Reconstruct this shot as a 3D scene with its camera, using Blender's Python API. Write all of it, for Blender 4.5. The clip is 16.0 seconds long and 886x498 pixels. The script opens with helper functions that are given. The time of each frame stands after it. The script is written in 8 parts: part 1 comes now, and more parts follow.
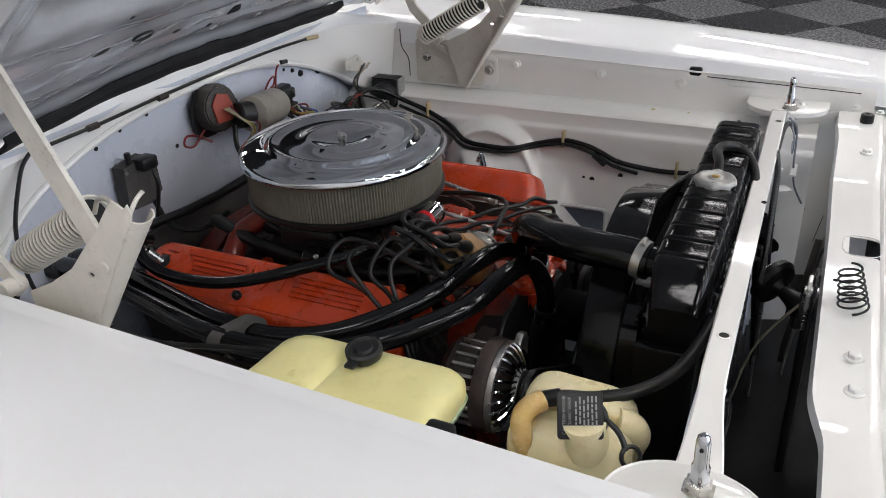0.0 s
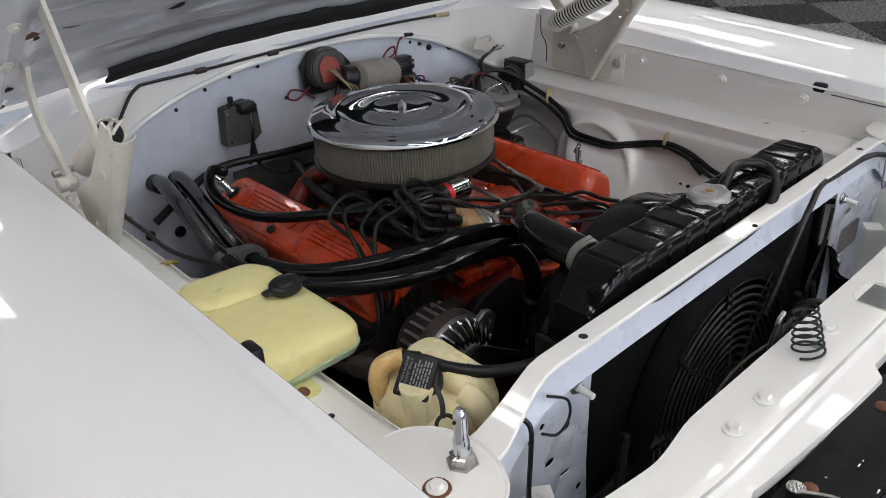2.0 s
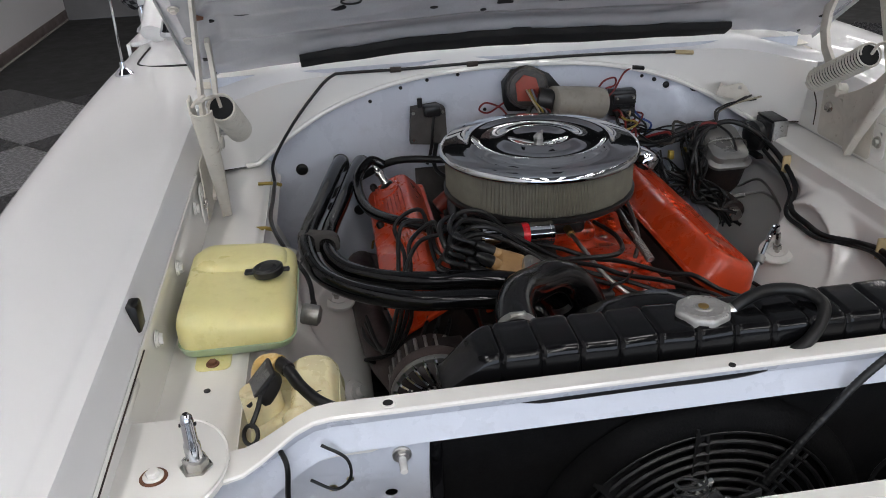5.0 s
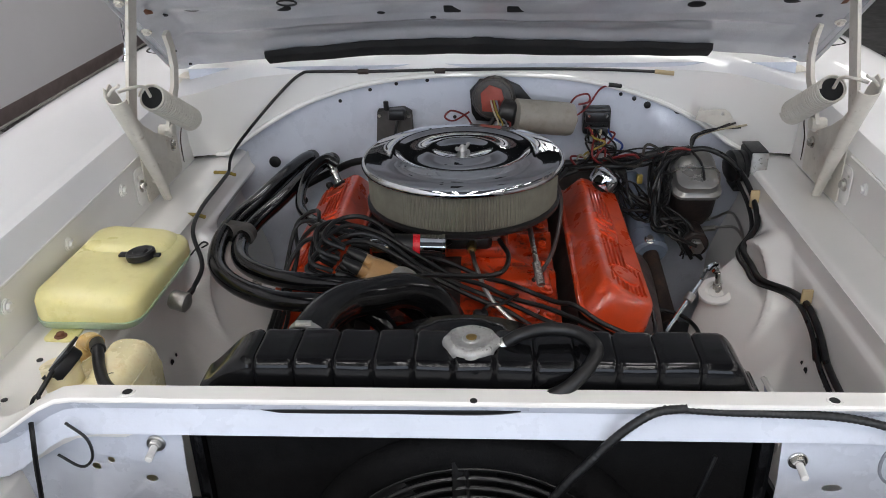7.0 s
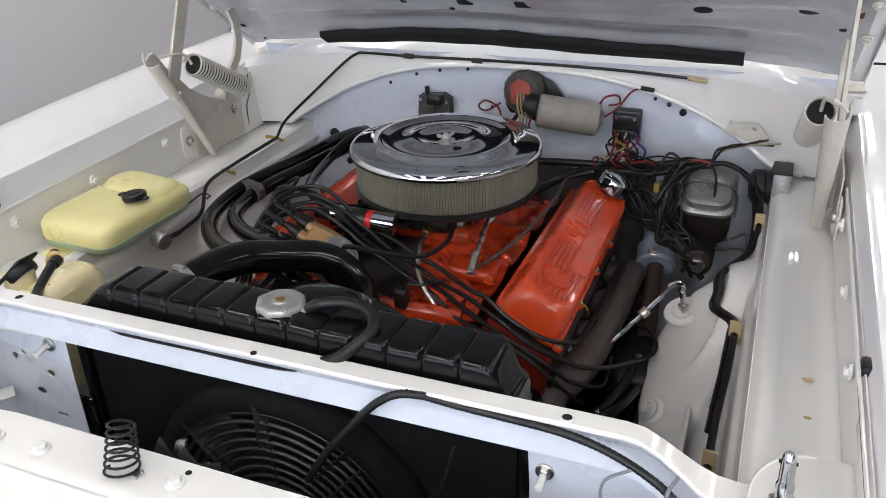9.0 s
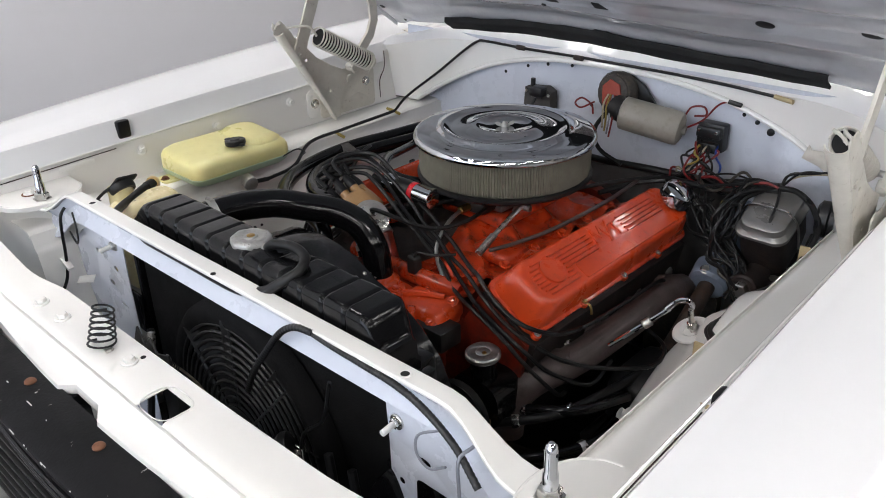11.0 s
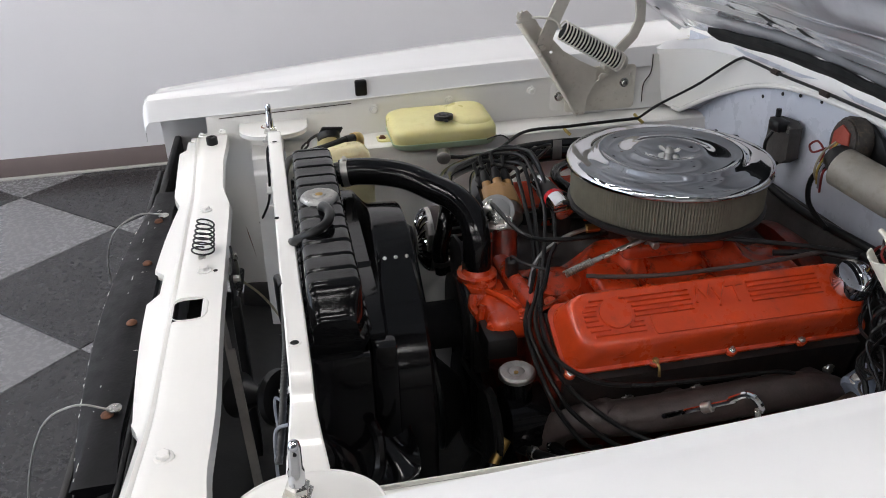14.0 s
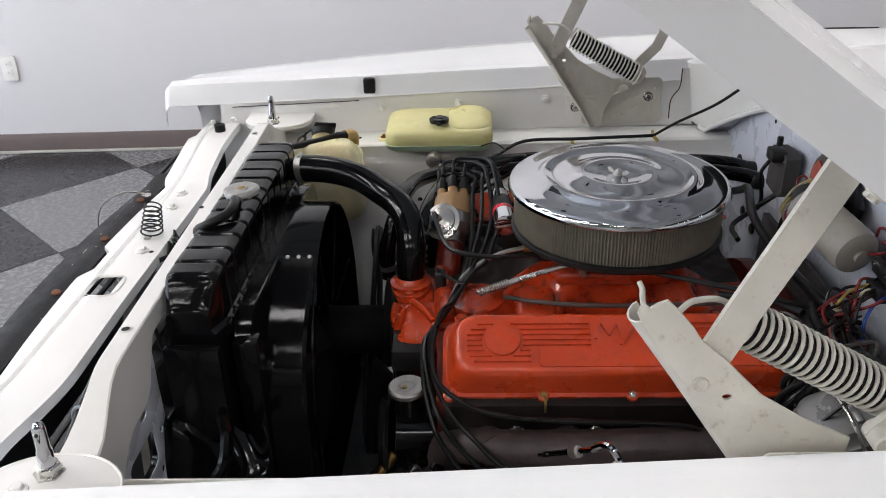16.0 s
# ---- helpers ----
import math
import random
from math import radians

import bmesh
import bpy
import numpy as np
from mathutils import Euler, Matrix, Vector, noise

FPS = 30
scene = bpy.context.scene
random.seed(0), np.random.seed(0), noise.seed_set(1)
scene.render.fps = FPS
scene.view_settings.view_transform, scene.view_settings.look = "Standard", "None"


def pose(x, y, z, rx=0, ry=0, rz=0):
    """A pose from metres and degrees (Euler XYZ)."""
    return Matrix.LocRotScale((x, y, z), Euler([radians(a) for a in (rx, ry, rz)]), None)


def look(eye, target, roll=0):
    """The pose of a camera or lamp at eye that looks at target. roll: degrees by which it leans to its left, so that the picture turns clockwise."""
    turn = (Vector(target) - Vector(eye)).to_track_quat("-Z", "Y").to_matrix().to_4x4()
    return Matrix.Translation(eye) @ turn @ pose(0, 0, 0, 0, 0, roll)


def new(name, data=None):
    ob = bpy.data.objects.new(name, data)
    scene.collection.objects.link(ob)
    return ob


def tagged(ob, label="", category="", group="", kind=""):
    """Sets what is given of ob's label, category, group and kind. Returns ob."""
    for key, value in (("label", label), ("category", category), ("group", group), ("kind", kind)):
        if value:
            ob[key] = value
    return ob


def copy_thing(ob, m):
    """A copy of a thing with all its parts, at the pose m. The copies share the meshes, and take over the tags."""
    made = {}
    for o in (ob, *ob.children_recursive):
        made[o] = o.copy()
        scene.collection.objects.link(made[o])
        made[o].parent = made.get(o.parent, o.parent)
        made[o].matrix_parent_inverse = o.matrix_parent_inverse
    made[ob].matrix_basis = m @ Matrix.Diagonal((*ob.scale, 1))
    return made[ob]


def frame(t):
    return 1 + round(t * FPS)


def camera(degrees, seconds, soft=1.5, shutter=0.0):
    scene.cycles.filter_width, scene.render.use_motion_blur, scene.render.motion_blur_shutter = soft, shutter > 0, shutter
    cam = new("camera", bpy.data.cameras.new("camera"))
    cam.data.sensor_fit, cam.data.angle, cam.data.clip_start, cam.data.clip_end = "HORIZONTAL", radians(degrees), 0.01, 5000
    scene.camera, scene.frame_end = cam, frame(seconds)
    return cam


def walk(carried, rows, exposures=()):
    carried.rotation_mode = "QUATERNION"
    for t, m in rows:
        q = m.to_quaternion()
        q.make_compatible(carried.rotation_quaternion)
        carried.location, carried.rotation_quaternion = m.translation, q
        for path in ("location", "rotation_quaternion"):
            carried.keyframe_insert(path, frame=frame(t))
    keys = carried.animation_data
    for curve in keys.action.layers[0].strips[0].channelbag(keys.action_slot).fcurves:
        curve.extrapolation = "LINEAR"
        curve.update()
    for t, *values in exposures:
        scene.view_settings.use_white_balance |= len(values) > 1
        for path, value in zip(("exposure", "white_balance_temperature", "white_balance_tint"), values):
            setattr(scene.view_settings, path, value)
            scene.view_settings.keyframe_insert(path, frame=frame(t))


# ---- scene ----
cam = camera(57.5, 16.0, soft=0.95)
EXPOSURES = [(0.0, -0.20), (1.5, -0.34), (3.5, -0.43), (4.2, -0.44), (6.4, -0.24), (7.0, -0.13), (8.0, 0.02), (10.5, 0.02), (13.5, -0.09), (16.0, 0.03)]
PATH = [
    (0, (-1.189, -0.059, 1.409), (0.385, 0.732, 0.461), -3.2),
    (0.5, (-1.161, -0.159, 1.407), (0.345, 0.754, 0.458), -3.1),
    (1, (-1.114, -0.267, 1.405), (0.29, 0.797, 0.458), -3.1),
    (1.5, (-1.063, -0.367, 1.403), (0.231, 0.831, 0.458), -3.0),
    (2, (-0.995, -0.46, 1.399), (0.179, 0.855, 0.455), -3.0),
    (2.5, (-0.924, -0.541, 1.399), (0.139, 0.866, 0.455), -2.9),
    (3, (-0.836, -0.603, 1.4), (0.071, 0.921, 0.474), -2.7),
    (3.5, (-0.727, -0.641, 1.398), (0.018, 0.975, 0.487), -2.8),
    (4, (-0.63, -0.662, 1.396), (-0.066, 1.034, 0.498), -2.6),
    (4.2, (-0.586, -0.67, 1.394), (-0.102, 1.053, 0.501), -2.7),
    (6.3, (-0.125, -0.713, 1.397), (-0.138, 1.083, 0.518), -1.7),
    (6.5, (-0.087, -0.713, 1.398), (-0.124, 1.083, 0.518), -1.7),
    (7, (0.022, -0.708, 1.399), (-0.106, 1.084, 0.52), -1.6),
    (7.5, (0.143, -0.707, 1.403), (-0.115, 1.069, 0.521), -1.4),
    (8, (0.273, -0.701, 1.407), (-0.118, 1.052, 0.527), -1.3),
    (8.2, (0.326, -0.695, 1.407), (-0.129, 1.042, 0.525), -1.4),
    (10.3, (0.815, -0.592, 1.422), (-0.241, 0.849, 0.524), -1.5),
    (10.5, (0.851, -0.579, 1.42), (-0.257, 0.825, 0.526), -1.2),
    (11, (0.952, -0.52, 1.424), (-0.28, 0.773, 0.524), -1.3),
    (11.5, (1.043, -0.448, 1.426), (-0.297, 0.73, 0.522), -1.4),
    (12, (1.115, -0.365, 1.428), (-0.342, 0.664, 0.525), -1.4),
    (12.5, (1.167, -0.273, 1.427), (-0.391, 0.594, 0.523), -1.4),
    (13, (1.207, -0.177, 1.428), (-0.433, 0.524, 0.522), -1.6),
    (13.5, (1.232, -0.075, 1.428), (-0.472, 0.449, 0.522), -1.5),
    (14, (1.252, 0.036, 1.428), (-0.5, 0.371, 0.522), -1.5),
    (14.5, (1.261, 0.148, 1.43), (-0.512, 0.33, 0.522), -1.5),
    (15, (1.264, 0.255, 1.429), (-0.518, 0.322, 0.523), -1.7),
    (15.5, (1.259, 0.365, 1.423), (-0.526, 0.339, 0.521), -1.9),
    (16, (1.254, 0.461, 1.424), (-0.528, 0.386, 0.52), -1.7),
]
walk(cam, [(t, look(eye, target, roll)) for t, eye, target, roll in PATH], EXPOSURES)


# ---- light ----
world = bpy.data.worlds.new("showroom")
scene.world = world
world.use_nodes = True
world.node_tree.nodes["Background"].inputs[0].default_value = (0.8, 0.86, 1.0, 1)
world.node_tree.nodes["Background"].inputs[1].default_value = 0.12
FIXTURE_POWER = 19.8
DAYLIGHT_WATTS = 185.0
scene.view_settings.exposure = 0.0


def area_lamp(name, m, sx, sy, watts, colour):
    data = bpy.data.lights.new(name, "AREA")
    data.shape, data.size, data.size_y, data.energy, data.color = "RECTANGLE", sx, sy, watts, colour
    ob = new(name, data)
    ob.matrix_world = m
    return ob


# daylight through the shop front that the car faces
area_lamp("shop_window_daylight", look((0.5, -5.85, 1.6), (0.5, 0, 1.0)), 6.4, 2.4, DAYLIGHT_WATTS, (0.74, 0.84, 1.0))


# ---- materials ----
def surface(name, base, rough=0.5, metal=0.0, stain=None, amount=0.3, grain=220.0, blotch=9.0, bump=0.0, coat=0.0,
            spread=0.12, edge=(0.5, 0.72), shift=0.06, random_tint=0.0, ior=1.45, transmission=0.0, subsurface=0.0):
    """A painted, plated, rubber or plastic surface with grain, broad unevenness and stains."""
    m = bpy.data.materials.new(name)
    m.use_nodes = True
    n, ln = m.node_tree.nodes, m.node_tree.links
    b = n["Principled BSDF"]
    b.inputs["Metallic"].default_value = metal
    b.inputs["IOR"].default_value = ior
    b.inputs["Coat Weight"].default_value = coat
    b.inputs["Coat Roughness"].default_value = 0.035
    b.inputs["Transmission Weight"].default_value = transmission
    if subsurface:
        b.inputs["Subsurface Weight"].default_value = subsurface
        b.inputs["Subsurface Radius"].default_value = (0.02, 0.016, 0.008)
        b.inputs["Subsurface Scale"].default_value = 0.6
    tc = n.new("ShaderNodeTexCoord")

    def noisy(scale, detail=4.0, rough_=0.6):
        t = n.new("ShaderNodeTexNoise")
        t.inputs["Scale"].default_value, t.inputs["Detail"].default_value, t.inputs["Roughness"].default_value = scale, detail, rough_
        ln.new(tc.outputs["Object"], t.inputs["Vector"])
        return t.outputs["Fac"]

    def mapped(src, a, z, lo, hi):
        r = n.new("ShaderNodeMapRange")
        r.inputs[1].default_value, r.inputs[2].default_value, r.inputs[3].default_value, r.inputs[4].default_value = a, z, lo, hi
        ln.new(src, r.inputs[0])
        return r.outputs[0]

    def mix(fac, a, c):
        x = n.new("ShaderNodeMix")
        x.data_type = "RGBA"
        for sock, v in ((x.inputs[0], fac), (x.inputs[6], a), (x.inputs[7], c)):
            if isinstance(v, (tuple, list)):
                sock.default_value = (*v, 1)
            elif isinstance(v, (int, float)):
                sock.default_value = v
            else:
                ln.new(v, sock)
        return x.outputs[2]

    fine, broad = noisy(grain, 3.0), noisy(blotch, 6.0, 0.65)
    dark = tuple(c * (1 - shift * 2.2) for c in base)
    col = mix(mapped(broad, 0.3, 0.7, 0.0, 1.0), tuple(min(1, c * (1 + shift)) for c in base), dark)
    col = mix(mapped(fine, 0.35, 0.65, 0.0, 0.35), col, tuple(c * (1 - shift) for c in base))
    if random_tint:
        info = n.new("ShaderNodeObjectInfo")
        col = mix(mapped(info.outputs["Random"], 0, 1, 0.0, random_tint), col, tuple(c * 0.6 for c in base))
    if stain:
        mask = mapped(noisy(blotch * 2.7, 8.0, 0.7), edge[0], edge[1], 0.0, amount)
        col = mix(mask, col, stain)
    ln.new(col, b.inputs["Base Color"])
    ln.new(mapped(broad, 0.3, 0.7, max(0.02, rough - spread), min(1, rough + spread)), b.inputs["Roughness"])
    if bump:
        bp = n.new("ShaderNodeBump")
        bp.inputs["Strength"].default_value, bp.inputs["Distance"].default_value = 1.0, bump
        ln.new(fine, bp.inputs["Height"])
        ln.new(bp.outputs[0], b.inputs["Normal"])
    return m


def glowing(name, colour, power):
    m = bpy.data.materials.new(name)
    m.use_nodes = True
    b = m.node_tree.nodes["Principled BSDF"]
    b.inputs["Base Color"].default_value = (0.9, 0.9, 0.9, 1)
    b.inputs["Emission Color"].default_value = (*colour, 1)
    b.inputs["Emission Strength"].default_value = power
    return m


PAINT = surface("white_body_paint", (0.765, 0.765, 0.77), 0.45, coat=0.75, shift=0.008, blotch=3, spread=0.03)
BAY = surface("white_bay_paint", (0.785, 0.772, 0.738), 0.28, coat=0.85, spread=0.0, shift=0.004, bump=0.00008)
# white paint with the cool shade of front-facing panels mixed into its colour
COOLSHADE = surface("white_paint_in_cool_shade", (0.56, 0.59, 0.66), 0.28, coat=0.4, spread=0.03, stain=(0.30, 0.29, 0.29), amount=0.32, edge=(0.54, 0.90), shift=0.02, bump=0.00015)
HINGE = surface("aged_white_hinge_paint", (0.60, 0.57, 0.50), 0.42, coat=0.1, stain=(0.22, 0.15, 0.09), amount=0.6, edge=(0.58, 0.74), shift=0.05, blotch=22, bump=0.0002)
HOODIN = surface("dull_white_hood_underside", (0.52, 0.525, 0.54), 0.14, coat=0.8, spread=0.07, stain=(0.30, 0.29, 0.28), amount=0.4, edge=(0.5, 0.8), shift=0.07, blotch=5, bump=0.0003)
RADBLACK = surface("glossy_black_paint", (0.0042, 0.0042, 0.0047), 0.12, ior=1.33, coat=0.0, spread=0.06, stain=(0.012, 0.012, 0.011), amount=0.4, edge=(0.62, 0.8), bump=0.00028, grain=60, shift=0.1)
DULLBLACK = surface("dull_black_metal", (0.010, 0.010, 0.0105), 0.45, stain=(0.022, 0.019, 0.016), amount=0.5, shift=0.15, bump=0.0003)
RUBBER = surface("black_rubber", (0.0070, 0.0070, 0.0072), 0.36, ior=1.38, stain=(0.018, 0.017, 0.016), amount=0.35, shift=0.15, bump=0.00015)
HOSE = surface("glossy_black_hose", (0.0045, 0.0045, 0.005), 0.11, ior=1.38, coat=0.0, spread=0.04, shift=0.12, bump=0.0001)
PLASTIC = surface("black_plastic", (0.009, 0.009, 0.0095), 0.42, shift=0.1, bump=0.0001)
HEADER = surface("chipped_black_header_paint", (0.004, 0.004, 0.005), 0.40, ior=1.22, stain=(0.55, 0.54, 0.5), amount=0.9, edge=(0.675, 0.69), shift=0.12, blotch=16, bump=0.0003)
ORANGE = surface("orange_engine_enamel", (0.61, 0.060, 0.013), 0.3, coat=0.45, stain=(0.10, 0.018, 0.008), amount=0.55, edge=(0.55, 0.8), shift=0.08, blotch=12, bump=0.0003, grain=150)
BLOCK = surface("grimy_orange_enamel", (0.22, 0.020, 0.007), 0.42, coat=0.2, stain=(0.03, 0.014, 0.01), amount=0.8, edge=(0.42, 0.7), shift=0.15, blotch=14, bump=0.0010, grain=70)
CHROME = surface("chrome_plate", (0.58, 0.59, 0.61), 0.04, metal=1.0, shift=0.02, spread=0.015, stain=(0.5, 0.5, 0.5), amount=0.2)
STEEL = surface("zinc_plated_steel", (0.56, 0.55, 0.52), 0.3, metal=1.0, stain=(0.30, 0.25, 0.18), amount=0.5, shift=0.08, bump=0.0002)
ALLOY = surface("cast_aluminium", (0.48, 0.47, 0.45), 0.42, metal=1.0, stain=(0.16, 0.13, 0.10), amount=0.6, shift=0.1, bump=0.0005)
RUST = surface("brown_heat_stained_iron", (0.080, 0.060, 0.056), 0.42, stain=(0.022, 0.015, 0.013), amount=0.8, shift=0.2, bump=0.0006)
BROWN = surface("dark_brown_cast_iron", (0.036, 0.024, 0.019), 0.66, stain=(0.13, 0.06, 0.03), amount=0.5, shift=0.2, bump=0.0006)
RUSTSCREW = surface("rusty_screw", (0.16, 0.065, 0.032), 0.75, stain=(0.07, 0.04, 0.03), amount=0.8, shift=0.2, blotch=60, bump=0.0004)
BOTTLE = surface("yellowed_translucent_plastic", (0.73, 0.67, 0.32), 0.34, shift=0.03, subsurface=0.25, blotch=14, stain=(0.52, 0.46, 0.18), amount=0.3)
BOTTLELOW = surface("green_tinted_bottle_bottom", (0.44, 0.55, 0.40), 0.36, shift=0.04, subsurface=0.25)
TANKP = surface("aged_cream_plastic", (0.76, 0.68, 0.42), 0.28, shift=0.05, subsurface=0.25, stain=(0.56, 0.38, 0.15), amount=0.45, blotch=12)
BOTTLEAMBER = surface("amber_stained_plastic", (0.62, 0.42, 0.16), 0.28, shift=0.08, subsurface=0.25, stain=(0.70, 0.60, 0.36), amount=0.8, blotch=20)
PAPER = surface("greyed_pleated_paper", (0.16, 0.150, 0.115), 0.8, stain=(0.13, 0.125, 0.10), amount=0.6, shift=0.12, blotch=18)
TAN = surface("tan_bakelite", (0.38, 0.22, 0.09), 0.35, coat=0.3, stain=(0.15, 0.08, 0.03), amount=0.4, shift=0.1)
MOTOR = surface("grey_beige_painted_motor", (0.27, 0.25, 0.215), 0.48, stain=(0.16, 0.13, 0.10), amount=0.5, shift=0.06, blotch=20, bump=0.0002)
MOTORDARK = surface("oily_brown_black_casting", (0.035, 0.030, 0.026), 0.45, stain=(0.10, 0.075, 0.05), amount=0.7, shift=0.2, blotch=40, bump=0.0006)
REDPLATE = surface("faded_red_plate", (0.30, 0.050, 0.03), 0.55, stain=(0.2, 0.05, 0.03), amount=0.6, shift=0.1, blotch=30)
REDWIRE = surface("red_wire", (0.17, 0.010, 0.010), 0.5, stain=(0.03, 0.01, 0.01), amount=0.6, blotch=40)
BLUEWIRE = surface("blue_wire", (0.012, 0.045, 0.22), 0.4)
YELLOWWIRE = surface("yellow_wire", (0.34, 0.25, 0.05), 0.45, stain=(0.06, 0.05, 0.02), amount=0.6, blotch=40)
WHITEWIRE = surface("pale_wire", (0.36, 0.32, 0.23), 0.5, stain=(0.08, 0.06, 0.04), amount=0.6, blotch=40)
GREYWIRE = surface("grey_cable_sleeve", (0.20, 0.21, 0.24), 0.5)
REDLABEL = surface("red_label", (0.55, 0.012, 0.02), 0.3)
WHITELABEL = surface("white_print", (0.26, 0.26, 0.26), 0.5)
TIE = surface("tan_clip", (0.46, 0.36, 0.20), 0.5)
BRASS = surface("aged_brass", (0.42, 0.28, 0.10), 0.35, metal=1.0, shift=0.1)
TOWER = surface("grey_blue_steering_paint", (0.19, 0.23, 0.30), 0.5, stain=(0.12, 0.11, 0.10), amount=0.6, shift=0.1)
FLUID = surface("cloudy_grey_metal_lid", (0.25, 0.245, 0.235), 0.36, metal=0.6, stain=(0.2, 0.17, 0.13), amount=0.6, shift=0.08)
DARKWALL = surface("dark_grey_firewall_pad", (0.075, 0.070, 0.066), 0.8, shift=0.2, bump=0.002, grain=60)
WALLPAINT = surface("pale_lilac_grey_wall_paint", (0.76, 0.75, 0.77), 0.7, shift=0.012, blotch=1.2, bump=0.0003, grain=120)
SKIRT = surface("brown_grey_vinyl_baseboard", (0.150, 0.118, 0.112), 0.45, shift=0.04)
SKIRTLIP = surface("worn_baseboard_toe", (0.40, 0.38, 0.36), 0.5, shift=0.05)
TILEDARK = surface("speckled_black_floor_tile", (0.022, 0.022, 0.024), 0.24, stain=(0.42, 0.42, 0.42), amount=0.95, edge=(0.64, 0.665), blotch=48, shift=0.1, random_tint=0.4)
TILEGREY = surface("speckled_grey_floor_tile", (0.17, 0.168, 0.175), 0.26, stain=(0.40, 0.40, 0.41), amount=0.8, edge=(0.64, 0.665), blotch=48, shift=0.06, random_tint=0.25)
GROUT = surface("floor_joint", (0.03, 0.03, 0.03), 0.8)
FARWALL = surface("mid_grey_wall", (0.20, 0.198, 0.205), 0.7, shift=0.1, blotch=2)
# dark iron; also stands in for shade on the heads and intake
HEADDARK = surface("dark_iron_and_bay_shade", (0.018, 0.013, 0.012), 0.6, stain=(0.06, 0.03, 0.02), amount=0.5, shift=0.2, bump=0.0005)
CEIL = surface("dark_grey_ceiling", (0.07, 0.07, 0.074), 0.9, shift=0.02)
REDTRIM = surface("dark_red_interior_vinyl", (0.16, 0.022, 0.02), 0.5, shift=0.1, bump=0.0004)
GLASS = surface("window_glass", (0.9, 0.95, 0.93), 0.03, transmission=1.0, shift=0.0, spread=0.01)
TYRE = surface("tyre_rubber", (0.02, 0.02, 0.02), 0.8, shift=0.1, bump=0.001)
TUBELIGHT = glowing("fluorescent_diffuser", (0.985, 0.96, 0.95), FIXTURE_POWER)
OUTLET = surface("white_outlet_plastic", (0.80, 0.79, 0.76), 0.4, shift=0.01)
INTAKE = surface("grime_blotched_orange_enamel", (0.50, 0.045, 0.010), 0.3, coat=0.45, stain=(0.035, 0.012, 0.008), amount=0.9, edge=(0.53, 0.64), shift=0.1, blotch=13, bump=0.0005, grain=110)
CAPGREY = surface("dull_stamped_tinplate", (0.40, 0.395, 0.38), 0.34, metal=0.5, stain=(0.22, 0.20, 0.17), amount=0.5, shift=0.1, blotch=50, bump=0.0002)
STRUT = surface("dusty_grey_brown_steel", (0.20, 0.185, 0.165), 0.6, stain=(0.10, 0.08, 0.06), amount=0.5, shift=0.1, bump=0.0002)
CORE = surface("radiator_fins", (0.007, 0.007, 0.0074), 0.85, ior=1.2, shift=0.2, bump=0.001, grain=300)
SLOTDARK = surface("dark_gap", (0.01, 0.01, 0.01), 0.9)


# ---- mesh tools ----
origin_of = {}


def thing(name, at, label, category, group="", kind=""):
    ob = new(name)
    ob.empty_display_size = 0.05
    ob.location = at
    origin_of[ob.name] = Vector(at)
    return tagged(ob, label, category, group, kind)


def finish(bm, name, material, smooth=40):
    bmesh.ops.recalc_face_normals(bm, faces=bm.faces)
    me = bpy.data.meshes.new(name)
    bm.to_mesh(me)
    bm.free()
    for m in material if isinstance(material, (list, tuple)) else (material,):
        me.materials.append(m)
    if smooth:
        me.shade_smooth()
        me.set_sharp_from_angle(angle=radians(smooth))
    return me


def part(name, bm, material, parent, label="", smooth=40):
    """Links a bmesh, drawn in world places, as one mesh under a thing or a part."""
    o = origin_of[parent.name]
    bmesh.ops.translate(bm, verts=bm.verts, vec=-o)
    ob = new(name, finish(bm, name, material, smooth))
    ob.parent = parent
    origin_of[ob.name] = o
    return tagged(ob, label)


def single(name, bm, material, at, label, category, group="", kind="", smooth=40):
    """A thing of one mesh, drawn in world places, with its origin at its base."""
    bmesh.ops.translate(bm, verts=bm.verts, vec=-Vector(at))
    ob = new(name, finish(bm, name, material, smooth))
    ob.location = at
    origin_of[ob.name] = Vector(at)
    return tagged(ob, label, category, group, kind)


def join(*bms):
    out = bms[0]
    for b in bms[1:]:
        me = bpy.data.meshes.new("tmp")
        b.to_mesh(me)
        b.free()
        out.from_mesh(me)
        bpy.data.meshes.remove(me)
    return out


def moved(bm, m):
    bmesh.ops.transform(bm, matrix=m, verts=bm.verts)
    return bm


def rbox(x0, x1, y0, y1, z0, z1, r=0.004, seg=2):
    bm = bmesh.new()
    bmesh.ops.create_cube(bm, size=1)
    for v in bm.verts:
        v.co = Vector(((x0 + x1) / 2 + v.co.x * (x1 - x0), (y0 + y1) / 2 + v.co.y * (y1 - y0), (z0 + z1) / 2 + v.co.z * (z1 - z0)))
    r = min(r, 0.49 * min(abs(x1 - x0), abs(y1 - y0), abs(z1 - z0)))
    if r > 0:
        bmesh.ops.bevel(bm, geom=bm.edges[:], offset=r, segments=seg, profile=0.5, affect="EDGES")
    return bm


def axis(a, b):
    """A frame at a whose z points to b."""
    a, b = Vector(a), Vector(b)
    return Matrix.Translation(a) @ (b - a).to_track_quat("Z", "Y").to_matrix().to_4x4()


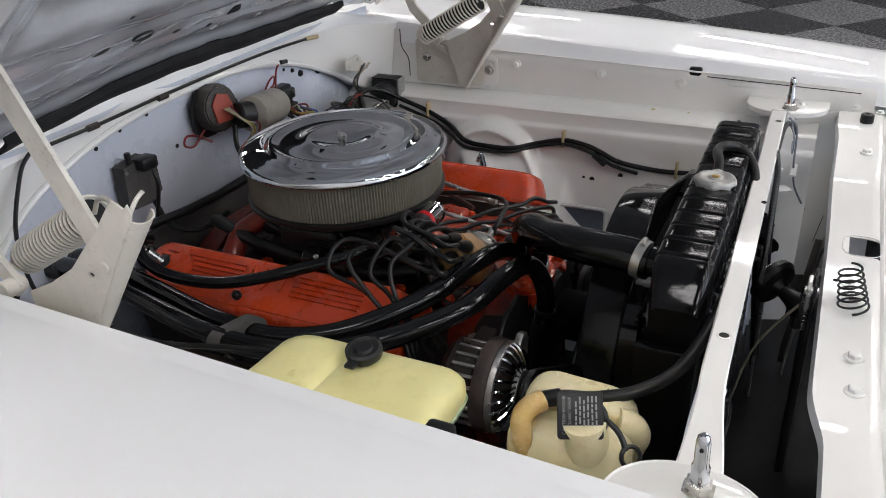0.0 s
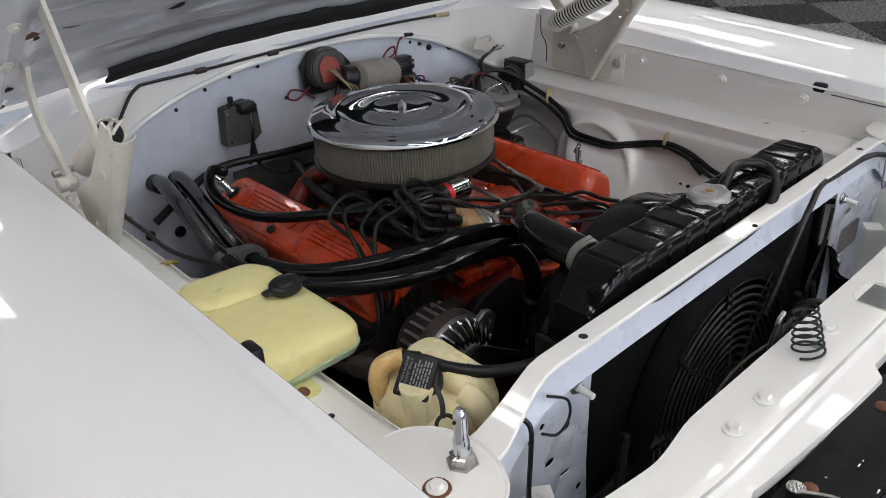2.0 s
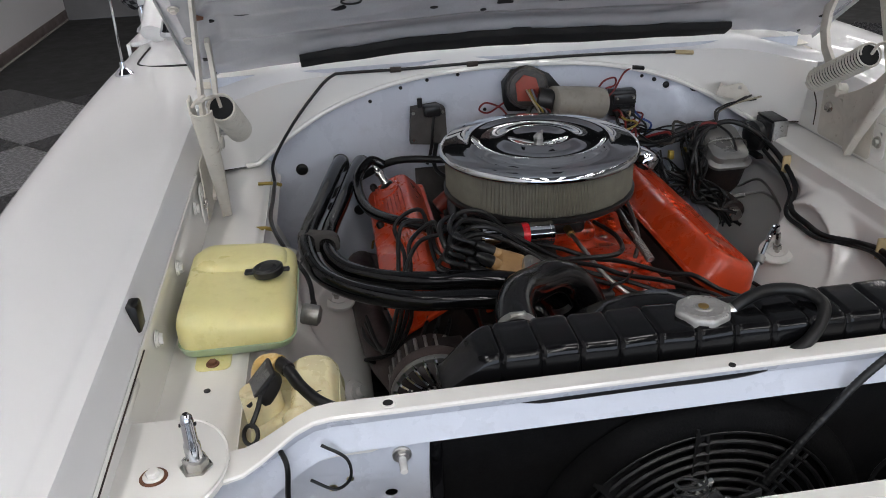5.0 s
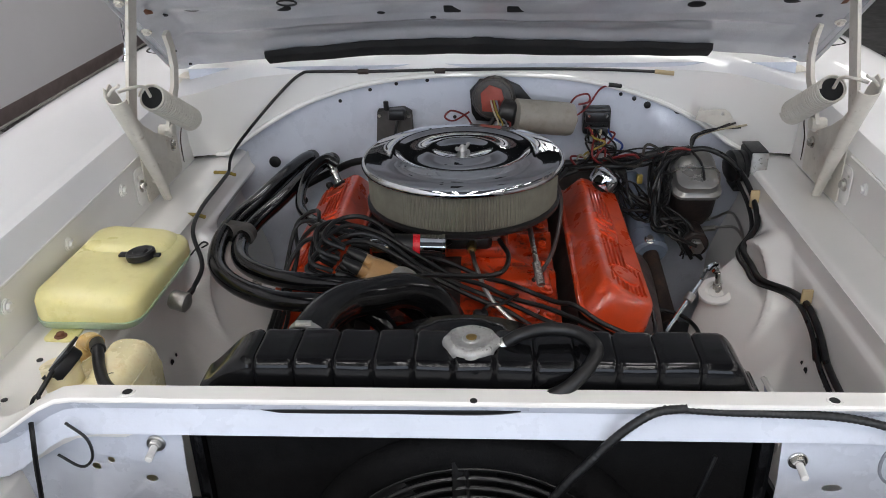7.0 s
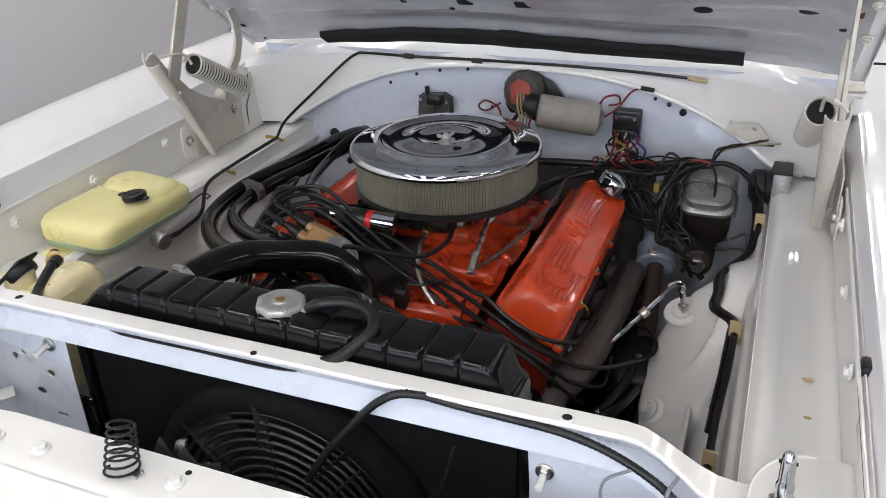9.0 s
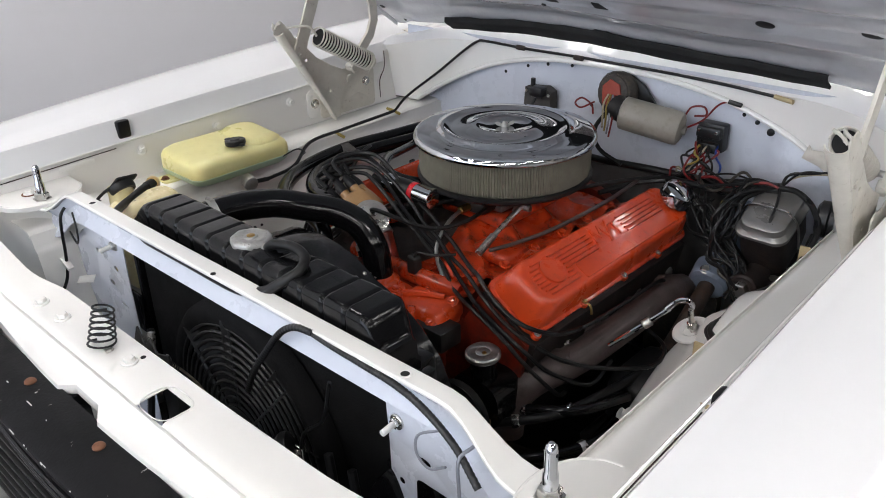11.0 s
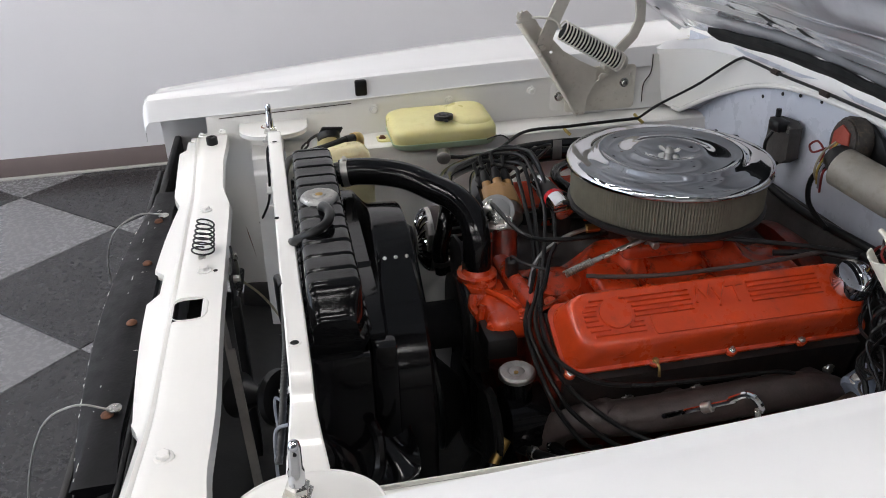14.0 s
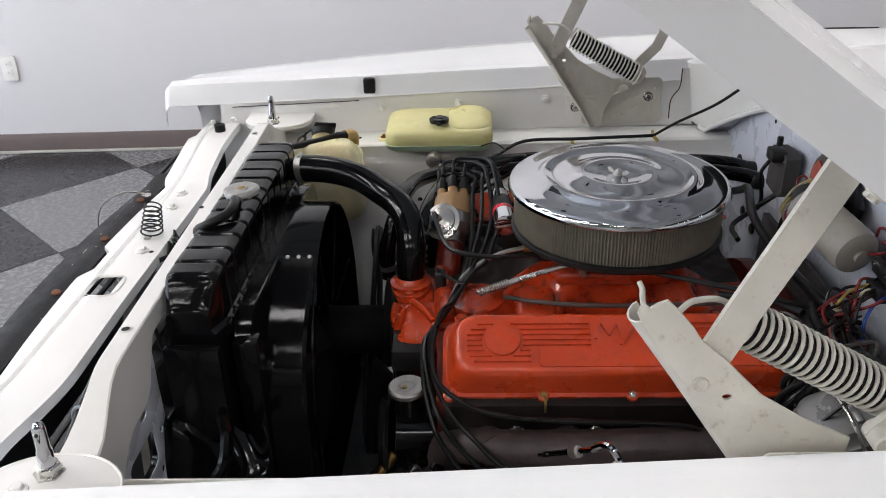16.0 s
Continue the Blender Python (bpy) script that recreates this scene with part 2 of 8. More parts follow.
def lathe(profile, n=32, m=None, wave=None):
    """Turns (radius, height) round z. wave(angle, index) scales the radius."""
    bm = bmesh.new()
    rings = []
    for i, (r, h) in enumerate(profile):
        if r < 1e-6:
            rings.append([bm.verts.new((0, 0, h))])
        else:
            ring = []
            for k in range(n):
                a = 2 * math.pi * k / n
                s = wave(a, i) if wave else 1.0
                ring.append(bm.verts.new((r * s * math.cos(a), r * s * math.sin(a), h)))
            rings.append(ring)
    for p, q in zip(rings, rings[1:]):
        for k in range(n):
            a, b = p[k % len(p)], p[(k + 1) % len(p)]
            c, d = q[(k + 1) % len(q)], q[k % len(q)]
            vs = [v for i, v in enumerate((a, b, c, d)) if v not in (a, b, c, d)[:i]]
            if len(vs) > 2:
                bm.faces.new(vs)
    for ring, end in ((rings[0], 0), (rings[-1], 1)):
        if len(ring) > 2:
            bm.faces.new(ring if end else ring[::-1])
    return moved(bm, m) if m else bm


def rod(a, b, r, n=16, bevel=0.15):
    h = (Vector(b) - Vector(a)).length
    c = min(r * bevel, h * 0.3)
    return lathe([(r - c, 0), (r, c), (r, h - c), (r - c, h)], n, axis(a, b))


def smooth_path(pts, per=6):
    pts = [Vector(p) for p in pts]
    ext = [2 * pts[0] - pts[1], *pts, 2 * pts[-1] - pts[-2]]
    out = []
    for p0, p1, p2, p3 in zip(ext, ext[1:], ext[2:], ext[3:]):
        for k in range(per):
            t = k / per
            out.append(0.5 * (2 * p1 + (p2 - p0) * t + (2 * p0 - 5 * p1 + 4 * p2 - p3) * t * t + (3 * p1 - p0 - 3 * p2 + p3) * t ** 3))
    return out + [pts[-1]]


def tube(pts, r, n=10, per=6, rings=0.0, pitch=0.006):
    """A round hose or wire through the points, turned with no twist; rings > 0 makes it corrugated."""
    path = smooth_path(pts, per)
    if rings:
        fine, run = [], 0.0
        for a, b in zip(path, path[1:]):
            k = max(2, int((b - a).length / pitch * 4))
            fine += [a.lerp(b, i / k) for i in range(k)]
        path = fine + [path[-1]]
    bm = bmesh.new()
    d0 = (path[1] - path[0]).normalized()
    u = d0.orthogonal().normalized()
    last, all_rings, run = d0, [], 0.0
    for i, p in enumerate(path):
        d = (path[min(i + 1, len(path) - 1)] - path[max(i - 1, 0)]).normalized()
        u = (last.rotation_difference(d) @ u)
        u = (u - u.dot(d) * d).normalized()
        v, last = d.cross(u), d
        if i:
            run += (path[i] - path[i - 1]).length
        rr = r * (1 + rings * math.sin(2 * math.pi * run / pitch)) if rings else r
        all_rings.append([bm.verts.new(p + rr * (math.cos(2 * math.pi * k / n) * u + math.sin(2 * math.pi * k / n) * v)) for k in range(n)])
    for p, q in zip(all_rings, all_rings[1:]):
        for k in range(n):
            bm.faces.new((p[k], p[(k + 1) % n], q[(k + 1) % n], q[k]))
    bm.faces.new(all_rings[0][::-1])
    bm.faces.new(all_rings[-1])
    return bm


def coil(a, b, r, wire, turns, n=6, per=18, taper=1.0):
    m, h = axis(a, b), (Vector(b) - Vector(a)).length
    pts = []
    for i in range(int(turns * per) + 1):
        t = i / (turns * per)
        rr = r * (1 + (taper - 1) * t)
        ang = 2 * math.pi * t * turns
        pts.append(m @ Vector((rr * math.cos(ang), rr * math.sin(ang), h * t)))
    return tube(pts, wire, n, 1)


def plate(outer, thick, m, holes=(), bevel=0.0006):
    """A flat sheet cut to an outline in the (x, y) of m, with holes, extruded along its z from -thick/2 to thick/2."""
    cu = bpy.data.curves.new("tmp", "CURVE")
    cu.dimensions, cu.fill_mode, cu.extrude, cu.bevel_depth, cu.bevel_resolution = "2D", "BOTH", max(thick / 2 - bevel, 1e-5), bevel, 1
    for line in (outer, *holes):
        s = cu.splines.new("POLY")
        s.points.add(len(line) - 1)
        s.use_cyclic_u = True
        for p, (x, y) in zip(s.points, line):
            p.co = (x, y, 0, 1)
    ob = bpy.data.objects.new("tmp", cu)
    me = bpy.data.meshes.new_from_object(ob)
    bm = bmesh.new()
    bm.from_mesh(me)
    bpy.data.objects.remove(ob)
    bpy.data.curves.remove(cu)
    bpy.data.meshes.remove(me)
    bmesh.ops.remove_doubles(bm, verts=bm.verts, dist=1e-6)
    return moved(bm, m)


def lettering(text, size, m, depth=0.0008, bold=0.0):
    cu = bpy.data.curves.new("tmp", "FONT")
    cu.body, cu.size, cu.extrude, cu.align_x, cu.align_y, cu.offset, cu.resolution_u = text, size, depth, "CENTER", "CENTER", bold, 2
    ob = bpy.data.objects.new("tmp", cu)
    me = bpy.data.meshes.new_from_object(ob)
    bm = bmesh.new()
    bm.from_mesh(me)
    bpy.data.objects.remove(ob)
    bpy.data.curves.remove(cu)
    bpy.data.meshes.remove(me)
    return moved(bm, m)


def circle(cx, cy, r, n=16, ry=None):
    return [(cx + r * math.cos(2 * math.pi * k / n), cy + (ry or r) * math.sin(2 * math.pi * k / n)) for k in range(n)]


def rrect(x0, x1, y0, y1, r, n=4):
    out = []
    for cx, cy, a0 in ((x1 - r, y1 - r, 0), (x0 + r, y1 - r, 90), (x0 + r, y0 + r, 180), (x1 - r, y0 + r, 270)):
        for k in range(n + 1):
            a = radians(a0 + 90 * k / n)
            out.append((cx + r * math.cos(a), cy + r * math.sin(a)))
    return out


def sheet(f, nu, nv, thick=0.0):
    """A curved sheet f(u, v), u and v from 0 to 1, given thickness behind it."""
    bm = bmesh.new()
    g = [[bm.verts.new(f(i / nu, j / nv)) for j in range(nv + 1)] for i in range(nu + 1)]
    for i in range(nu):
        for j in range(nv):
            bm.faces.new((g[i][j], g[i + 1][j], g[i + 1][j + 1], g[i][j + 1]))
    if thick:
        bmesh.ops.recalc_face_normals(bm, faces=bm.faces)
        bmesh.ops.solidify(bm, geom=bm.faces[:], thickness=thick)
    return bm


def loft(sections, closed=True, caps=True):
    bm = bmesh.new()
    rings = [[bm.verts.new(p) for p in s] for s in sections]
    n = len(rings[0])
    for p, q in zip(rings, rings[1:]):
        for k in range(n if closed else n - 1):
            bm.faces.new((p[k], p[(k + 1) % n], q[(k + 1) % n], q[k]))
    if caps:
        bm.faces.new(rings[0][::-1])
        bm.faces.new(rings[-1])
    return bm


def hexbolt(at, ahead, r, parent, material=None, name="bolt", label=""):
    """A hexagonal bolt head with a washer, on a face that looks ahead."""
    a = Vector(at)
    m = axis(a, a + Vector(ahead))
    bm = join(lathe([(r * 1.45, -0.001), (r * 1.45, r * 0.2), (r * 1.3, r * 0.3)], 18, m), lathe([(r, r * 0.2), (r, r * 0.85), (r * 0.8, r * 1.0)], 6, m))
    return part(name, bm, material or STEEL, parent, label, 30)


def ss(a, b, x):
    t = min(1, max(0, (x - a) / (b - a)))
    return t * t * (3 - 2 * t)


YZ = Matrix(((0, 0, 1, 0), (1, 0, 0, 0), (0, 1, 0, 0), (0, 0, 0, 1)))  # (x, y) of a plate laid on the car's (y, z), facing +x
XZ = Matrix(((1, 0, 0, 0), (0, 0, -1, 0), (0, 1, 0, 0), (0, 0, 0, 1)))  # laid on (x, z), facing -y


# ---- the showroom ----
def build_room():
    th = 0.030
    d, nrm = Vector((-math.sin(th), math.cos(th), 0)), Vector((-math.cos(th), -math.sin(th), 0))
    wp = Vector((-2.757, -1.226, 0))
    rot = Matrix.Rotation(th, 4, "Z")
    at = Matrix.Translation(wp) @ rot
    floor = single("floor", rbox(-3.6, 7.0, -6.2, 8.2, -0.05, -0.004, 0), GROUT, (0, 0, -0.05), "dark concrete floor base under the tiles", "floor", kind="structure", smooth=0)
    single("wall_passenger_side", moved(rbox(-0.12, 0, -5.2, 9.6, 0, 3.5, 0.002), at), WALLPAINT, (-2.8, 0, 0), "smooth pale lilac-grey painted showroom wall", "wall", kind="structure")
    single("baseboard", join(moved(rbox(0, 0.008, -5.2, 9.5, 0.014, 0.105, 0.003), at)), SKIRT, (-2.75, 0, 0.014), "brown-grey vinyl baseboard along the wall", "baseboard", kind="structure")
    single("trim", moved(rbox(0, 0.020, -5.2, 9.5, 0, 0.014, 0.005), at), SKIRTLIP, (-2.74, 0, 0), "pale worn toe of the baseboard", "trim", kind="structure")
    single("wall_driver_side", rbox(7.0, 7.12, -6.2, 8.2, 0, 3.5, 0), FARWALL, (7, 0, 0), "plain mid-grey wall", "wall", kind="structure")
    single("wall_rear", rbox(-4, 7.1, 8.2, 8.32, 0, 3.5, 0), FARWALL, (0, 8.2, 0), "plain mid-grey wall", "wall", kind="structure")
    single("wall_front", plate([(-4, 0), (7.1, 0), (7.1, 3.5), (-4, 3.5)], 0.12, Matrix.Translation((0, -6.2, 0)) @ XZ, [rrect(-2.8, 3.8, 0.3, 2.9, 0.01)]), WALLPAINT, (0, -6.2, 0), "plain wall with a wide shop window opening", "wall", kind="structure", smooth=0)
    single("ceiling", rbox(-4, 7.1, -6.3, 8.3, 3.5, 3.6, 0), CEIL, (0, 0, 3.5), "plain dark grey ceiling", "ceiling", kind="structure", smooth=0)
    # tiles laid as diamonds to the wall, vertex by vertex from one fitted corner
    s, gap = 0.664, 0.0025
    corner = Vector((-1.558, -1.188))
    e1, e2 = Vector((math.cos(th + math.pi / 4), math.sin(th + math.pi / 4))), Vector((-math.sin(th + math.pi / 4), math.cos(th + math.pi / 4)))
    tile_rot = Matrix.Rotation(th + math.pi / 4, 4, "Z")
    me = {}
    for key, mat in ((0, TILEDARK), (1, TILEGREY)):
        me[key] = finish(rbox(-s / 2 + gap, s / 2 - gap, -s / 2 + gap, s / 2 - gap, -0.006, 0.0, 0.0015, 1), "floor_tile", mat, 0)
    for i in range(-14, 16):
        for j in range(-14, 16):
            c = corner + (i + 0.5) * s * e1 + (j + 0.5) * s * e2
            p = Vector((c.x, c.y, 0))
            if (p - wp).dot(nrm) > s * 0.55 or c.x > 6.7 or not -4.2 < c.y < 5.2:
                continue
            if (c.x > 3.6 and (c.y < -1.5)) or (c.y < -3.3):
                continue
            t = new("floor_tile", me[(i + j) % 2])
            t.matrix_world = Matrix.Translation(p) @ tile_rot
            t.parent = floor
            t.matrix_parent_inverse = Matrix.Translation((0, 0, 0.05))
    # the wall outlet
    o = thing("wall_outlet", (-2.72, -1.87, 0.39), "white plastic double wall outlet", "outlet")
    m = Matrix.Translation((-2.757 + 0.64 * 0.03 + 0.008, -1.870, 0.452)) @ rot @ YZ
    part("cover_plate", plate(rrect(-0.038, 0.038, -0.062, 0.062, 0.006), 0.006, m), OUTLET, o)
    for z in (-0.022, 0.022):
        part("socket", plate(rrect(-0.016, 0.016, z - 0.014, z + 0.014, 0.008), 0.004, m @ Matrix.Translation((0, 0, 0.004)), [rrect(-0.008, -0.005, z - 0.005, z + 0.005, 0.001), rrect(0.005, 0.008, z - 0.005, z + 0.005, 0.001)]), OUTLET, o)
    # ceiling lights in rows along the car
    proto = None
    for x in (-1.65, -0.45, 0.75, 3.0, 4.9):
        # the row by the wall is shorter and the row over the car has a gap
        for y in {-1.65: (-5.3, -3.9, -2.3, 0.0, 1.45), -0.45: (-5.3, -3.9, -2.3, 4.6)}.get(x, (-5.3, -3.9, -2.3, 0.0, 2.3, 4.6, 6.6)):
            if proto is None:
                proto = thing("ceiling_light", (x, y, 3.5), "white twin-tube fluorescent ceiling light, lit", "ceiling light", "rows of ceiling lights")
                part("housing", rbox(x - 0.19, x + 0.19, y - 0.66, y + 0.66, 3.45, 3.5, 0.008), CEIL, proto)
                for dx in (-0.09, 0.09):
                    part("diffuser", rbox(x + dx - 0.06, x + dx + 0.06, y - 0.62, y + 0.62, 3.425, 3.452, 0.01), TUBELIGHT, proto, "glowing white diffuser")
            else:
                copy_thing(proto, Matrix.Translation((x, y, 3.5)))


build_room()


# ---- car body ----
def inner_edge(y, s=-1):
    return 0.909 + 0.036 * y if s < 0 else 0.881 + 0.060 * y


def shoulder(y):
    return 0.902 + 0.092 * y - 0.034 * y * y


def fender_line(y, s):
    """The fender's cross-section from the inner return, over the top, down the side. s is +1 or -1."""
    zi, zo = inner_edge(y, s), shoulder(y)
    front = ss(-0.05, -0.29, y)
    xi = 0.684 + 0.004 * front
    xo = 0.955 - 0.035 * front * front
    pts = [(xi - 0.016, zi - 0.048), (xi - 0.013, zi - 0.045), (xi - 0.003, zi - 0.006), (xi + 0.001, zi - 0.0005), (xi + 0.006, zi), (0.704, zi + 0.0006), (0.7095, zi + 0.0018), (0.716, zi + 0.004),
           (0.77, 0.5 * (zi + zo) + 0.006), (0.84, zo + 0.005), (0.885, zo + 0.001), (xo - 0.035, zo - 0.012), (xo - 0.014, zo - 0.030), (xo - 0.003, zo - 0.06), (xo, zo - 0.11), (xo + 0.006, 0.66), (xo + 0.002, 0.55), (xo - 0.02, 0.42), (xo - 0.05, 0.30)]
    return [Vector((s * x, y, z)) for x, z in pts]


car = thing("car", (0, 1.0, 0), "white painted body of an old sedan with its engine bay open", "car")


def apron_x(y, z):
    """Half-width of the inner apron: a stamped step under the ledge, the wheelhouse arch, then the flared shock tower."""
    v = (0.783 - z) / 0.578
    x = 0.559 - 0.010 * ss(0, 0.12, v) - 0.055 * ss(0.10, 0.5, v) - 0.02 * v
    x -= 0.006 * ss(0.752, 0.744, z)
    d = math.hypot((y - 0.655) / 0.150, (z - 0.570) / 0.185) if z > 0.60 else abs(y - 0.655) / (0.150 + 0.25 * (0.60 - z))
    x -= 0.030 * ss(1.03, 0.88, d) + 0.006 * math.exp(-((d - 0.90) / 0.05) ** 2)
    x += 0.055 * ss(0.745, 0.80, y) * ss(0.750, 0.68, z)  # the apron falls back behind the tower
    # the tower: a flat face that leans up and forward, a short inner face and a steep back
    front = 0.188 - 0.467 * y + 0.863 * z + 0.55 * max(0.0, 0.465 - y) + 1.2 * max(0.0, z - 0.665)
    inner = 0.388 + 0.02 * ss(0.55, 0.70, z)
    back = 0.400 + 1.7 * (y - 0.675)
    t = front
    for other, k in ((inner, 0.012), (back, 0.034)):
        t = 0.5 * (t + other + math.sqrt((t - other) ** 2 + k * k))
    return 0.5 * (x + t - math.sqrt((x - t) ** 2 + 0.010 ** 2))


def build_fender(s):
    ys = [-0.288, -0.28, -0.26, -0.22, -0.16, -0.08, 0.05, 0.2, 0.4, 0.6, 0.8, 1.0, 1.15, 1.3, 1.5, 1.62]
    rows = [fender_line(y, s) for y in ys]
    # the nose rolls under into the headlamp eyebrow
    nose = []
    for k, (dy, drop) in enumerate(((0.000, 0.0), (-0.010, 0.010), (-0.014, 0.026), (-0.014, 0.05))):
        nose.insert(0, [Vector((p.x, p.y + dy, max(min(p.z, p.z - drop if p.z > 0.8 else p.z), 0.30))) for p in rows[0]])
    bm = bmesh.new()
    g = [[bm.verts.new(p) for p in r] for r in nose[:-1] + rows]
    for i in range(len(g) - 1):
        for j in range(len(g[0]) - 1):
            y = 0.5 * (g[i][j].co.y + g[i + 1][j].co.y)
            z = 0.5 * (g[i][j].co.z + g[i][j + 1].co.z)
            if j >= 13 and (y - 0.60) ** 2 + (z - 0.33) ** 2 < 0.37 ** 2:
                continue  # wheel opening
            bm.faces.new((g[i][j], g[i + 1][j], g[i + 1][j + 1], g[i][j + 1]))
    bmesh.ops.recalc_face_normals(bm, faces=bm.faces)
    bmesh.ops.solidify(bm, geom=bm.faces[:], thickness=0.0012)
    f = part("front_fender", bm, PAINT, car, "glossy white front fender")
    # rubber bumper that the hood rests on
    y = 0.212
    part("rubber_bumper", rbox(min(s * 0.668, s * 0.684), max(s * 0.668, s * 0.684), y - 0.0145, y + 0.0145, inner_edge(y, s) - 0.042, inner_edge(y, s) - (0.003 if s < 0 else 0.016), 0.005), RUBBER, f, "black rubber hood bumper")
    # rail with its bolts, below the return
    rail = sheet(lambda u, v: Vector((s * (0.670 - 0.006 * v + (0.004 if v < 0.06 else 0)), -0.16 + 1.17 * u, (0.862 + 0.036 * (-0.16 + 1.17 * u)) * (1 - v) + (0.776 + 0.012 * u) * v)), 24, 8, 0.0016)
    r = part("fender_rail", rail, BAY, car, "white inner fender rail with a row of bolts")
    part("rail_seam", tube([(s * 0.6665, yy, 0.8615 + 0.036 * yy) for yy in (-0.10, 0.2, 0.5, 0.72)], 0.0024, 6, 3), BAY, r, "painted sealer along the fender joint")
    part("rail_joint", tube([(s * 0.6668, yy, 0.853 + 0.036 * yy) for yy in (-0.13, 0.0, 0.10, 0.185)], 0.0011, 5, 3), BROWN, r, "thin rusty joint line")
    part("joint_patch", rbox(min(s * 0.6655, s * 0.6675), max(s * 0.6655, s * 0.6675), 0.06, 0.135, 0.842, 0.853, 0.0006), BAY, r)
    for yy in (0.239, 0.428, 0.640):
        zz = 0.834 + 0.036 * yy - 0.001
        part("washer", lathe([(0.012, 0), (0.012, 0.0015), (0.006, 0.002)], 18, axis((s * 0.6648, yy, zz), (s * 0.5, yy, zz))), BAY, r)
        hexbolt((s * 0.6628, yy, zz), (-s, 0, 0), 0.0072, r, BAY)
    # ledge and wheelhouse
    rnd = random.Random(4)

    def ledge(u, v):
        y = -0.06 + 1.14 * u
        x = 0.664 - 0.1065 * v
        z = 0.780 + 0.006 * u + 0.004 * math.sin(math.pi * v) - 0.010 * ss(0.86, 1.03, v)
        return Vector((s * x, y, z))

    part("apron_ledge", sheet(ledge, 24, 28, 0.0016), BAY, car, "white flat ledge of the inner apron")

    def apron(u, v):
        y = -0.06 + 1.14 * u
        z = 0.778 + 0.006 * u - 0.578 * v
        return Vector((s * apron_x(y, z), y, z))

    a = part("inner_apron", sheet(apron, 230, 150, 0.0016), BAY, car, "white inner apron with its rounded shock tower")
    part("tower_cup", lathe([(0.036, 0), (0.034, 0.004), (0.022, 0.006), (0.016, 0.002), (0.016, -0.002)], 28, axis((s * 0.440, 0.648, 0.648), (s * 0.415, 0.620, 0.74))), BAY, a)
    part("tower_stud", rod((s * 0.441, 0.648, 0.645), (s * 0.434, 0.642, 0.692), 0.005, 10), STEEL, a)
    part("tower_nut", lathe([(0.0095, 0), (0.0095, 0.009), (0.007, 0.011)], 6, axis((s * 0.439, 0.647, 0.655), (s * 0.430, 0.640, 0.74))), STEEL, a, smooth=20)
    for yy, zz in ((0.19, 0.782), (0.10, 0.781)) if s < 0 else ((0.10, 0.781),):
        part("ledge_plug", lathe([(0.0045, 0), (0.0045, 0.002), (0.002, 0.003)], 10, axis((s * 0.604, yy, zz + 0.0025), (s * 0.604, yy, zz + 1))), DULLBLACK, a)
    for yy, zz, w in ((0.40, 0.640, 0.010), (0.42, 0.642, 0.006), (0.335, 0.655, 0.010)):
        x = apron_x(yy, zz)
        part("apron_slot", lathe([(w * 0.6, 0), (w * 0.6, 0.0016), (0, 0.0016)], 10, axis((s * (x - 0.0005), yy, zz), (0, yy, zz + 0.08))), SLOTDARK, a)

    part("tower_mount", lathe([(0.026, 0), (0.026, 0.006), (0.018, 0.010), (0.018, 0.014), (0.010, 0.015), (0.010, 0.026), (0, 0.027)], 28, axis((s * 0.424, 0.492, 0.535), (s * 0.34, 0.44, 0.60))), BAY, a, "round bolted mount on the tower")
    if s > 0:
        for yy, w in ((0.292, 0.008), (0.212, 0.005)):
            zz = 0.7845 + 0.006 * (yy + 0.06) / 1.14
            blot = [(0.626 + w * math.cos(k * 0.5712) * (1 + 0.3 * math.sin(5 * k)), yy + 0.55 * w * math.sin(k * 0.5712) * (1 + 0.3 * math.cos(7 * k))) for k in range(11)]
            part("rust_spot", plate(blot, 0.0005, Matrix.Translation((0, 0, zz)), bevel=0.0001), TIE, a, "small rust-yellow spot on the ledge")
    if s > 0:
        part("access_cover", plate(rrect(0.358, 0.462, 0.514, 0.580, 0.008), 0.003, Matrix.Translation((0.4800, 0, 0)) @ YZ), TOWER, a, "grey cover set in a square opening")
        part("cover_rim", tube([Vector((0.4795, y, z)) for y, z in rrect(0.354, 0.466, 0.510, 0.584, 0.012)] + [Vector((0.4795, *rrect(0.354, 0.466, 0.510, 0.584, 0.012)[0]))], 0.005, 6, 1), BAY, a)


build_fender(-1)
build_fender(1)


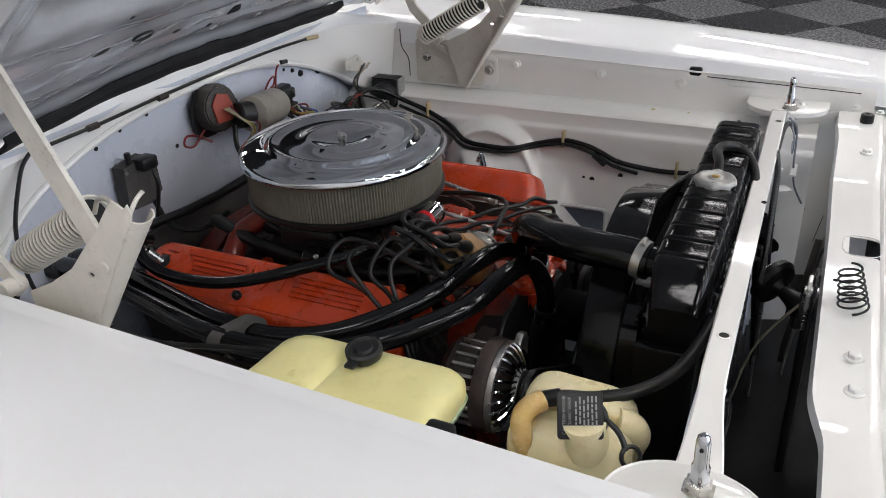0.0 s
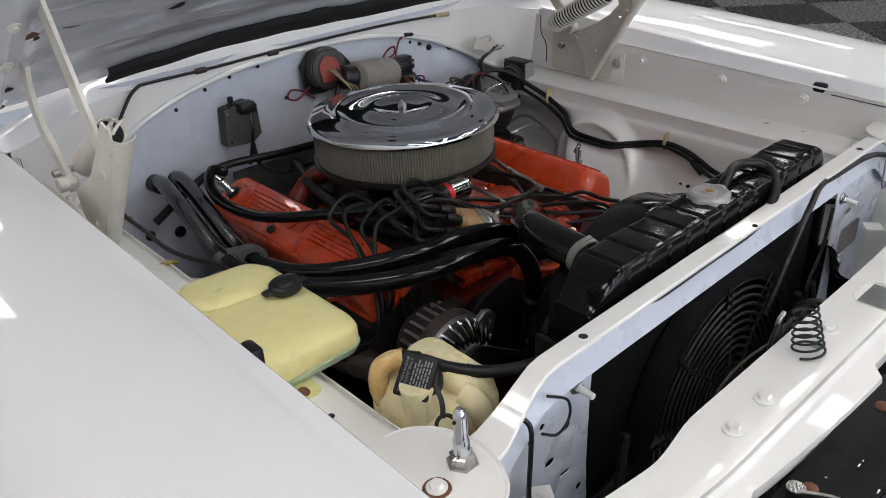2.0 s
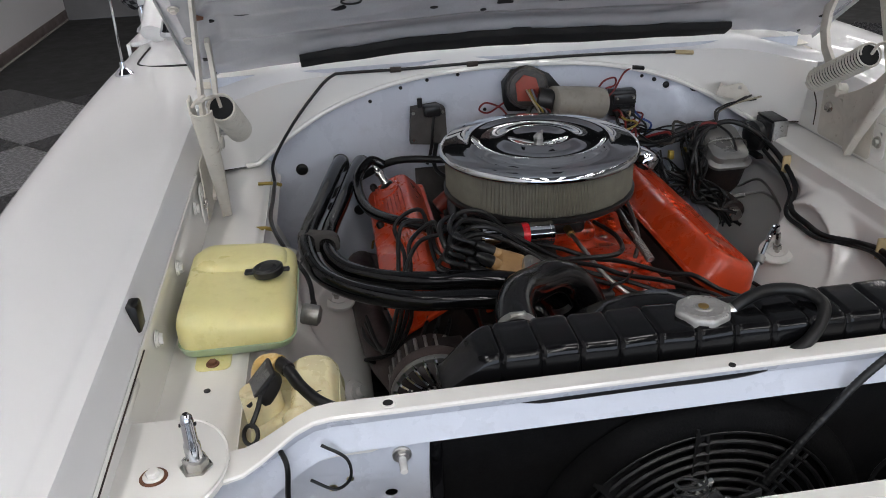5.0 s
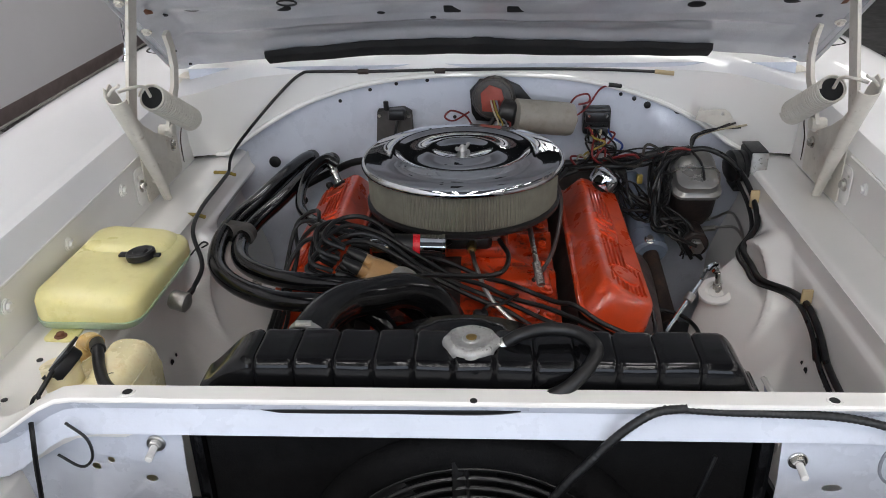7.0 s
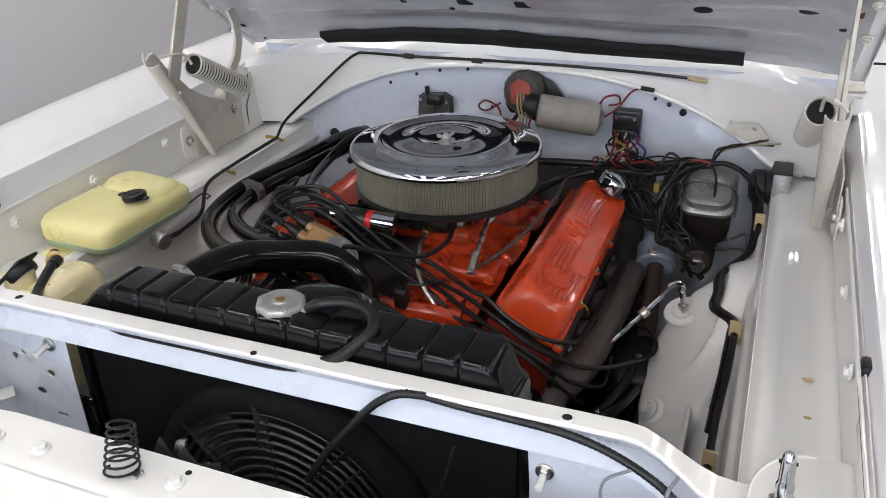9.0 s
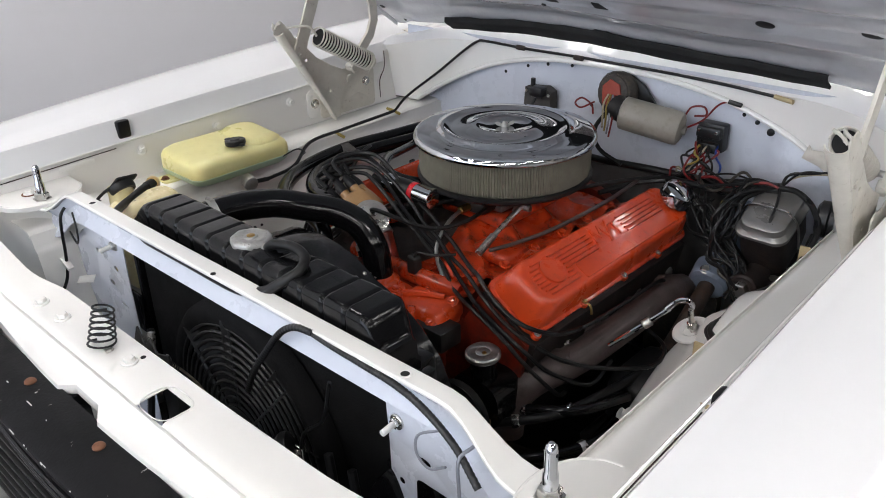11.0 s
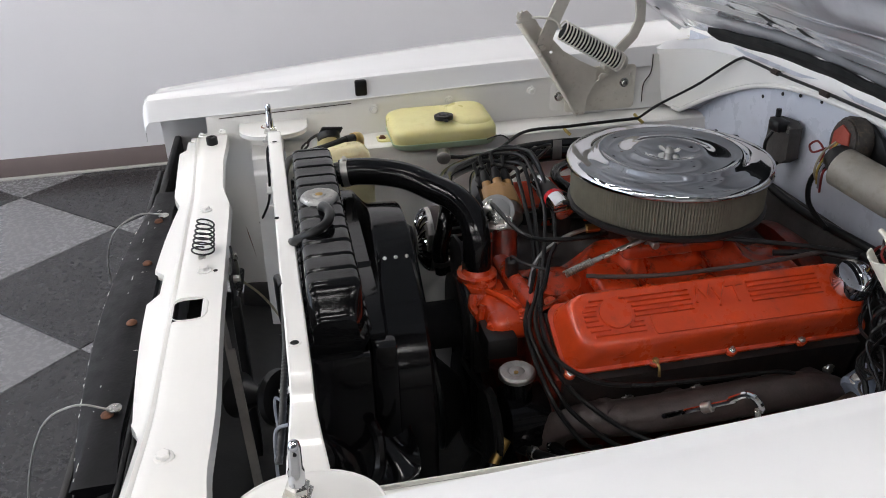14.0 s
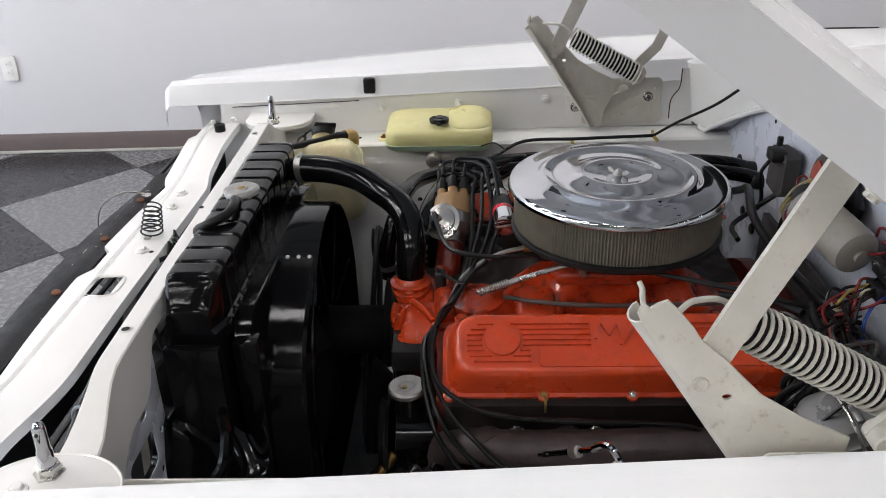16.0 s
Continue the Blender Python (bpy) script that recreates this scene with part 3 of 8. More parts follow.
def build_front():
    # corner plate with the hood pin
    for s in (-1, 1):
        # the passenger's plate sits a little higher and further forward
        px, rx, ry, yc, pz = (0.615, 0.062, 0.078, -0.005, 0.831) if s < 0 else (0.630, 0.063, 0.081, 0.008, 0.824)
        edge = [(px - rx * math.sin(radians(10 * k)), yc - ry * math.cos(radians(10 * k))) for k in range(19)]
        out = [(0.668, yc + ry + 0.002), (0.668, yc - ry - 0.002)] + edge
        c = part("corner_plate", plate([(s * x, y) for x, y in out], 0.0022, Matrix.Translation((0, 0.0, pz))), BAY, car, "white rounded corner plate")
        rim = [Vector((s * 0.668, yc - ry - 0.002, pz - 0.002))] + [Vector((s * x, y, pz - 0.002)) for x, y in edge] + [Vector((s * 0.668, yc + ry + 0.002, pz - 0.002))]
        part("plate_skirt", loft([[p for p in rim], [p + Vector((0, 0, -0.007)) for p in rim]], closed=False, caps=False), BAY, c)
        part("rolled_edge", tube([p + Vector((0, 0, 0.002)) for p in rim[1:-1]], 0.0022, 6, 1), BAY, c)
        hexbolt((s * 0.626, -0.020, pz + 0.002), (0, 0, 1), 0.0075, c, BAY, "plate_bolt")
        if s < 0:
            part("rust_ring", lathe([(0.0108, 0), (0.0145, 0.0), (0.0138, 0.0012), (0.0108, 0.0012)], 20, axis((-0.626, -0.020, pz + 0.0012), (-0.626, -0.020, 2))), RUSTSCREW, c, "rust stain round the bolt")
        b = (-0.584, -0.012, 0.832) if s < 0 else (0.598, 0.001, 0.825)
        t = (-0.584, -0.011, 0.898) if s < 0 else (0.596, 0.003, 0.892)
        hp = thing("hood_pin", b, "threaded chrome hood pin with a lock nut on the corner plate", "hood pin", "hood pins")
        part("shank", lathe([(0.0088, 0), (0.0088, 0.030), (0.0072, 0.034), (0.0070, 0.058), (0.0058, 0.0645), (0.003, 0.0675), (0, 0.0678)], 16, axis(b, t)), CHROME, hp)
        part("lock_nut", lathe([(0.017, 0), (0.017, 0.002), (0.0135, 0.0021), (0.0135, 0.011), (0.011, 0.0125)], 6, axis(b, t)), STEEL, hp, smooth=20)
        part("cotter_hole", rod((t[0] - 0.0086, t[1], t[2] - 0.012), (t[0] + 0.0086, t[1], t[2] - 0.012), 0.002, 8), SLOTDARK, hp)
    # radiator support: top bar, front channel, side panels
    def bar_z(x):
        return 0.8725 - 0.052 * ss(0.445, 0.555, abs(x)) - 0.008 * x

    def bar_y(x):
        return 0.018 * x - 0.004 * ss(0.44, 0.55, abs(x))
    n = 60
    xs = [-0.575 + 1.15 * i / n for i in range(n + 1)]
    width = lambda x: 0.014 + 0.010 * ss(0.47, 0.56, abs(x))
    sup = thing("radiator_support", (0, 0.02, 0.25), "white stamped radiator support frame", "radiator support")
    drop = lambda x: 0.030 + 0.07 * ss(0.34, 0.40, abs(x)) * (1 if x > 0 else 0.6)
    sec = []
    for x in xs:
        w, z, y = width(x), bar_z(x), 0.0065 + bar_y(x)
        sec.append([Vector((x, y - w, z - 0.002)), Vector((x, y - w + 0.002, z)), Vector((x, y + w - 0.002, z)), Vector((x, y + w, z - 0.002)), Vector((x, y + w, z - drop(x))), Vector((x, y + w - 0.003, z - drop(x))), Vector((x, y + w - 0.003, z - 0.005)), Vector((x, y - w, z - 0.005))])
    bar = part("top_bar", loft(sec), BAY, sup, "cream-white top bar")
    for x in (-0.381, 0.0, 0.381):
        y = 0.0045 + 0.015 * x if x else -0.004
        part("bar_hole", lathe([(0.0085 if x else 0.004, 0), (0.0085 if x else 0.004, 0.0012), (0.0062 if x else 0.0025, 0.0013), (0.0055 if x else 0.002, 0.0004)], 16, axis((x, y, bar_z(x)), (x, y, 2))), [BAY if x else SLOTDARK], bar)
        if x:
            part("hole_shadow", lathe([(0.0056, 0), (0.0056, 0.0006), (0, 0.0006)], 16, axis((x, y, bar_z(x)), (x, y, 2))), SLOTDARK, bar)
    chan = []
    for x in xs:
        z, y = bar_z(x), 0.0065 + bar_y(x)
        low = 0.048 + 0.012 * ss(0.40, 0.56, abs(x))
        chan.append([Vector((x, y - 0.008, z - 0.006)), Vector((x, y - 0.006, z - 0.012)), Vector((x, y + 0.002, z - 0.024)), Vector((x, y - 0.002, z - low + 0.010)), Vector((x, y - 0.009, z - low)), Vector((x, y - 0.010, z - low - 0.003)), Vector((x, y - 0.007, z - low - 0.004)), Vector((x, y + 0.001, z - low + 0.006)), Vector((x, y + 0.005, z - 0.024)), Vector((x, y - 0.002, z - 0.007))])
    # bluish shade under the bar is part of the channel's colour
    part("front_channel", loft(chan), COOLSHADE, sup, "white channel under the top bar, coloured for cool shade")
    for s in (-1, 1):
        x0, x1 = 0.338, 0.560
        ragged = [(x0 + 0.004 * math.sin(7 * k) + 0.005 * math.sin(3.1 * k), 0.815 - 0.055 * k) for k in range(11)]
        out = [(x1, 0.25), (x1, 0.79), (0.47, 0.822), (0.40, 0.824)] + ragged
        holes = [circle(0.385, 0.738, 0.008, 14, 0.006), circle(0.415, 0.70, 0.009, 14, 0.006), circle(0.45, 0.755, 0.006), circle(0.43, 0.765, 0.005), rrect(0.375, 0.395, 0.66, 0.667, 0.003), circle(0.355, 0.62, 0.006)]
        if s > 0:
            holes = [rrect(0.385, 0.47, 0.655, 0.712, 0.012), circle(0.402, 0.745, 0.012, 14, 0.006), circle(0.36, 0.69, 0.006), circle(0.38, 0.635, 0.006)]
        p = part("side_panel", plate([(s * x, z) for x, z in out], 0.002, Matrix.Translation((0, 0.016, 0)) @ XZ, [[(s * x, z) for x, z in h] for h in holes]), COOLSHADE, sup, "white side panel with holes, coloured for cool shade")
        bx, bz = (-0.370, 0.792) if s < 0 else (0.358, 0.785)
        hexbolt((bx, 0.014, bz), (0, -1, 0), 0.0075, p, STEEL)
        part("bolt_stud", rod((bx, 0.010, bz), (bx, -0.012, bz - 0.003), 0.0045, 10), BAY, p)
        part("bracket_tab", moved(rbox(-0.015, 0.015, -0.03, 0, -0.001, 0.001, 0.0008), Matrix.Translation((s * 0.455, 0.0, 0.70)) @ Matrix.Rotation(radians(35 * s), 4, "Z")), BAY, p)
        # inner skirt between the support and the fender
        part("corner_skirt", sheet(lambda u, v: Vector((s * (0.666 - 0.010 * v - 0.106 * u ** 4), -0.165 + 0.180 * u, 0.815 - 0.405 * v - 0.02 * u)), 16, 8, 0.0016), BAY, sup, "white skirt beside the grille opening")
        part("skirt_seam", tube([(s * 0.661, -0.110, 0.60), (s * 0.657, -0.100, 0.55), (s * 0.654, -0.088, 0.48), (s * 0.652, -0.084, 0.42)], 0.0014, 5), RUSTSCREW, sup, "rusty seam in the skirt")
        part("splash_shield", rbox(min(s * 0.668, s * 0.555), max(s * 0.668, s * 0.555), -0.13, 0.012, 0.26, 0.408, 0.006), DULLBLACK, sup, "black rubber splash shield")
    # hood latch panel
    def panel_z(x):
        return 0.775 + 0.036 * ss(0.33, 0.62, abs(x))

    def front_edge(x):
        e = -0.229 + 0.16 * min(abs(x), 0.36) ** 2
        if -0.072 <= x <= 0.047:
            e += 0.019 * min(1, (x + 0.072) / 0.021, (0.047 - x) / 0.032)
        for k in (-1, 1):
            if 0.355 < k * x < 0.60:
                e = -0.211 + (0.016 if k > 0 else -0.012) * ss(0.355, 0.40, k * x)
        return e
    def rear_edge(x):
        return -0.100 - (0.018 * ss(0.30, 0.42, abs(x)) if x < 0 else -0.004 * ss(0.1, 0.4, x)) + 0.006 * ss(0.5, 0.6, abs(x))
    px = sorted(set([-0.655 + 1.31 * i / 72 for i in range(73)] + [-0.072, -0.051, 0.015, 0.047, 0.355, -0.355, 0.065, 0.128]))
    bm = bmesh.new()
    cols = []
    vs = [0.0, 0.02, 0.30, 0.32, 0.34, 0.355, 0.37, 0.40, 0.43, 0.52, 0.62, 0.74, 0.86, 0.97, 1.0]
    for x in px:
        f, r = front_edge(x), rear_edge(x)
        col = []
        for v in vs:
            y = f + (-0.192 - f) * v / 0.30 if v < 0.30 else -0.192 + 0.131 * (v - 0.30) if v <= 0.43 else -0.175 + (r + 0.175) * (v - 0.43) / 0.57
            z = panel_z(x) - 0.007 * (1 - ss(0.30, 0.37, v)) - 0.004 * (1 - ss(0.0, 0.30, v)) - 0.004 * math.exp(-((v - 0.40) / 0.03) ** 2)
            if v in (0.0, 1.0):
                z -= 0.014
            col.append(bm.verts.new((x, y, z)))
        cols.append(col)
    for i in range(len(px) - 1):
        xm = 0.5 * (px[i] + px[i + 1])
        for j in range(len(vs) - 1):
            ym = 0.5 * (cols[i][j].co.y + cols[i][j + 1].co.y)
            if 0.065 < xm < 0.128 and -0.178 < ym < -0.128:
                continue
            bm.faces.new((cols[i][j], cols[i + 1][j], cols[i + 1][j + 1], cols[i][j + 1]))
    bmesh.ops.recalc_face_normals(bm, faces=bm.faces)
    bmesh.ops.solidify(bm, geom=bm.faces[:], thickness=0.0018)
    lp = thing("latch_panel", (0, -0.16, 0.70), "cream-white hood latch panel above the grille", "panel")
    pan = part("panel", bm, BAY, lp)
    slot_rim = [Vector((0.0965 + 0.035 * math.copysign(abs(math.cos(a)) ** 0.6, math.cos(a)), -0.153 + 0.028 * math.copysign(abs(math.sin(a)) ** 0.6, math.sin(a)), 0.7762)) for a in [2 * math.pi * k / 24 for k in range(25)]]
    part("slot_rim", tube(slot_rim, 0.0008, 6, 1), BAY, pan)
    part("panel_hole", lathe([(0.004, 0), (0.004, 0.0008), (0, 0.0008)], 10, axis((-0.026, -0.119, 0.7752), (-0.026, -0.119, 2))), SLOTDARK, pan)
    for x, y in ((-0.222, -0.148), (-0.295, -0.150), (-0.03, -0.138), (0.470, -0.152)):
        hexbolt((x, y, panel_z(x)), (0, 0, 1), 0.0085, pan, BAY)
    for s in (-1, 1):
        for k in (0, 1):
            hexbolt((s * (0.625 + 0.018 * k), -0.150 - 0.02 + 0.045 * k, panel_z(0.64) + 0.012), (0, 0, 1), 0.006, pan, BAY)
        part("rubber_stop", lathe([(0.013, 0), (0.013, 0.016), (0.011, 0.018), (0.004, 0.018), (0.004, 0.014)], 18, axis((s * 0.600, -0.147, panel_z(0.60) - 0.001), (s * 0.600, -0.147, 2))), RUBBER, pan, "black rubber stop")
    part("end_gusset", rbox(-0.668, -0.640, -0.20, -0.115, 0.80, 0.806, 0.002), BAY, pan)
    part("end_gusset", rbox(0.640, 0.668, -0.20, -0.115, 0.80, 0.806, 0.002), BAY, pan)
    # spring and latch
    sp = thing("hood_pop_up_spring", (-0.100, -0.143, 0.775), "black conical coil spring standing on the latch panel", "spring")
    part("coil", coil((-0.100, -0.144, 0.777), (-0.099, -0.130, 0.838), 0.020, 0.0017, 6.5, 6, 20, 0.72), DULLBLACK, sp)
    part("spring_foot", rbox(-0.084, -0.074, -0.150, -0.138, 0.7755, 0.780, 0.001), STEEL, sp)
    la = thing("hood_latch", (-0.045, -0.09, 0.70), "grimy dark hood latch mechanism under the panel edge", "latch")
    part("latch_plate", plate([(-0.10, 0.70), (-0.10, 0.762), (-0.085, 0.79), (-0.070, 0.762), (-0.05, 0.784), (-0.035, 0.764), (0.0, 0.776), (0.01, 0.70)], 0.004, Matrix.Translation((0, -0.094, 0)) @ XZ), DULLBLACK, la)
    part("latch_hook", plate([(-0.075, 0.71), (-0.08, 0.755), (-0.066, 0.785), (-0.052, 0.790), (-0.056, 0.775), (-0.062, 0.755), (-0.056, 0.71)], 0.006, Matrix.Translation((0, -0.086, 0)) @ XZ), STEEL, la)
    part("latch_bolt", rod((-0.03, -0.100, 0.752), (-0.03, -0.080, 0.752), 0.007, 8), STEEL, la)
    part("latch_spring", coil((-0.09, -0.083, 0.735), (-0.01, -0.083, 0.745), 0.006, 0.0012, 12, 5, 10), DULLBLACK, la)
    part("release_cable", tube([(-0.045, -0.085, 0.745), (-0.055, -0.05, 0.70), (-0.06, -0.02, 0.64), (-0.08, 0.0, 0.55)], 0.0022, 6), WHITEWIRE, la)
    part("center_brace", rbox(-0.03, 0.012, -0.10, -0.085, 0.30, 0.72, 0.004), DULLBLACK, la)
    # black header panel over the grille, and the grille
    hx = [-0.46 + 0.92 * i / 40 for i in range(41)]
    hd = thing("grille_header", (0, -0.26, 0.6), "chipped black painted strip ahead of the latch panel", "grille header")
    part("strip", loft([[Vector((x, -0.222 + 0.01 * ss(0.35, 0.5, abs(x)), 0.757)), Vector((x, -0.243, 0.757)), Vector((x, -0.262, 0.7565)), Vector((x, -0.268, 0.753)), Vector((x, -0.300 + 0.045 * (abs(x) / 0.5) ** 2, 0.748)), Vector((x, -0.304 + 0.045 * (abs(x) / 0.5) ** 2, 0.744)), Vector((x, -0.304 + 0.045 * (abs(x) / 0.5) ** 2, 0.735)), Vector((x, -0.222, 0.745))] for x in hx]), HEADER, hd)
    for dy, z in ((0.004, 0.705), (0.010, 0.670)):
        bow = lambda x: -0.304 + 0.045 * (abs(x) / 0.5) ** 2 + dy
        part("lip", loft([[Vector((x, bow(x) + 0.016, z + 0.003)), Vector((x, bow(x) + 0.002, z + 0.002)), Vector((x, bow(x), z - 0.001)), Vector((x, bow(x) + 0.002, z - 0.010)), Vector((x, bow(x) + 0.016, z - 0.008))] for x in hx]), RUBBER, hd, "black rubber-like lip below the strip")
    for x in (-0.118, 0.088, -0.303, 0.323):
        part("header_screw", lathe([(0.0085, 0), (0.0085, 0.002), (0.006, 0.0045), (0.002, 0.005)], 12, axis((x, -0.245, 0.757), (x, -0.245, 2))), RUSTSCREW, hd, "rusty screw")
    rnd = random.Random(21)
    for k in range(46):
        x = rnd.uniform(-0.455, 0.455)
        edge = -0.304 + 0.045 * (abs(x) / 0.5) ** 2
        y = edge + rnd.uniform(0.0, 0.002) if k < 34 else -0.2655
        z = 0.7455 if k < 34 else 0.7552
        w = rnd.uniform(0.0008, 0.0035) if k % 5 else 0.008
        part("paint_chip", rbox(x - w, x + w, y - 0.0009, y + 0.0006, z - 0.003, z - 0.0003, 0.0004, 1), BAY, hd)
    gr = thing("grille", (0, -0.29, 0.42), "dark grille with thin bars and a bright surround", "grille")
    part("surround", rbox(-0.66, 0.66, -0.288, -0.278, 0.70, 0.735, 0.003), DULLBLACK, gr)
    for k in range(9):
        part("grille_bar", rbox(-0.62, 0.62, -0.280, -0.268, 0.445 + 0.028 * k, 0.451 + 0.028 * k, 0.0015), DULLBLACK, gr)
    part("surround", rbox(-0.66, 0.66, -0.288, -0.262, 0.42, 0.44, 0.003), ALLOY, gr)
    for s in (-1, 1):
        hl = thing("headlamp_bucket", (s * 0.75, -0.24, 0.55), "dark headlamp housing under the fender eyebrow", "headlamp", "headlamps")
        part("bucket", sheet(lambda u, v: Vector((s * (0.52 + 0.37 * u), -0.20 - 0.07 * math.sin(math.pi * v) * 0.4 - 0.02 * u, 0.705 - 0.27 * v)), 12, 10, 0.003), DULLBLACK, hl)
        part("bezel", rbox(min(s * 0.50, s * 0.925), max(s * 0.50, s * 0.925), -0.274, -0.256, 0.42, 0.735, 0.006), DULLBLACK, hl, "black headlamp bezel")
        lan = thing("hood_pin_lanyard", (s * 0.315, -0.245, 0.757), "thin steel lanyard cable looping from the header strip", "cable", "lanyards")
        part("cable", tube([(s * 0.322, -0.24, 0.765), (s * 0.312, -0.285, 0.772), (s * 0.305, -0.335, 0.740), (s * 0.33, -0.365, 0.66), (s * 0.36, -0.37, 0.56), (s * 0.37, -0.36, 0.50)], 0.0016, 6), ALLOY, lan)
        part("eyelet", lathe([(0.010, 0), (0.010, 0.002), (0.004, 0.002)], 14, axis((s * 0.318, -0.236, 0.7625), (s * 0.318, -0.236, 2))), STEEL, lan)
    for s in (-1, 1):
        m = Matrix.Translation((s * 0.76, 0.60, 0.33)) @ Matrix.Rotation(radians(90), 4, "Y")
        w = part("front_wheel", moved(lathe([(0.19, -0.09), (0.27, -0.10), (0.32, -0.085), (0.33, -0.05), (0.33, 0.05), (0.32, 0.085), (0.27, 0.10), (0.19, 0.09)], 40), m), TYRE, car, "black front tyre on a steel rim")
        part("rim", moved(lathe([(0.19, -0.06), (0.19, 0.06), (0.15, 0.05), (0.05, 0.03), (0, 0.03)], 32), m), STEEL, w)
    part("frame_rail", rbox(-0.47, -0.39, -0.05, 1.6, 0.26, 0.36, 0.01), DULLBLACK, car)
    part("frame_rail", rbox(0.39, 0.47, -0.05, 1.6, 0.26, 0.36, 0.01), DULLBLACK, car)
    part("cross_member", rbox(-0.62, 0.62, 0.45, 0.78, 0.24, 0.33, 0.01), DULLBLACK, car)
    # added black sheet, hides the floor so the grille opening stays dark
    part("valance", sheet(lambda u, v: Vector((-0.62 + 1.24 * u, -0.275 + 0.285 * v, 0.43 - 0.06 * v)), 8, 6, 0.002), DULLBLACK, car, "added black sheet darkening the opening behind the grille")
    part("grille_back_beam", rbox(-0.56, 0.56, -0.235, -0.205, 0.60, 0.66, 0.006), DULLBLACK, car)
    part("undertray", rbox(-0.56, 0.56, -0.02, 1.1, 0.225, 0.238, 0.002), DULLBLACK, car)


build_front()


# ---- firewall, cowl, windshield ----
def wall_y(x, z):
    return 1.076 - 0.012 * abs(x / 0.6) ** 3 + 0.06 * (0.95 - z) * 0.3


def arch(x):
    return 0.962 - 0.185 * (abs(x + 0.015) / 0.60) ** 2.6


def build_cowl():
    fw = thing("firewall", (0, 1.08, 0.25), "white firewall with grommets and stains, cool shade in its colour", "firewall")

    def wall(u, v):
        x = -0.665 + 1.33 * u
        z = 0.25 + 0.73 * v
        y = wall_y(x, z)
        # shallow pressed panel behind the wiper motor and a sloping recess low down
        y += 0.010 * ss(0.10, 0.02, abs(x + 0.13)) * ss(0.82, 0.88, z)
        y -= 0.016 * ss(0.36, 0.40, x) * ss(0.72, 0.78, z) * ss(0.52, 0.47, x) * ss(arch(x) - 0.012, arch(x) - 0.045, z)
        return Vector((x, y, z))
    # wall cooler and darker than the bay paint, standing in for shade
    panel = part("panel", sheet(wall, 70, 40, 0.002), COOLSHADE, fw)
    # hump stretched towards the driver's side as dark shade low on the wall
    part("sound_pad", sheet(lambda u, v: Vector((-0.24 + 0.56 * u, 1.055 - 0.05 * math.sin(math.pi * v) * (1 - (2 * u - 1) ** 2), 0.30 + 0.44 * v)), 16, 14, 0.012), DARKWALL, fw, "dark worn floor pan hump, widened to paint the lower firewall's shade")

    def cowl_face(u, v):
        x = -0.672 + 1.344 * u
        lo = max(0.800, arch(x)) - 0.004
        hi = 0.966 - 0.030 * ss(0.5, 0.70, abs(x))
        z = lo + (hi - lo) * v
        y = wall_y(x, z) - 0.008 - 0.075 * ss(0.40, 0.67, abs(x)) * (0.75 + 0.25 * v)
        return Vector((x, y, z))
    part("cowl_panel", sheet(cowl_face, 72, 14, 0.0018), BAY, car, "white cowl panel between firewall and hood")
    seam = []
    for k in range(49):
        x = -0.612 + 1.224 * k / 48
        z = max(0.80, arch(x))
        seam.append(Vector((x, wall_y(x, z) - 0.013 - 0.075 * ss(0.40, 0.67, abs(x)) * 0.75, z - 0.002)))
    part("seam_bead", tube(seam, 0.006, 8, 1), BAY, fw, "thick painted seam bead")
    part("seam_shelf", loft([[p + Vector((0, -0.003, 0.002)) for p in seam], [p + Vector((0, 0.07, -0.002)) for p in seam]], closed=False, caps=False), COOLSHADE, fw)

    def top(u, v):
        x = -0.70 + 1.40 * u
        hi = 0.966 - 0.030 * ss(0.5, 0.70, abs(x))
        y0 = wall_y(x, 0.966) - 0.008 - 0.075 * ss(0.40, 0.67, abs(x))
        return Vector((x, y0 + (1.62 - y0) * v, hi + 0.004 * ss(0, 0.01, v) + 0.032 * (1 - 0.75 * (x / 0.70) ** 2) * ss(0.004, 0.075, v) + 0.024 * v))
    part("cowl_top", sheet(top, 40, 24, 0.0018), PAINT, car, "white cowl top")
    for s in (-1, 1):
        part("cowl_end_plate", plate([(0.935, 0.795), (0.935, 0.85), (0.960, 0.88), (0.960, 0.925), (1.02, 0.925), (1.02, 0.797)], 0.002, Matrix.Translation((s * 0.6655, 0, 0)) @ YZ, [circle(1.0, 0.905, 0.004, 8, 0.006), circle(0.992, 0.825, 0.004, 8, 0.007)]), BAY, car)
        part("seam_line", tube([(s * 0.6640, 0.962, 0.925), (s * 0.6640, 0.960, 0.88), (s * 0.6635, 0.942, 0.85), (s * 0.6635, 0.940, 0.802)], 0.0014, 5), BROWN, car, "dark open seam")
        part("seam_line", tube([(s * (0.662 - 0.012 * k), 0.998 + 0.008 * k * 0.6, 0.7925 + 0.0004 * k) for k in range(6)], 0.0016, 5), BROWN, car, "dark open seam")
        for k in range(3):
            part("cowl_corner_tab", moved(rbox(-0.035, 0.035, -0.018, 0.018, -0.0012, 0.0012, 0.001), Matrix.Translation((s * (0.655 + 0.004 * k), 1.035 + 0.022 * k, 0.944 + 0.008 * k)) @ Matrix.Rotation(radians(s * (-18 + 16 * k)), 4, "Z") @ Matrix.Rotation(radians(6 * k - 5), 4, "X")), HINGE, car, "chipped white corner tab")
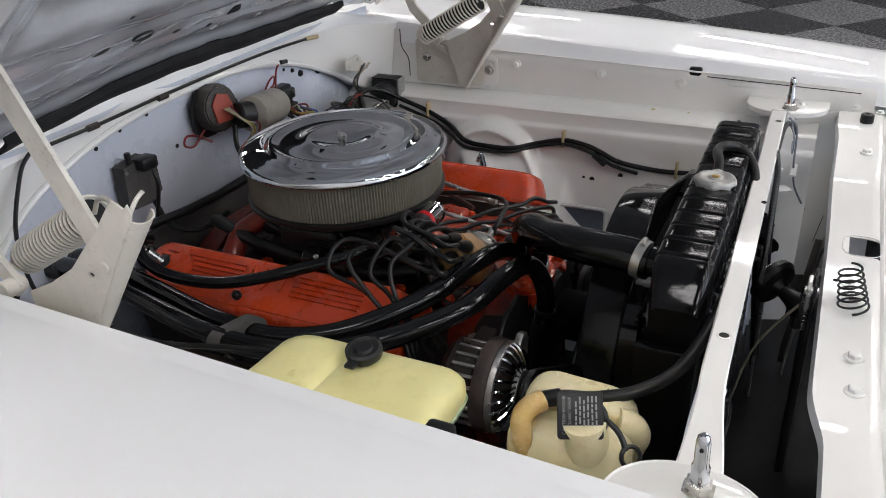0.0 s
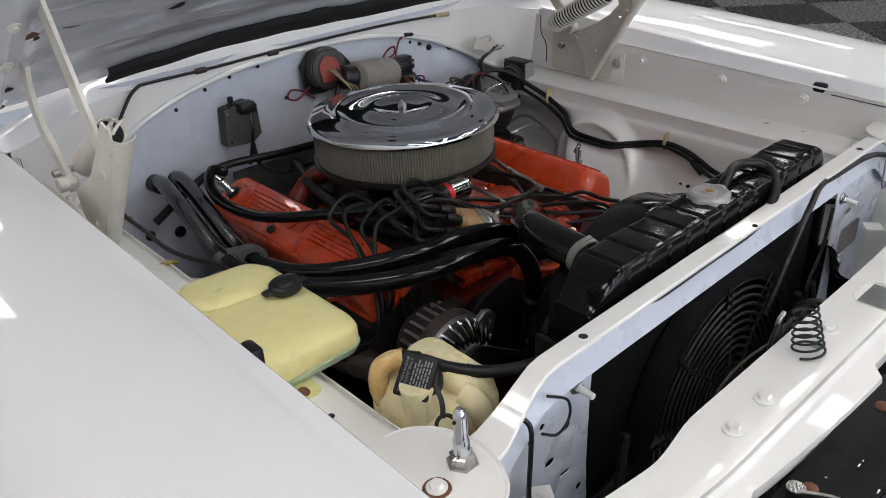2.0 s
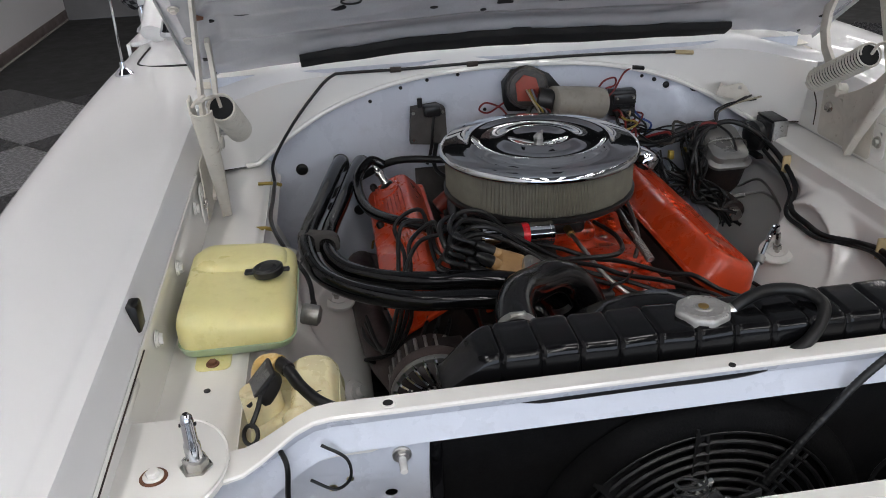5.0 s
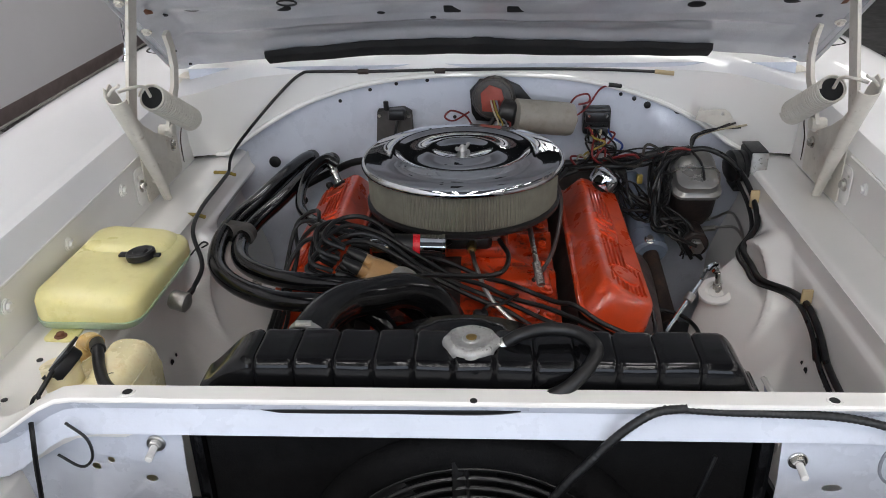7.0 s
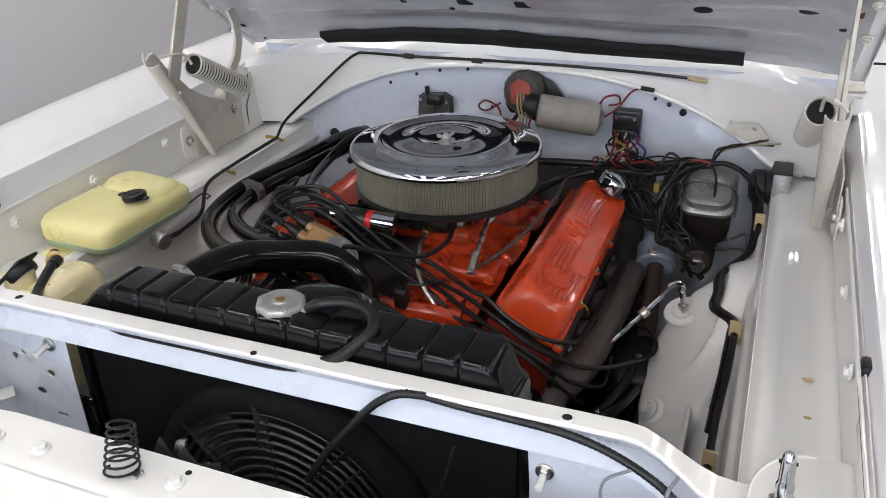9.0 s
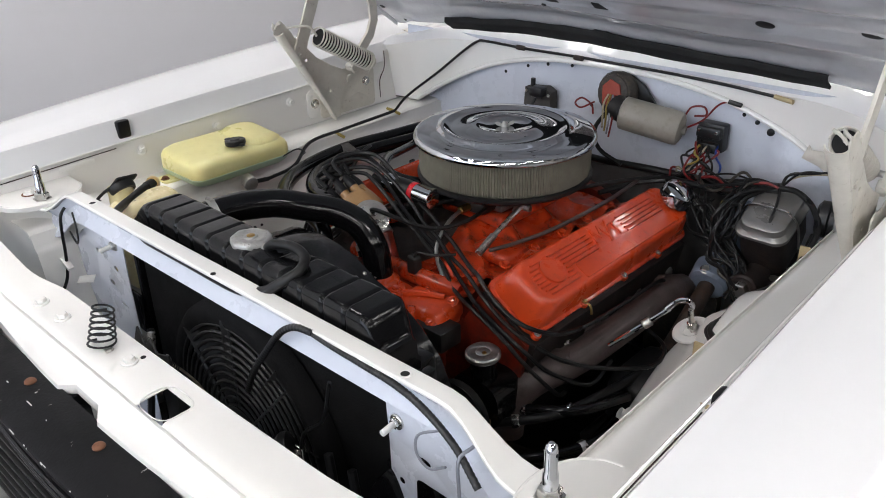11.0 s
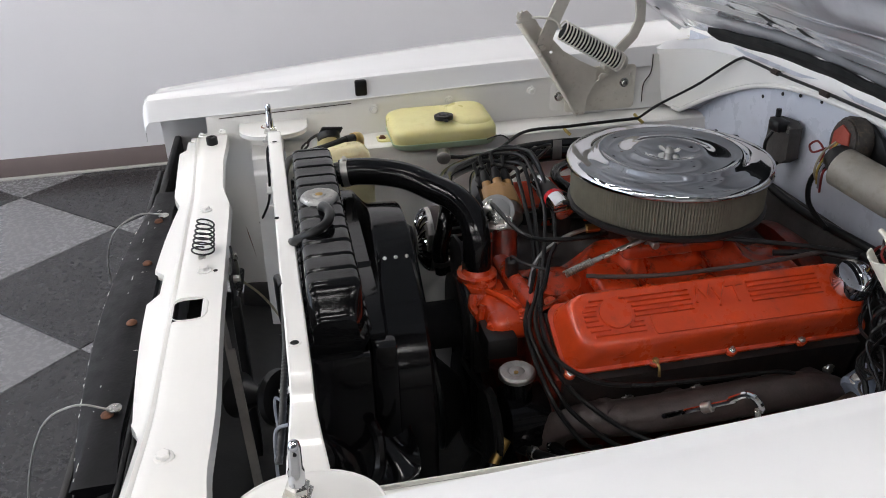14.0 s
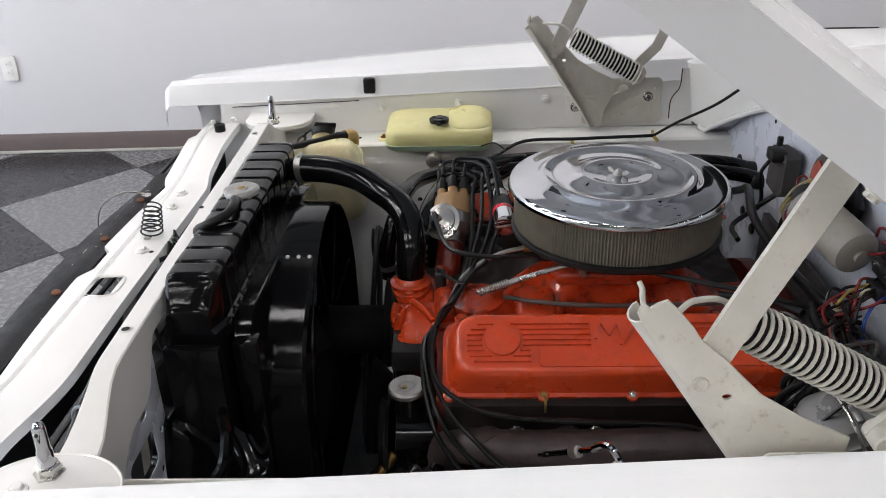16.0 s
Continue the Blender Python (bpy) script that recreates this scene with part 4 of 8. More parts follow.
    # plugs, wires and clips on the firewall
    for x, z, r in ((-0.497, 0.755, 0.014), (-0.44, 0.655, 0.011), (-0.375, 0.640, 0.013), (0.36, 0.885, 0.008), (0.43, 0.875, 0.011), (0.33, 0.90, 0.005)):
        y = wall_y(x, z)
        part("grommet", lathe([(r, -0.002), (r, 0.003), (r * 0.8, 0.006), (r * 0.3, 0.007), (0, 0.007)], 16, axis((x, y - 0.001, z), (x, y - 1, z))), RUBBER, panel, "black rubber plug")
    for x, z in ((-0.20, 0.938), (-0.13, 0.945), (-0.26, 0.925), (-0.07, 0.86), (0.30, 0.91), (-0.33, 0.90)):
        part("rivet_hole", lathe([(0.0042, 0), (0.0042, 0.0012), (0, 0.0012)], 10, axis((x, wall_y(x, z) - 0.002, z), (x, 0, z))), SLOTDARK, panel)
    cw = thing("cowl_hose", (-0.404, 1.05, 0.78), "thin black washer hose clipped along the cowl edge", "hose")
    part("hose", tube([(-0.545, 0.88, 0.80), (-0.545, 0.93, 0.83), (-0.50, 1.00, 0.885), (-0.440, 1.040, 0.945), (-0.408, 1.052, 0.968), (-0.38, 1.054, 0.972), (-0.25, 1.054, 0.971), (-0.1, 1.058, 0.972), (0.1, 1.058, 0.972), (0.25, 1.054, 0.970), (0.365, 1.047, 0.966)], 0.0034, 8, 8), RUBBER, cw)
    part("hose_end", rod((0.365, 1.047, 0.966), (0.405, 1.040, 0.963), 0.005, 8), TIE, cw)
    for x in (-0.27, -0.10):
        part("clip", rod((x - 0.012, 1.054, 0.971), (x + 0.012, 1.054, 0.971), 0.0062, 8), BROWN, cw)
    for x, y, z in ((-0.548, 0.885, 0.795), (-0.556, 0.70, 0.778)):
        single("cable_tie", tube([(x - 0.03, y, z + 0.004), (x, y - 0.004, z + 0.004), (x + 0.014, y + 0.004, z - 0.004)], 0.004, 6), YELLOWWIRE, (x, y, z), "short yellow tie on the ledge", "cable tie", "ties")
    # windshield and what shows behind it
    ws = thing("windshield", (0, 1.6, 0.99), "curved windshield with a chrome surround", "windshield")

    def glass(u, v):
        x = -0.82 + 1.64 * u
        return Vector((x * (1 - 0.08 * v), 1.385 + 0.14 * (abs(x) / 0.82) ** 2 + 0.42 * v, 0.992 + 0.36 * v))
    part("glass", sheet(glass, 24, 8, 0.005), GLASS, ws).visible_shadow = False
    part("chrome_surround", tube([glass(k / 24, 0.0) + Vector((0, -0.012, 0.0)) for k in range(25)], 0.014, 8, 1), CHROME, ws)
    for s in (0, 1):
        part("chrome_pillar", tube([glass(s, k / 8) + Vector((0.012 if s else -0.012, 0, 0)) for k in range(9)], 0.012, 8, 1), CHROME, ws)
        part("pillar", tube([glass(s, k / 8) + Vector((0.045 if s else -0.045, 0.03, 0)) for k in range(9)], 0.034, 10, 1), PAINT, ws, "white windshield pillar")
    part("roof_edge", sheet(lambda u, v: glass(u, 1.0) + Vector((0, 0.5 * v, 0.02 * math.sin(v * 1.5))), 16, 6, 0.004), PAINT, ws)
    db = thing("dashboard", (0, 1.9, 0.8), "dark red padded dashboard and seat behind the glass", "dashboard")
    part("dash", rbox(-0.74, 0.74, 1.74, 1.98, 0.80, 0.985, 0.03, 3), REDTRIM, db)
    part("seat_back", rbox(-0.70, 0.70, 2.55, 2.72, 0.55, 1.15, 0.05, 3), REDTRIM, db)
    for s in (-1, 1):
        part("door", sheet(lambda u, v: Vector((s * (0.955 - 0.01 * u - 0.05 * ss(0.75, 0.0, 1 - v) * 0), 1.625 + 1.1 * u, 0.955 - 0.62 * v)), 10, 10, 0.01), PAINT, car, "white front door")
        part("door_top", rbox(s * 0.87 - 0.075, s * 0.87 + 0.075, 1.625, 2.72, 0.945, 0.962, 0.008), PAINT, car)
        part("fender_cowl_filler", sheet(lambda u, v: Vector((s * (0.69 + 0.06 * v), 1.12 + 0.50 * u, 0.944 + 0.008 * u)), 8, 4, 0.002), PAINT, car)
    # added unseen sheet, stops bright floor showing through below the engine
    part("splash_pan", rbox(-0.44, 0.44, -0.02, 1.08, 0.225, 0.232, 0.002), DULLBLACK, car, "added dark sheet blocking the gap under the engine")
    part("floor_pan", rbox(-0.9, 0.9, 1.1, 2.72, 0.28, 0.32, 0.005), DULLBLACK, car)
    part("rear_bulkhead", rbox(-0.93, 0.93, 2.72, 2.76, 0.28, 1.0, 0.005), DULLBLACK, car)
    for s in (-1, 1):
        part("panel_gap", tube([(s * x, y, shoulder(y) + 0.0035) for x, y in ((0.868, 1.50), (0.866, 1.34), (0.852, 1.292), (0.815, 1.272), (0.72, 1.266))], 0.0026, 6), SLOTDARK, car, "dark gap between cowl and fender")
    an = thing("radio_antenna", (-0.875, 1.217, 0.955), "thin chrome radio antenna on a round base on the fender", "antenna")
    part("base", lathe([(0.021, 0), (0.021, 0.004), (0.014, 0.010), (0.007, 0.016), (0.006, 0.03)], 20, axis((-0.875, 1.217, shoulder(1.217) + 0.002), (-0.875, 1.217, 2))), CHROME, an)
    part("mast", rod((-0.875, 1.217, 0.97), (-0.868, 1.225, 1.46), 0.0028, 8), CHROME, an)
    mi = thing("door_mirror", (-0.93, 1.80, 0.96), "small round chrome door mirror", "mirror")
    part("foot", lathe([(0.03, 0), (0.026, 0.008), (0.012, 0.02), (0.009, 0.09)], 16, axis((-0.93, 1.80, 0.96), (-0.945, 1.80, 1.2))), CHROME, mi)
    part("head", lathe([(0.0, 0), (0.03, 0.006), (0.05, 0.02), (0.055, 0.034), (0.050, 0.036)], 20, axis((-0.94, 1.775, 1.07), (-0.94, 3, 1.07))), CHROME, mi)


build_cowl()


# ---- hood and hinges ----
HOOD0 = Vector((0, 1.120, 0.930))
HOOD_D, HOOD_N = Vector((0, -0.808, 0.590)), Vector((0, 0.590, 0.808))


def on_hood(x, u, n):
    return HOOD0 + Vector((x, 0, 0)) + u * HOOD_D + n * HOOD_N


hood = thing("car_hood", tuple(on_hood(0, 0, 0)), "open white hood with a stamped dull underside", "hood")


def build_hood():
    L, H = 1.36, 0.690

    def crown(x, u):
        return 0.046 + 0.030 * (1 - (x / H) ** 2) * ss(0, 0.3, u) + 0.012 * ss(0.30, 0.34, 0.64 - abs(x) + 0.02)

    def skin(a, b):
        x, u = -H + 2 * H * a, 0.112 + (L - 0.112) * b
        return on_hood(x, u - 0.02 * (x / H) ** 2, crown(x, u) - 0.010 * ss(0.965, 1.0, max(abs(2 * a - 1), 2 * b - 1 if b > 0.5 else 0)))
    part("outer_skin", sheet(skin, 48, 30, -0.001), PAINT, hood, "smooth glossy white outer skin")

    def relief(x, u):
        ax = abs(x)
        edge = min(H - ax, u, L - u)
        n = 0.010 * ss(0.02, 0.05, edge)                      # turned rim
        pan = ss(0.17, 0.20, u) * ss(0.43, 0.40, u) * ss(0.645, 0.615, ax)
        pan2 = ss(0.46, 0.50, u) * ss(1.26, 1.22, u) * ss(0.60, 0.56, ax) * (1 - 0.85 * ss(0.05, 0.035, abs(ax - 0.26)))
        n += 0.008 * pan * (1 - 0.6 * ss(0.018, 0.008, abs(u - 0.27)) - 0.5 * ss(0.018, 0.008, abs(u - 0.37)))
        n += 0.016 * pan2
        n += (0.004 * math.sin(9 * x + 3) * math.sin(7 * u) + 0.0016 * math.sin(23 * x + 5 * math.sin(9 * u)) * math.sin(19 * u + 4 * math.sin(7 * x))) * ss(0.05, 0.12, edge)
        n -= 0.010 * ss(0.04, 0.015, abs(ax - 0.645)) * ss(0.1, 0.2, u)
        n += max(0.0, 1 - (x / 0.62) ** 2) * (0.020 * ss(0.36, 0.16, u) + 0.014 * ss(0.15, 0.05, u))
        return n

    def inner(a, b):
        x, u = -H + 2 * H * a, 0.112 + (L - 0.112) * b
        return on_hood(x * 0.999, u - 0.02 * (x / H) ** 2, relief(x, u))
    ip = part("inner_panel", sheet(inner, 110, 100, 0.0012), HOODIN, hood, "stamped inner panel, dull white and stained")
    part("side_flange", sheet(lambda a, b: on_hood(-H, 0.092 + (L - 0.112) * a, -0.010 + b * 0.048), 30, 4, 0.001), PAINT, hood)
    part("side_flange", sheet(lambda a, b: on_hood(H, 0.092 + (L - 0.112) * a, -0.010 + b * 0.048), 30, 4, 0.001), PAINT, hood)
    part("rear_flange", sheet(lambda a, b: inner(a, 0).lerp(skin(a, 0), b), 40, 3, 0.001), PAINT, hood)
    part("front_flange", sheet(lambda a, b: on_hood(-H + 2 * H * a, L - 0.02 * (2 * a - 1) ** 2, -0.010 + b * 0.048), 30, 4, 0.001), PAINT, hood)
    def seal(a, b):
        x = -0.470 + 0.94 * a
        c = 1 - (x / 0.47) ** 2
        top = 0.152 + 0.018 * c + 0.0012 * math.sin(31 * a) + 0.001 * math.sin(83 * a + 1) + (0.006 if abs(a - 0.495) < 0.026 else 0)
        u = 0.114 + (top - 0.114) * b
        return on_hood(x, u, relief(x, u) - 0.012 + 0.008 * ss(0.85, 1.0, b))
    part("weatherstrip", sheet(seal, 90, 8, 0.006), SLOTDARK, hood, "black rubber weatherstrip on the rear edge")

    def stamp(x, u, r, ru, square=False, depth=0.0012):
        n0 = relief(x, u) - 0.0012
        m = Matrix.Translation(on_hood(x, u, n0)) @ Matrix((Vector((1, 0, 0)), HOOD_D, -HOOD_N)).transposed().to_4x4()
        line = rrect(-r, r, -ru, ru, 0.004) if square else circle(0, 0, r, 20, ru)
        part("hood_hole", plate(line, depth, m, bevel=0.0002), SLOTDARK, ip, "dark access hole")
    for x, u, r, ru, q in ((-0.56, 0.345, 0.018, 0.012, 0), (0.57, 0.332, 0.018, 0.012, 0), (0.396, 0.325, 0.017, 0.012, 0), (-0.385, 0.335, 0.017, 0.012, 0), (-0.061, 0.314, 0.016, 0.014, 1), (0.060, 0.314, 0.016, 0.012, 1),
                           (-0.20, 0.30, 0.008, 0.006, 0), (-0.10, 0.275, 0.006, 0.005, 0), (0.30, 0.40, 0.005, 0.004, 0), (-0.62, 0.33, 0.010, 0.006, 0), (0.63, 0.30, 0.010, 0.006, 0), (-0.655, 0.20, 0.012, 0.007, 0), (0.655, 0.20, 0.012, 0.007, 0), (-0.655, 0.11, 0.010, 0.007, 0), (0.655, 0.11, 0.010, 0.007, 0),
                           (-0.40, 0.44, 0.004, 0.004, 0), (-0.17, 0.44, 0.010, 0.006, 0), (0.52, 0.46, 0.005, 0.004, 0), (-0.50, 0.62, 0.02, 0.014, 0), (0.50, 0.62, 0.02, 0.014, 0), (-0.3, 0.62, 0.014, 0.010, 0), (0.3, 0.60, 0.014, 0.01, 0)):
        stamp(x, u, r, ru, bool(q))
    part("nozzle_loop", tube([on_hood(-0.36 + 0.018 * math.cos(a), 0.395 + 0.010 * math.sin(a), -0.003) for a in [k * 0.6 for k in range(11)]], 0.002, 6), DULLBLACK, ip)
    for s in (-1, 1):
        for u in (0.30, 0.42):
            p = on_hood(s * 0.664, u, relief(0.664, u) - 0.002)
            hexbolt(tuple(p), tuple(-HOOD_N), 0.007, ip, HINGE)
        p = on_hood(s * 0.640, 0.36, -0.004)
        part("worn_patch", plate([(0.0, 0.0), (0.016, 0.004), (0.018, 0.014), (0.008, 0.022), (0.001, 0.014)], 0.0008, Matrix.Translation(p) @ Matrix((Vector((1, 0, 0)), HOOD_D, -HOOD_N)).transposed().to_4x4(), bevel=0.0001), RUSTSCREW, ip, "rusty worn patch")


build_hood()


def build_hinge(s):
    X = lambda x: s * x
    shift = Matrix.Translation((0.006, -0.016, 0)) if s < 0 else Matrix.Identity(4)

    def bit(name, bm, material, parent, label=""):
        return part(name, moved(bm, shift), material, parent, label)
    bracket = [(0.611, 1.036), (0.606, 1.048), (0.609, 1.058), (0.615, 1.052), (0.622, 1.057), (0.630, 1.060), (0.640, 1.050), (0.655, 1.032), (0.664, 1.018), (0.687, 0.998), (0.725, 0.958), (0.769, 0.930), (0.815, 0.908), (0.812, 0.875), (0.792, 0.835), (0.788, 0.795), (0.762, 0.793), (0.735, 0.842), (0.700, 0.898), (0.655, 0.970)]
    h = bit("hood_hinge", plate(bracket, 0.0035, Matrix.Translation((X(0.641), 0, 0)) @ YZ, [circle(0.694, 0.957, 0.0055, 14, 0.0040), circle(0.758, 0.868, 0.005)], 0.001), HINGE, hood, "cream-white spring hinge bolted to the fender rail")
    front = [(0.611, 1.040), (0.655, 0.972), (0.700, 0.900), (0.735, 0.844), (0.764, 0.795)]
    rolled = []
    for k, (y, z) in enumerate(front):
        w, d = 0.0175 - 0.0024 * k, 0.013 - 0.0024 * k
        arc = [(w * math.cos(radians(15 * i)), d * math.sin(radians(15 * i))) for i in range(13)]
        rolled.append([Vector((X(0.6415 - w + q * p), y - 0.857 * q * f, z - 0.516 * q * f)) for q, line in ((1.0, arc), (0.86, arc[::-1])) for p, f in line])
    bit("bracket_flange", loft(rolled), HINGE, h)
    bit("bracket_tip", tube([(X(0.637), 0.612, 1.046), (X(0.628), 0.611, 1.056), (X(0.620), 0.612, 1.060), (X(0.614), 0.610, 1.064)], 0.0026, 8), HINGE, h)
    part("base_plate", plate(rrect(0.729, 0.915, 0.793, 0.905, 0.01), 0.003, Matrix.Translation((X(0.660), 0, 0)) @ YZ, [circle(0.86, 0.835, 0.0022), circle(0.90, 0.88, 0.003)], 0.001), HINGE, h)
    part("mount_tab", plate(rrect(0.690, 0.735, 0.80, 0.872, 0.014), 0.003, Matrix.Translation((X(0.662), 0, 0)) @ YZ, [circle(0.705, 0.855, 0.004)], 0.001), BAY, h)
    hexbolt((X(0.6605), 0.712, 0.836), (-s, 0, 0), 0.0085, h, STEEL, "hinge_bolt")
    hexbolt((X(0.658), 0.885, 0.860), (-s, 0, 0), 0.0085, h, STEEL, "hinge_bolt")
    bit("slotted_link", plate([(0.760 + 0.012 * math.cos(a), 0.842 + 0.012 * math.sin(a)) for a in [radians(200 + 18 * k) for k in range(11)]] + [(0.838 + 0.012 * math.cos(a), 0.880 + 0.012 * math.sin(a)) for a in [radians(20 + 18 * k) for k in range(11)]], 0.006, Matrix.Translation((X(0.650), 0, 0)) @ YZ), HINGE, h)
    bit("long_link", loft([[Vector((X(0.634 + dx), y + dy * 0.015, z - dy * 0.006)) for dx, dy in ((-0.003, -1), (-0.003, 1), (0.003, 1), (0.003, -1))] for y, z in ((0.668, 0.972), (0.700, 1.045), (0.735, 1.120), (0.772, 1.200))]), HINGE, h, "flat steel link up to the hood")
    bit("rear_arm", loft([[Vector((X(0.640 + dx), y + dy * 0.012 * c, z + dy * 0.012 * k)) for dx, dy in ((-0.004, -1), (-0.004, 1), (0.004, 1), (0.004, -1))] for y, z, c, k in ((0.835, 0.905, 0.6, -0.8), (0.870, 0.950, 0.6, -0.8), (0.905, 0.985, 0.8, -0.6), (0.920, 1.020, 1, -0.2), (0.918, 1.062, 1, 0.1), (0.905, 1.095, 1, 0.4))]), HINGE, h, "curved rear arm to the hood")
    bit("pivot", rod((X(0.630), 0.842, 0.912), (X(0.660), 0.842, 0.912), 0.012, 16), HINGE, h)
    bit("pivot", rod((X(0.624), 0.668, 0.972), (X(0.645), 0.668, 0.972), 0.008, 12), HINGE, h)
    bit("coil_spring", coil((X(0.606), 0.706, 1.018), (X(0.600), 0.862, 0.928), 0.0225, 0.0021, 20, 6, 20), HINGE, h, "tight coil spring")
    # added dark cylinder that stands in for the shade between the coils
    bit("spring_core", lathe([(0.0195, 0.002), (0.0195, 0.172)], 20, axis((X(0.606), 0.709, 1.016), (X(0.600), 0.862, 0.928))), SLOTDARK, h)
    bit("spring_hook", tube([(X(0.606), 0.706, 1.018), (X(0.608), 0.690, 1.040), (X(0.618), 0.660, 1.046), (X(0.634), 0.642, 1.044)], 0.003, 8), HINGE, h)
    bit("spring_seat", lathe([(0.021, 0), (0.021, 0.014), (0.015, 0.022)], 18, axis((X(0.602), 0.852, 0.934), (X(0.596), 0.892, 0.910))), HINGE, h)
    bit("spring_pin", rod((X(0.600), 0.872, 0.922), (X(0.655), 0.872, 0.922), 0.006, 10), STEEL, h)


build_hinge(-1)
build_hinge(1)


# ---- cooling ----
def build_radiator():
    r = thing("radiator", (0, 0.06, 0.33), "glossy black painted radiator with a ribbed top tank", "radiator")
    xs = [-0.318 + 0.634 * i / 420 for i in range(421)]
    sec = []
    for x in xs:
        k = 1 - min(ss(-0.010, 0.078, x + 0.318), ss(0.0, 0.042, 0.316 - x))
        top = 0.898 - 0.045 * k ** 1.6
        ph = ((x + 0.318) / 0.0453) % 1.0
        groove = math.exp(-((ph - 0.5) / 0.060) ** 2) if 0.060 < x + 0.318 < 0.60 else 0
        top -= 0.0032 * groove - 0.0007 * math.sin(x * 61)
        y0, y1 = 0.030 + 0.0025 * groove + 0.004 * k, 0.108 - 0.0025 * groove - 0.012 * k
        sec.append([Vector((x, y0 - 0.006, 0.800)), Vector((x, y0 - 0.006, 0.818)), Vector((x, y0, 0.824)), Vector((x, y0 + 0.001, top - 0.012)), Vector((x, y0 + 0.003, top - 0.005)), Vector((x, y0 + 0.008, top - 0.0012)), Vector((x, y0 + 0.014, top)), Vector((x, y1 - 0.014, top)), Vector((x, y1 - 0.008, top - 0.0012)), Vector((x, y1 - 0.003, top - 0.005)), Vector((x, y1 - 0.001, top - 0.012)), Vector((x, y1, 0.824)), Vector((x, y1 + 0.006, 0.818)), Vector((x, y1 + 0.006, 0.800))])
    tank = part("top_tank", loft(sec), RADBLACK, r, "ribbed glossy black top tank")
    for side, y in ((0, 0.0255), (1, 0.1125)):
        for k in range(22):
            x = -0.292 + 0.0272 * k
            part("crimp_tab", rbox(x - 0.009, x + 0.009, y - 0.003, y + 0.003, 0.812, 0.822, 0.002, 1), RADBLACK, tank)
    part("core", rbox(-0.322, 0.318, 0.040, 0.098, 0.34, 0.802, 0.003), CORE, r, "black finned core")
    for s in (-1, 1):
        part("side_strap", rbox(s * 0.330 - 0.008, s * 0.330 + 0.008, 0.030, 0.108, 0.33, 0.806, 0.003), RADBLACK, r)
        part("mount_ear", rbox(s * 0.345 - 0.02, s * 0.345 + 0.02, 0.022, 0.028, 0.62, 0.70, 0.002), RADBLACK, r)
    part("bottom_tank", rbox(-0.315, 0.315, 0.028, 0.110, 0.29, 0.345, 0.02, 3), RADBLACK, r)
    part("filler_neck", lathe([(0.026, -0.03), (0.026, 0.006), (0.031, 0.008), (0.031, 0.012), (0.024, 0.012)], 28, axis((-0.004, 0.069, 0.886), (-0.004, 0.069, 2))), RADBLACK, tank)
    part("hose_outlet", rod((-0.212, 0.10, 0.858), (-0.209, 0.140, 0.862), 0.0215, 24), RADBLACK, tank)
    # stamped numbers that cannot be read
    for k in range(5):
        part("stamp_mark", rbox(0.10 + 0.010 * k, 0.105 + 0.010 * k, 0.056, 0.066, 0.8975, 0.8986, 0.0003, 1), RADBLACK, tank)
    cm = axis((-0.004, 0.069, 0.899), (-0.004, 0.069, 2))
    lobes = lambda a, i: 1.0 + ((0.022 * math.cos(8 * a) + 0.05 * max(0.0, math.cos(2 * a)) ** 6) if i in (0, 1, 2, 3, 4) else 0)
    c = part("radiator_cap", lathe([(0.029, -0.006), (0.0305, -0.006), (0.0312, 0.001), (0.0302, 0.005), (0.028, 0.0068), (0.021, 0.0078), (0.0175, 0.0062), (0.011, 0.0062), (0.0095, 0.0078), (0, 0.0078)], 64, cm, lobes), CAPGREY, r, "dull grey stamped pressure cap")
    part("rivet", lathe([(0.0062, 0.0075), (0.0062, 0.0088), (0.004, 0.0096), (0, 0.0096)], 16, cm), BRASS, c)
    for k in range(16):
        a = 2 * math.pi * k / 16
        p = Vector((-0.004 + 0.0238 * math.cos(a), 0.069 + 0.0238 * math.sin(a), 0.9066))
        part("stamped_bar", moved(rbox(-0.0022, 0.0022, -0.0008, 0.0008, -0.0005, 0.0006, 0.0002, 1), Matrix.Translation(p) @ Matrix.Rotation(a + math.pi / 2, 4, "Z")), ALLOY, c)
    ov = thing("overflow_hose", (0.02, 0.07, 0.88), "black rubber overflow hose looped over the radiator tank", "hose")
    part("hose", tube([(0.024, 0.070, 0.889), (0.050, 0.072, 0.908), (0.085, 0.080, 0.912), (0.118, 0.074, 0.910), (0.135, 0.052, 0.903), (0.120, 0.030, 0.888), (0.09, 0.018, 0.868), (0.03, 0.013, 0.852), (-0.1, 0.012, 0.850), (-0.25, 0.012, 0.848), (-0.35, 0.024, 0.843), (-0.41, 0.045, 0.830), (-0.452, 0.080, 0.824), (-0.478, 0.118, 0.824), (-0.492, 0.146, 0.828), (-0.500, 0.162, 0.828)], 0.0078, 10, 8), RUBBER, ov)
    part("hose_clamp", lathe([(0.0078, 0), (0.0088, 0.0005), (0.0088, 0.006), (0.0078, 0.0065)], 16, axis((0.030, 0.0705, 0.8945), (0.050, 0.072, 0.908))), STEEL, ov, "small steel clamp")
    # upper hose
    uh = thing("upper_radiator_hose", (-0.03, 0.34, 0.70), "shiny black upper radiator hose with clamps", "hose")
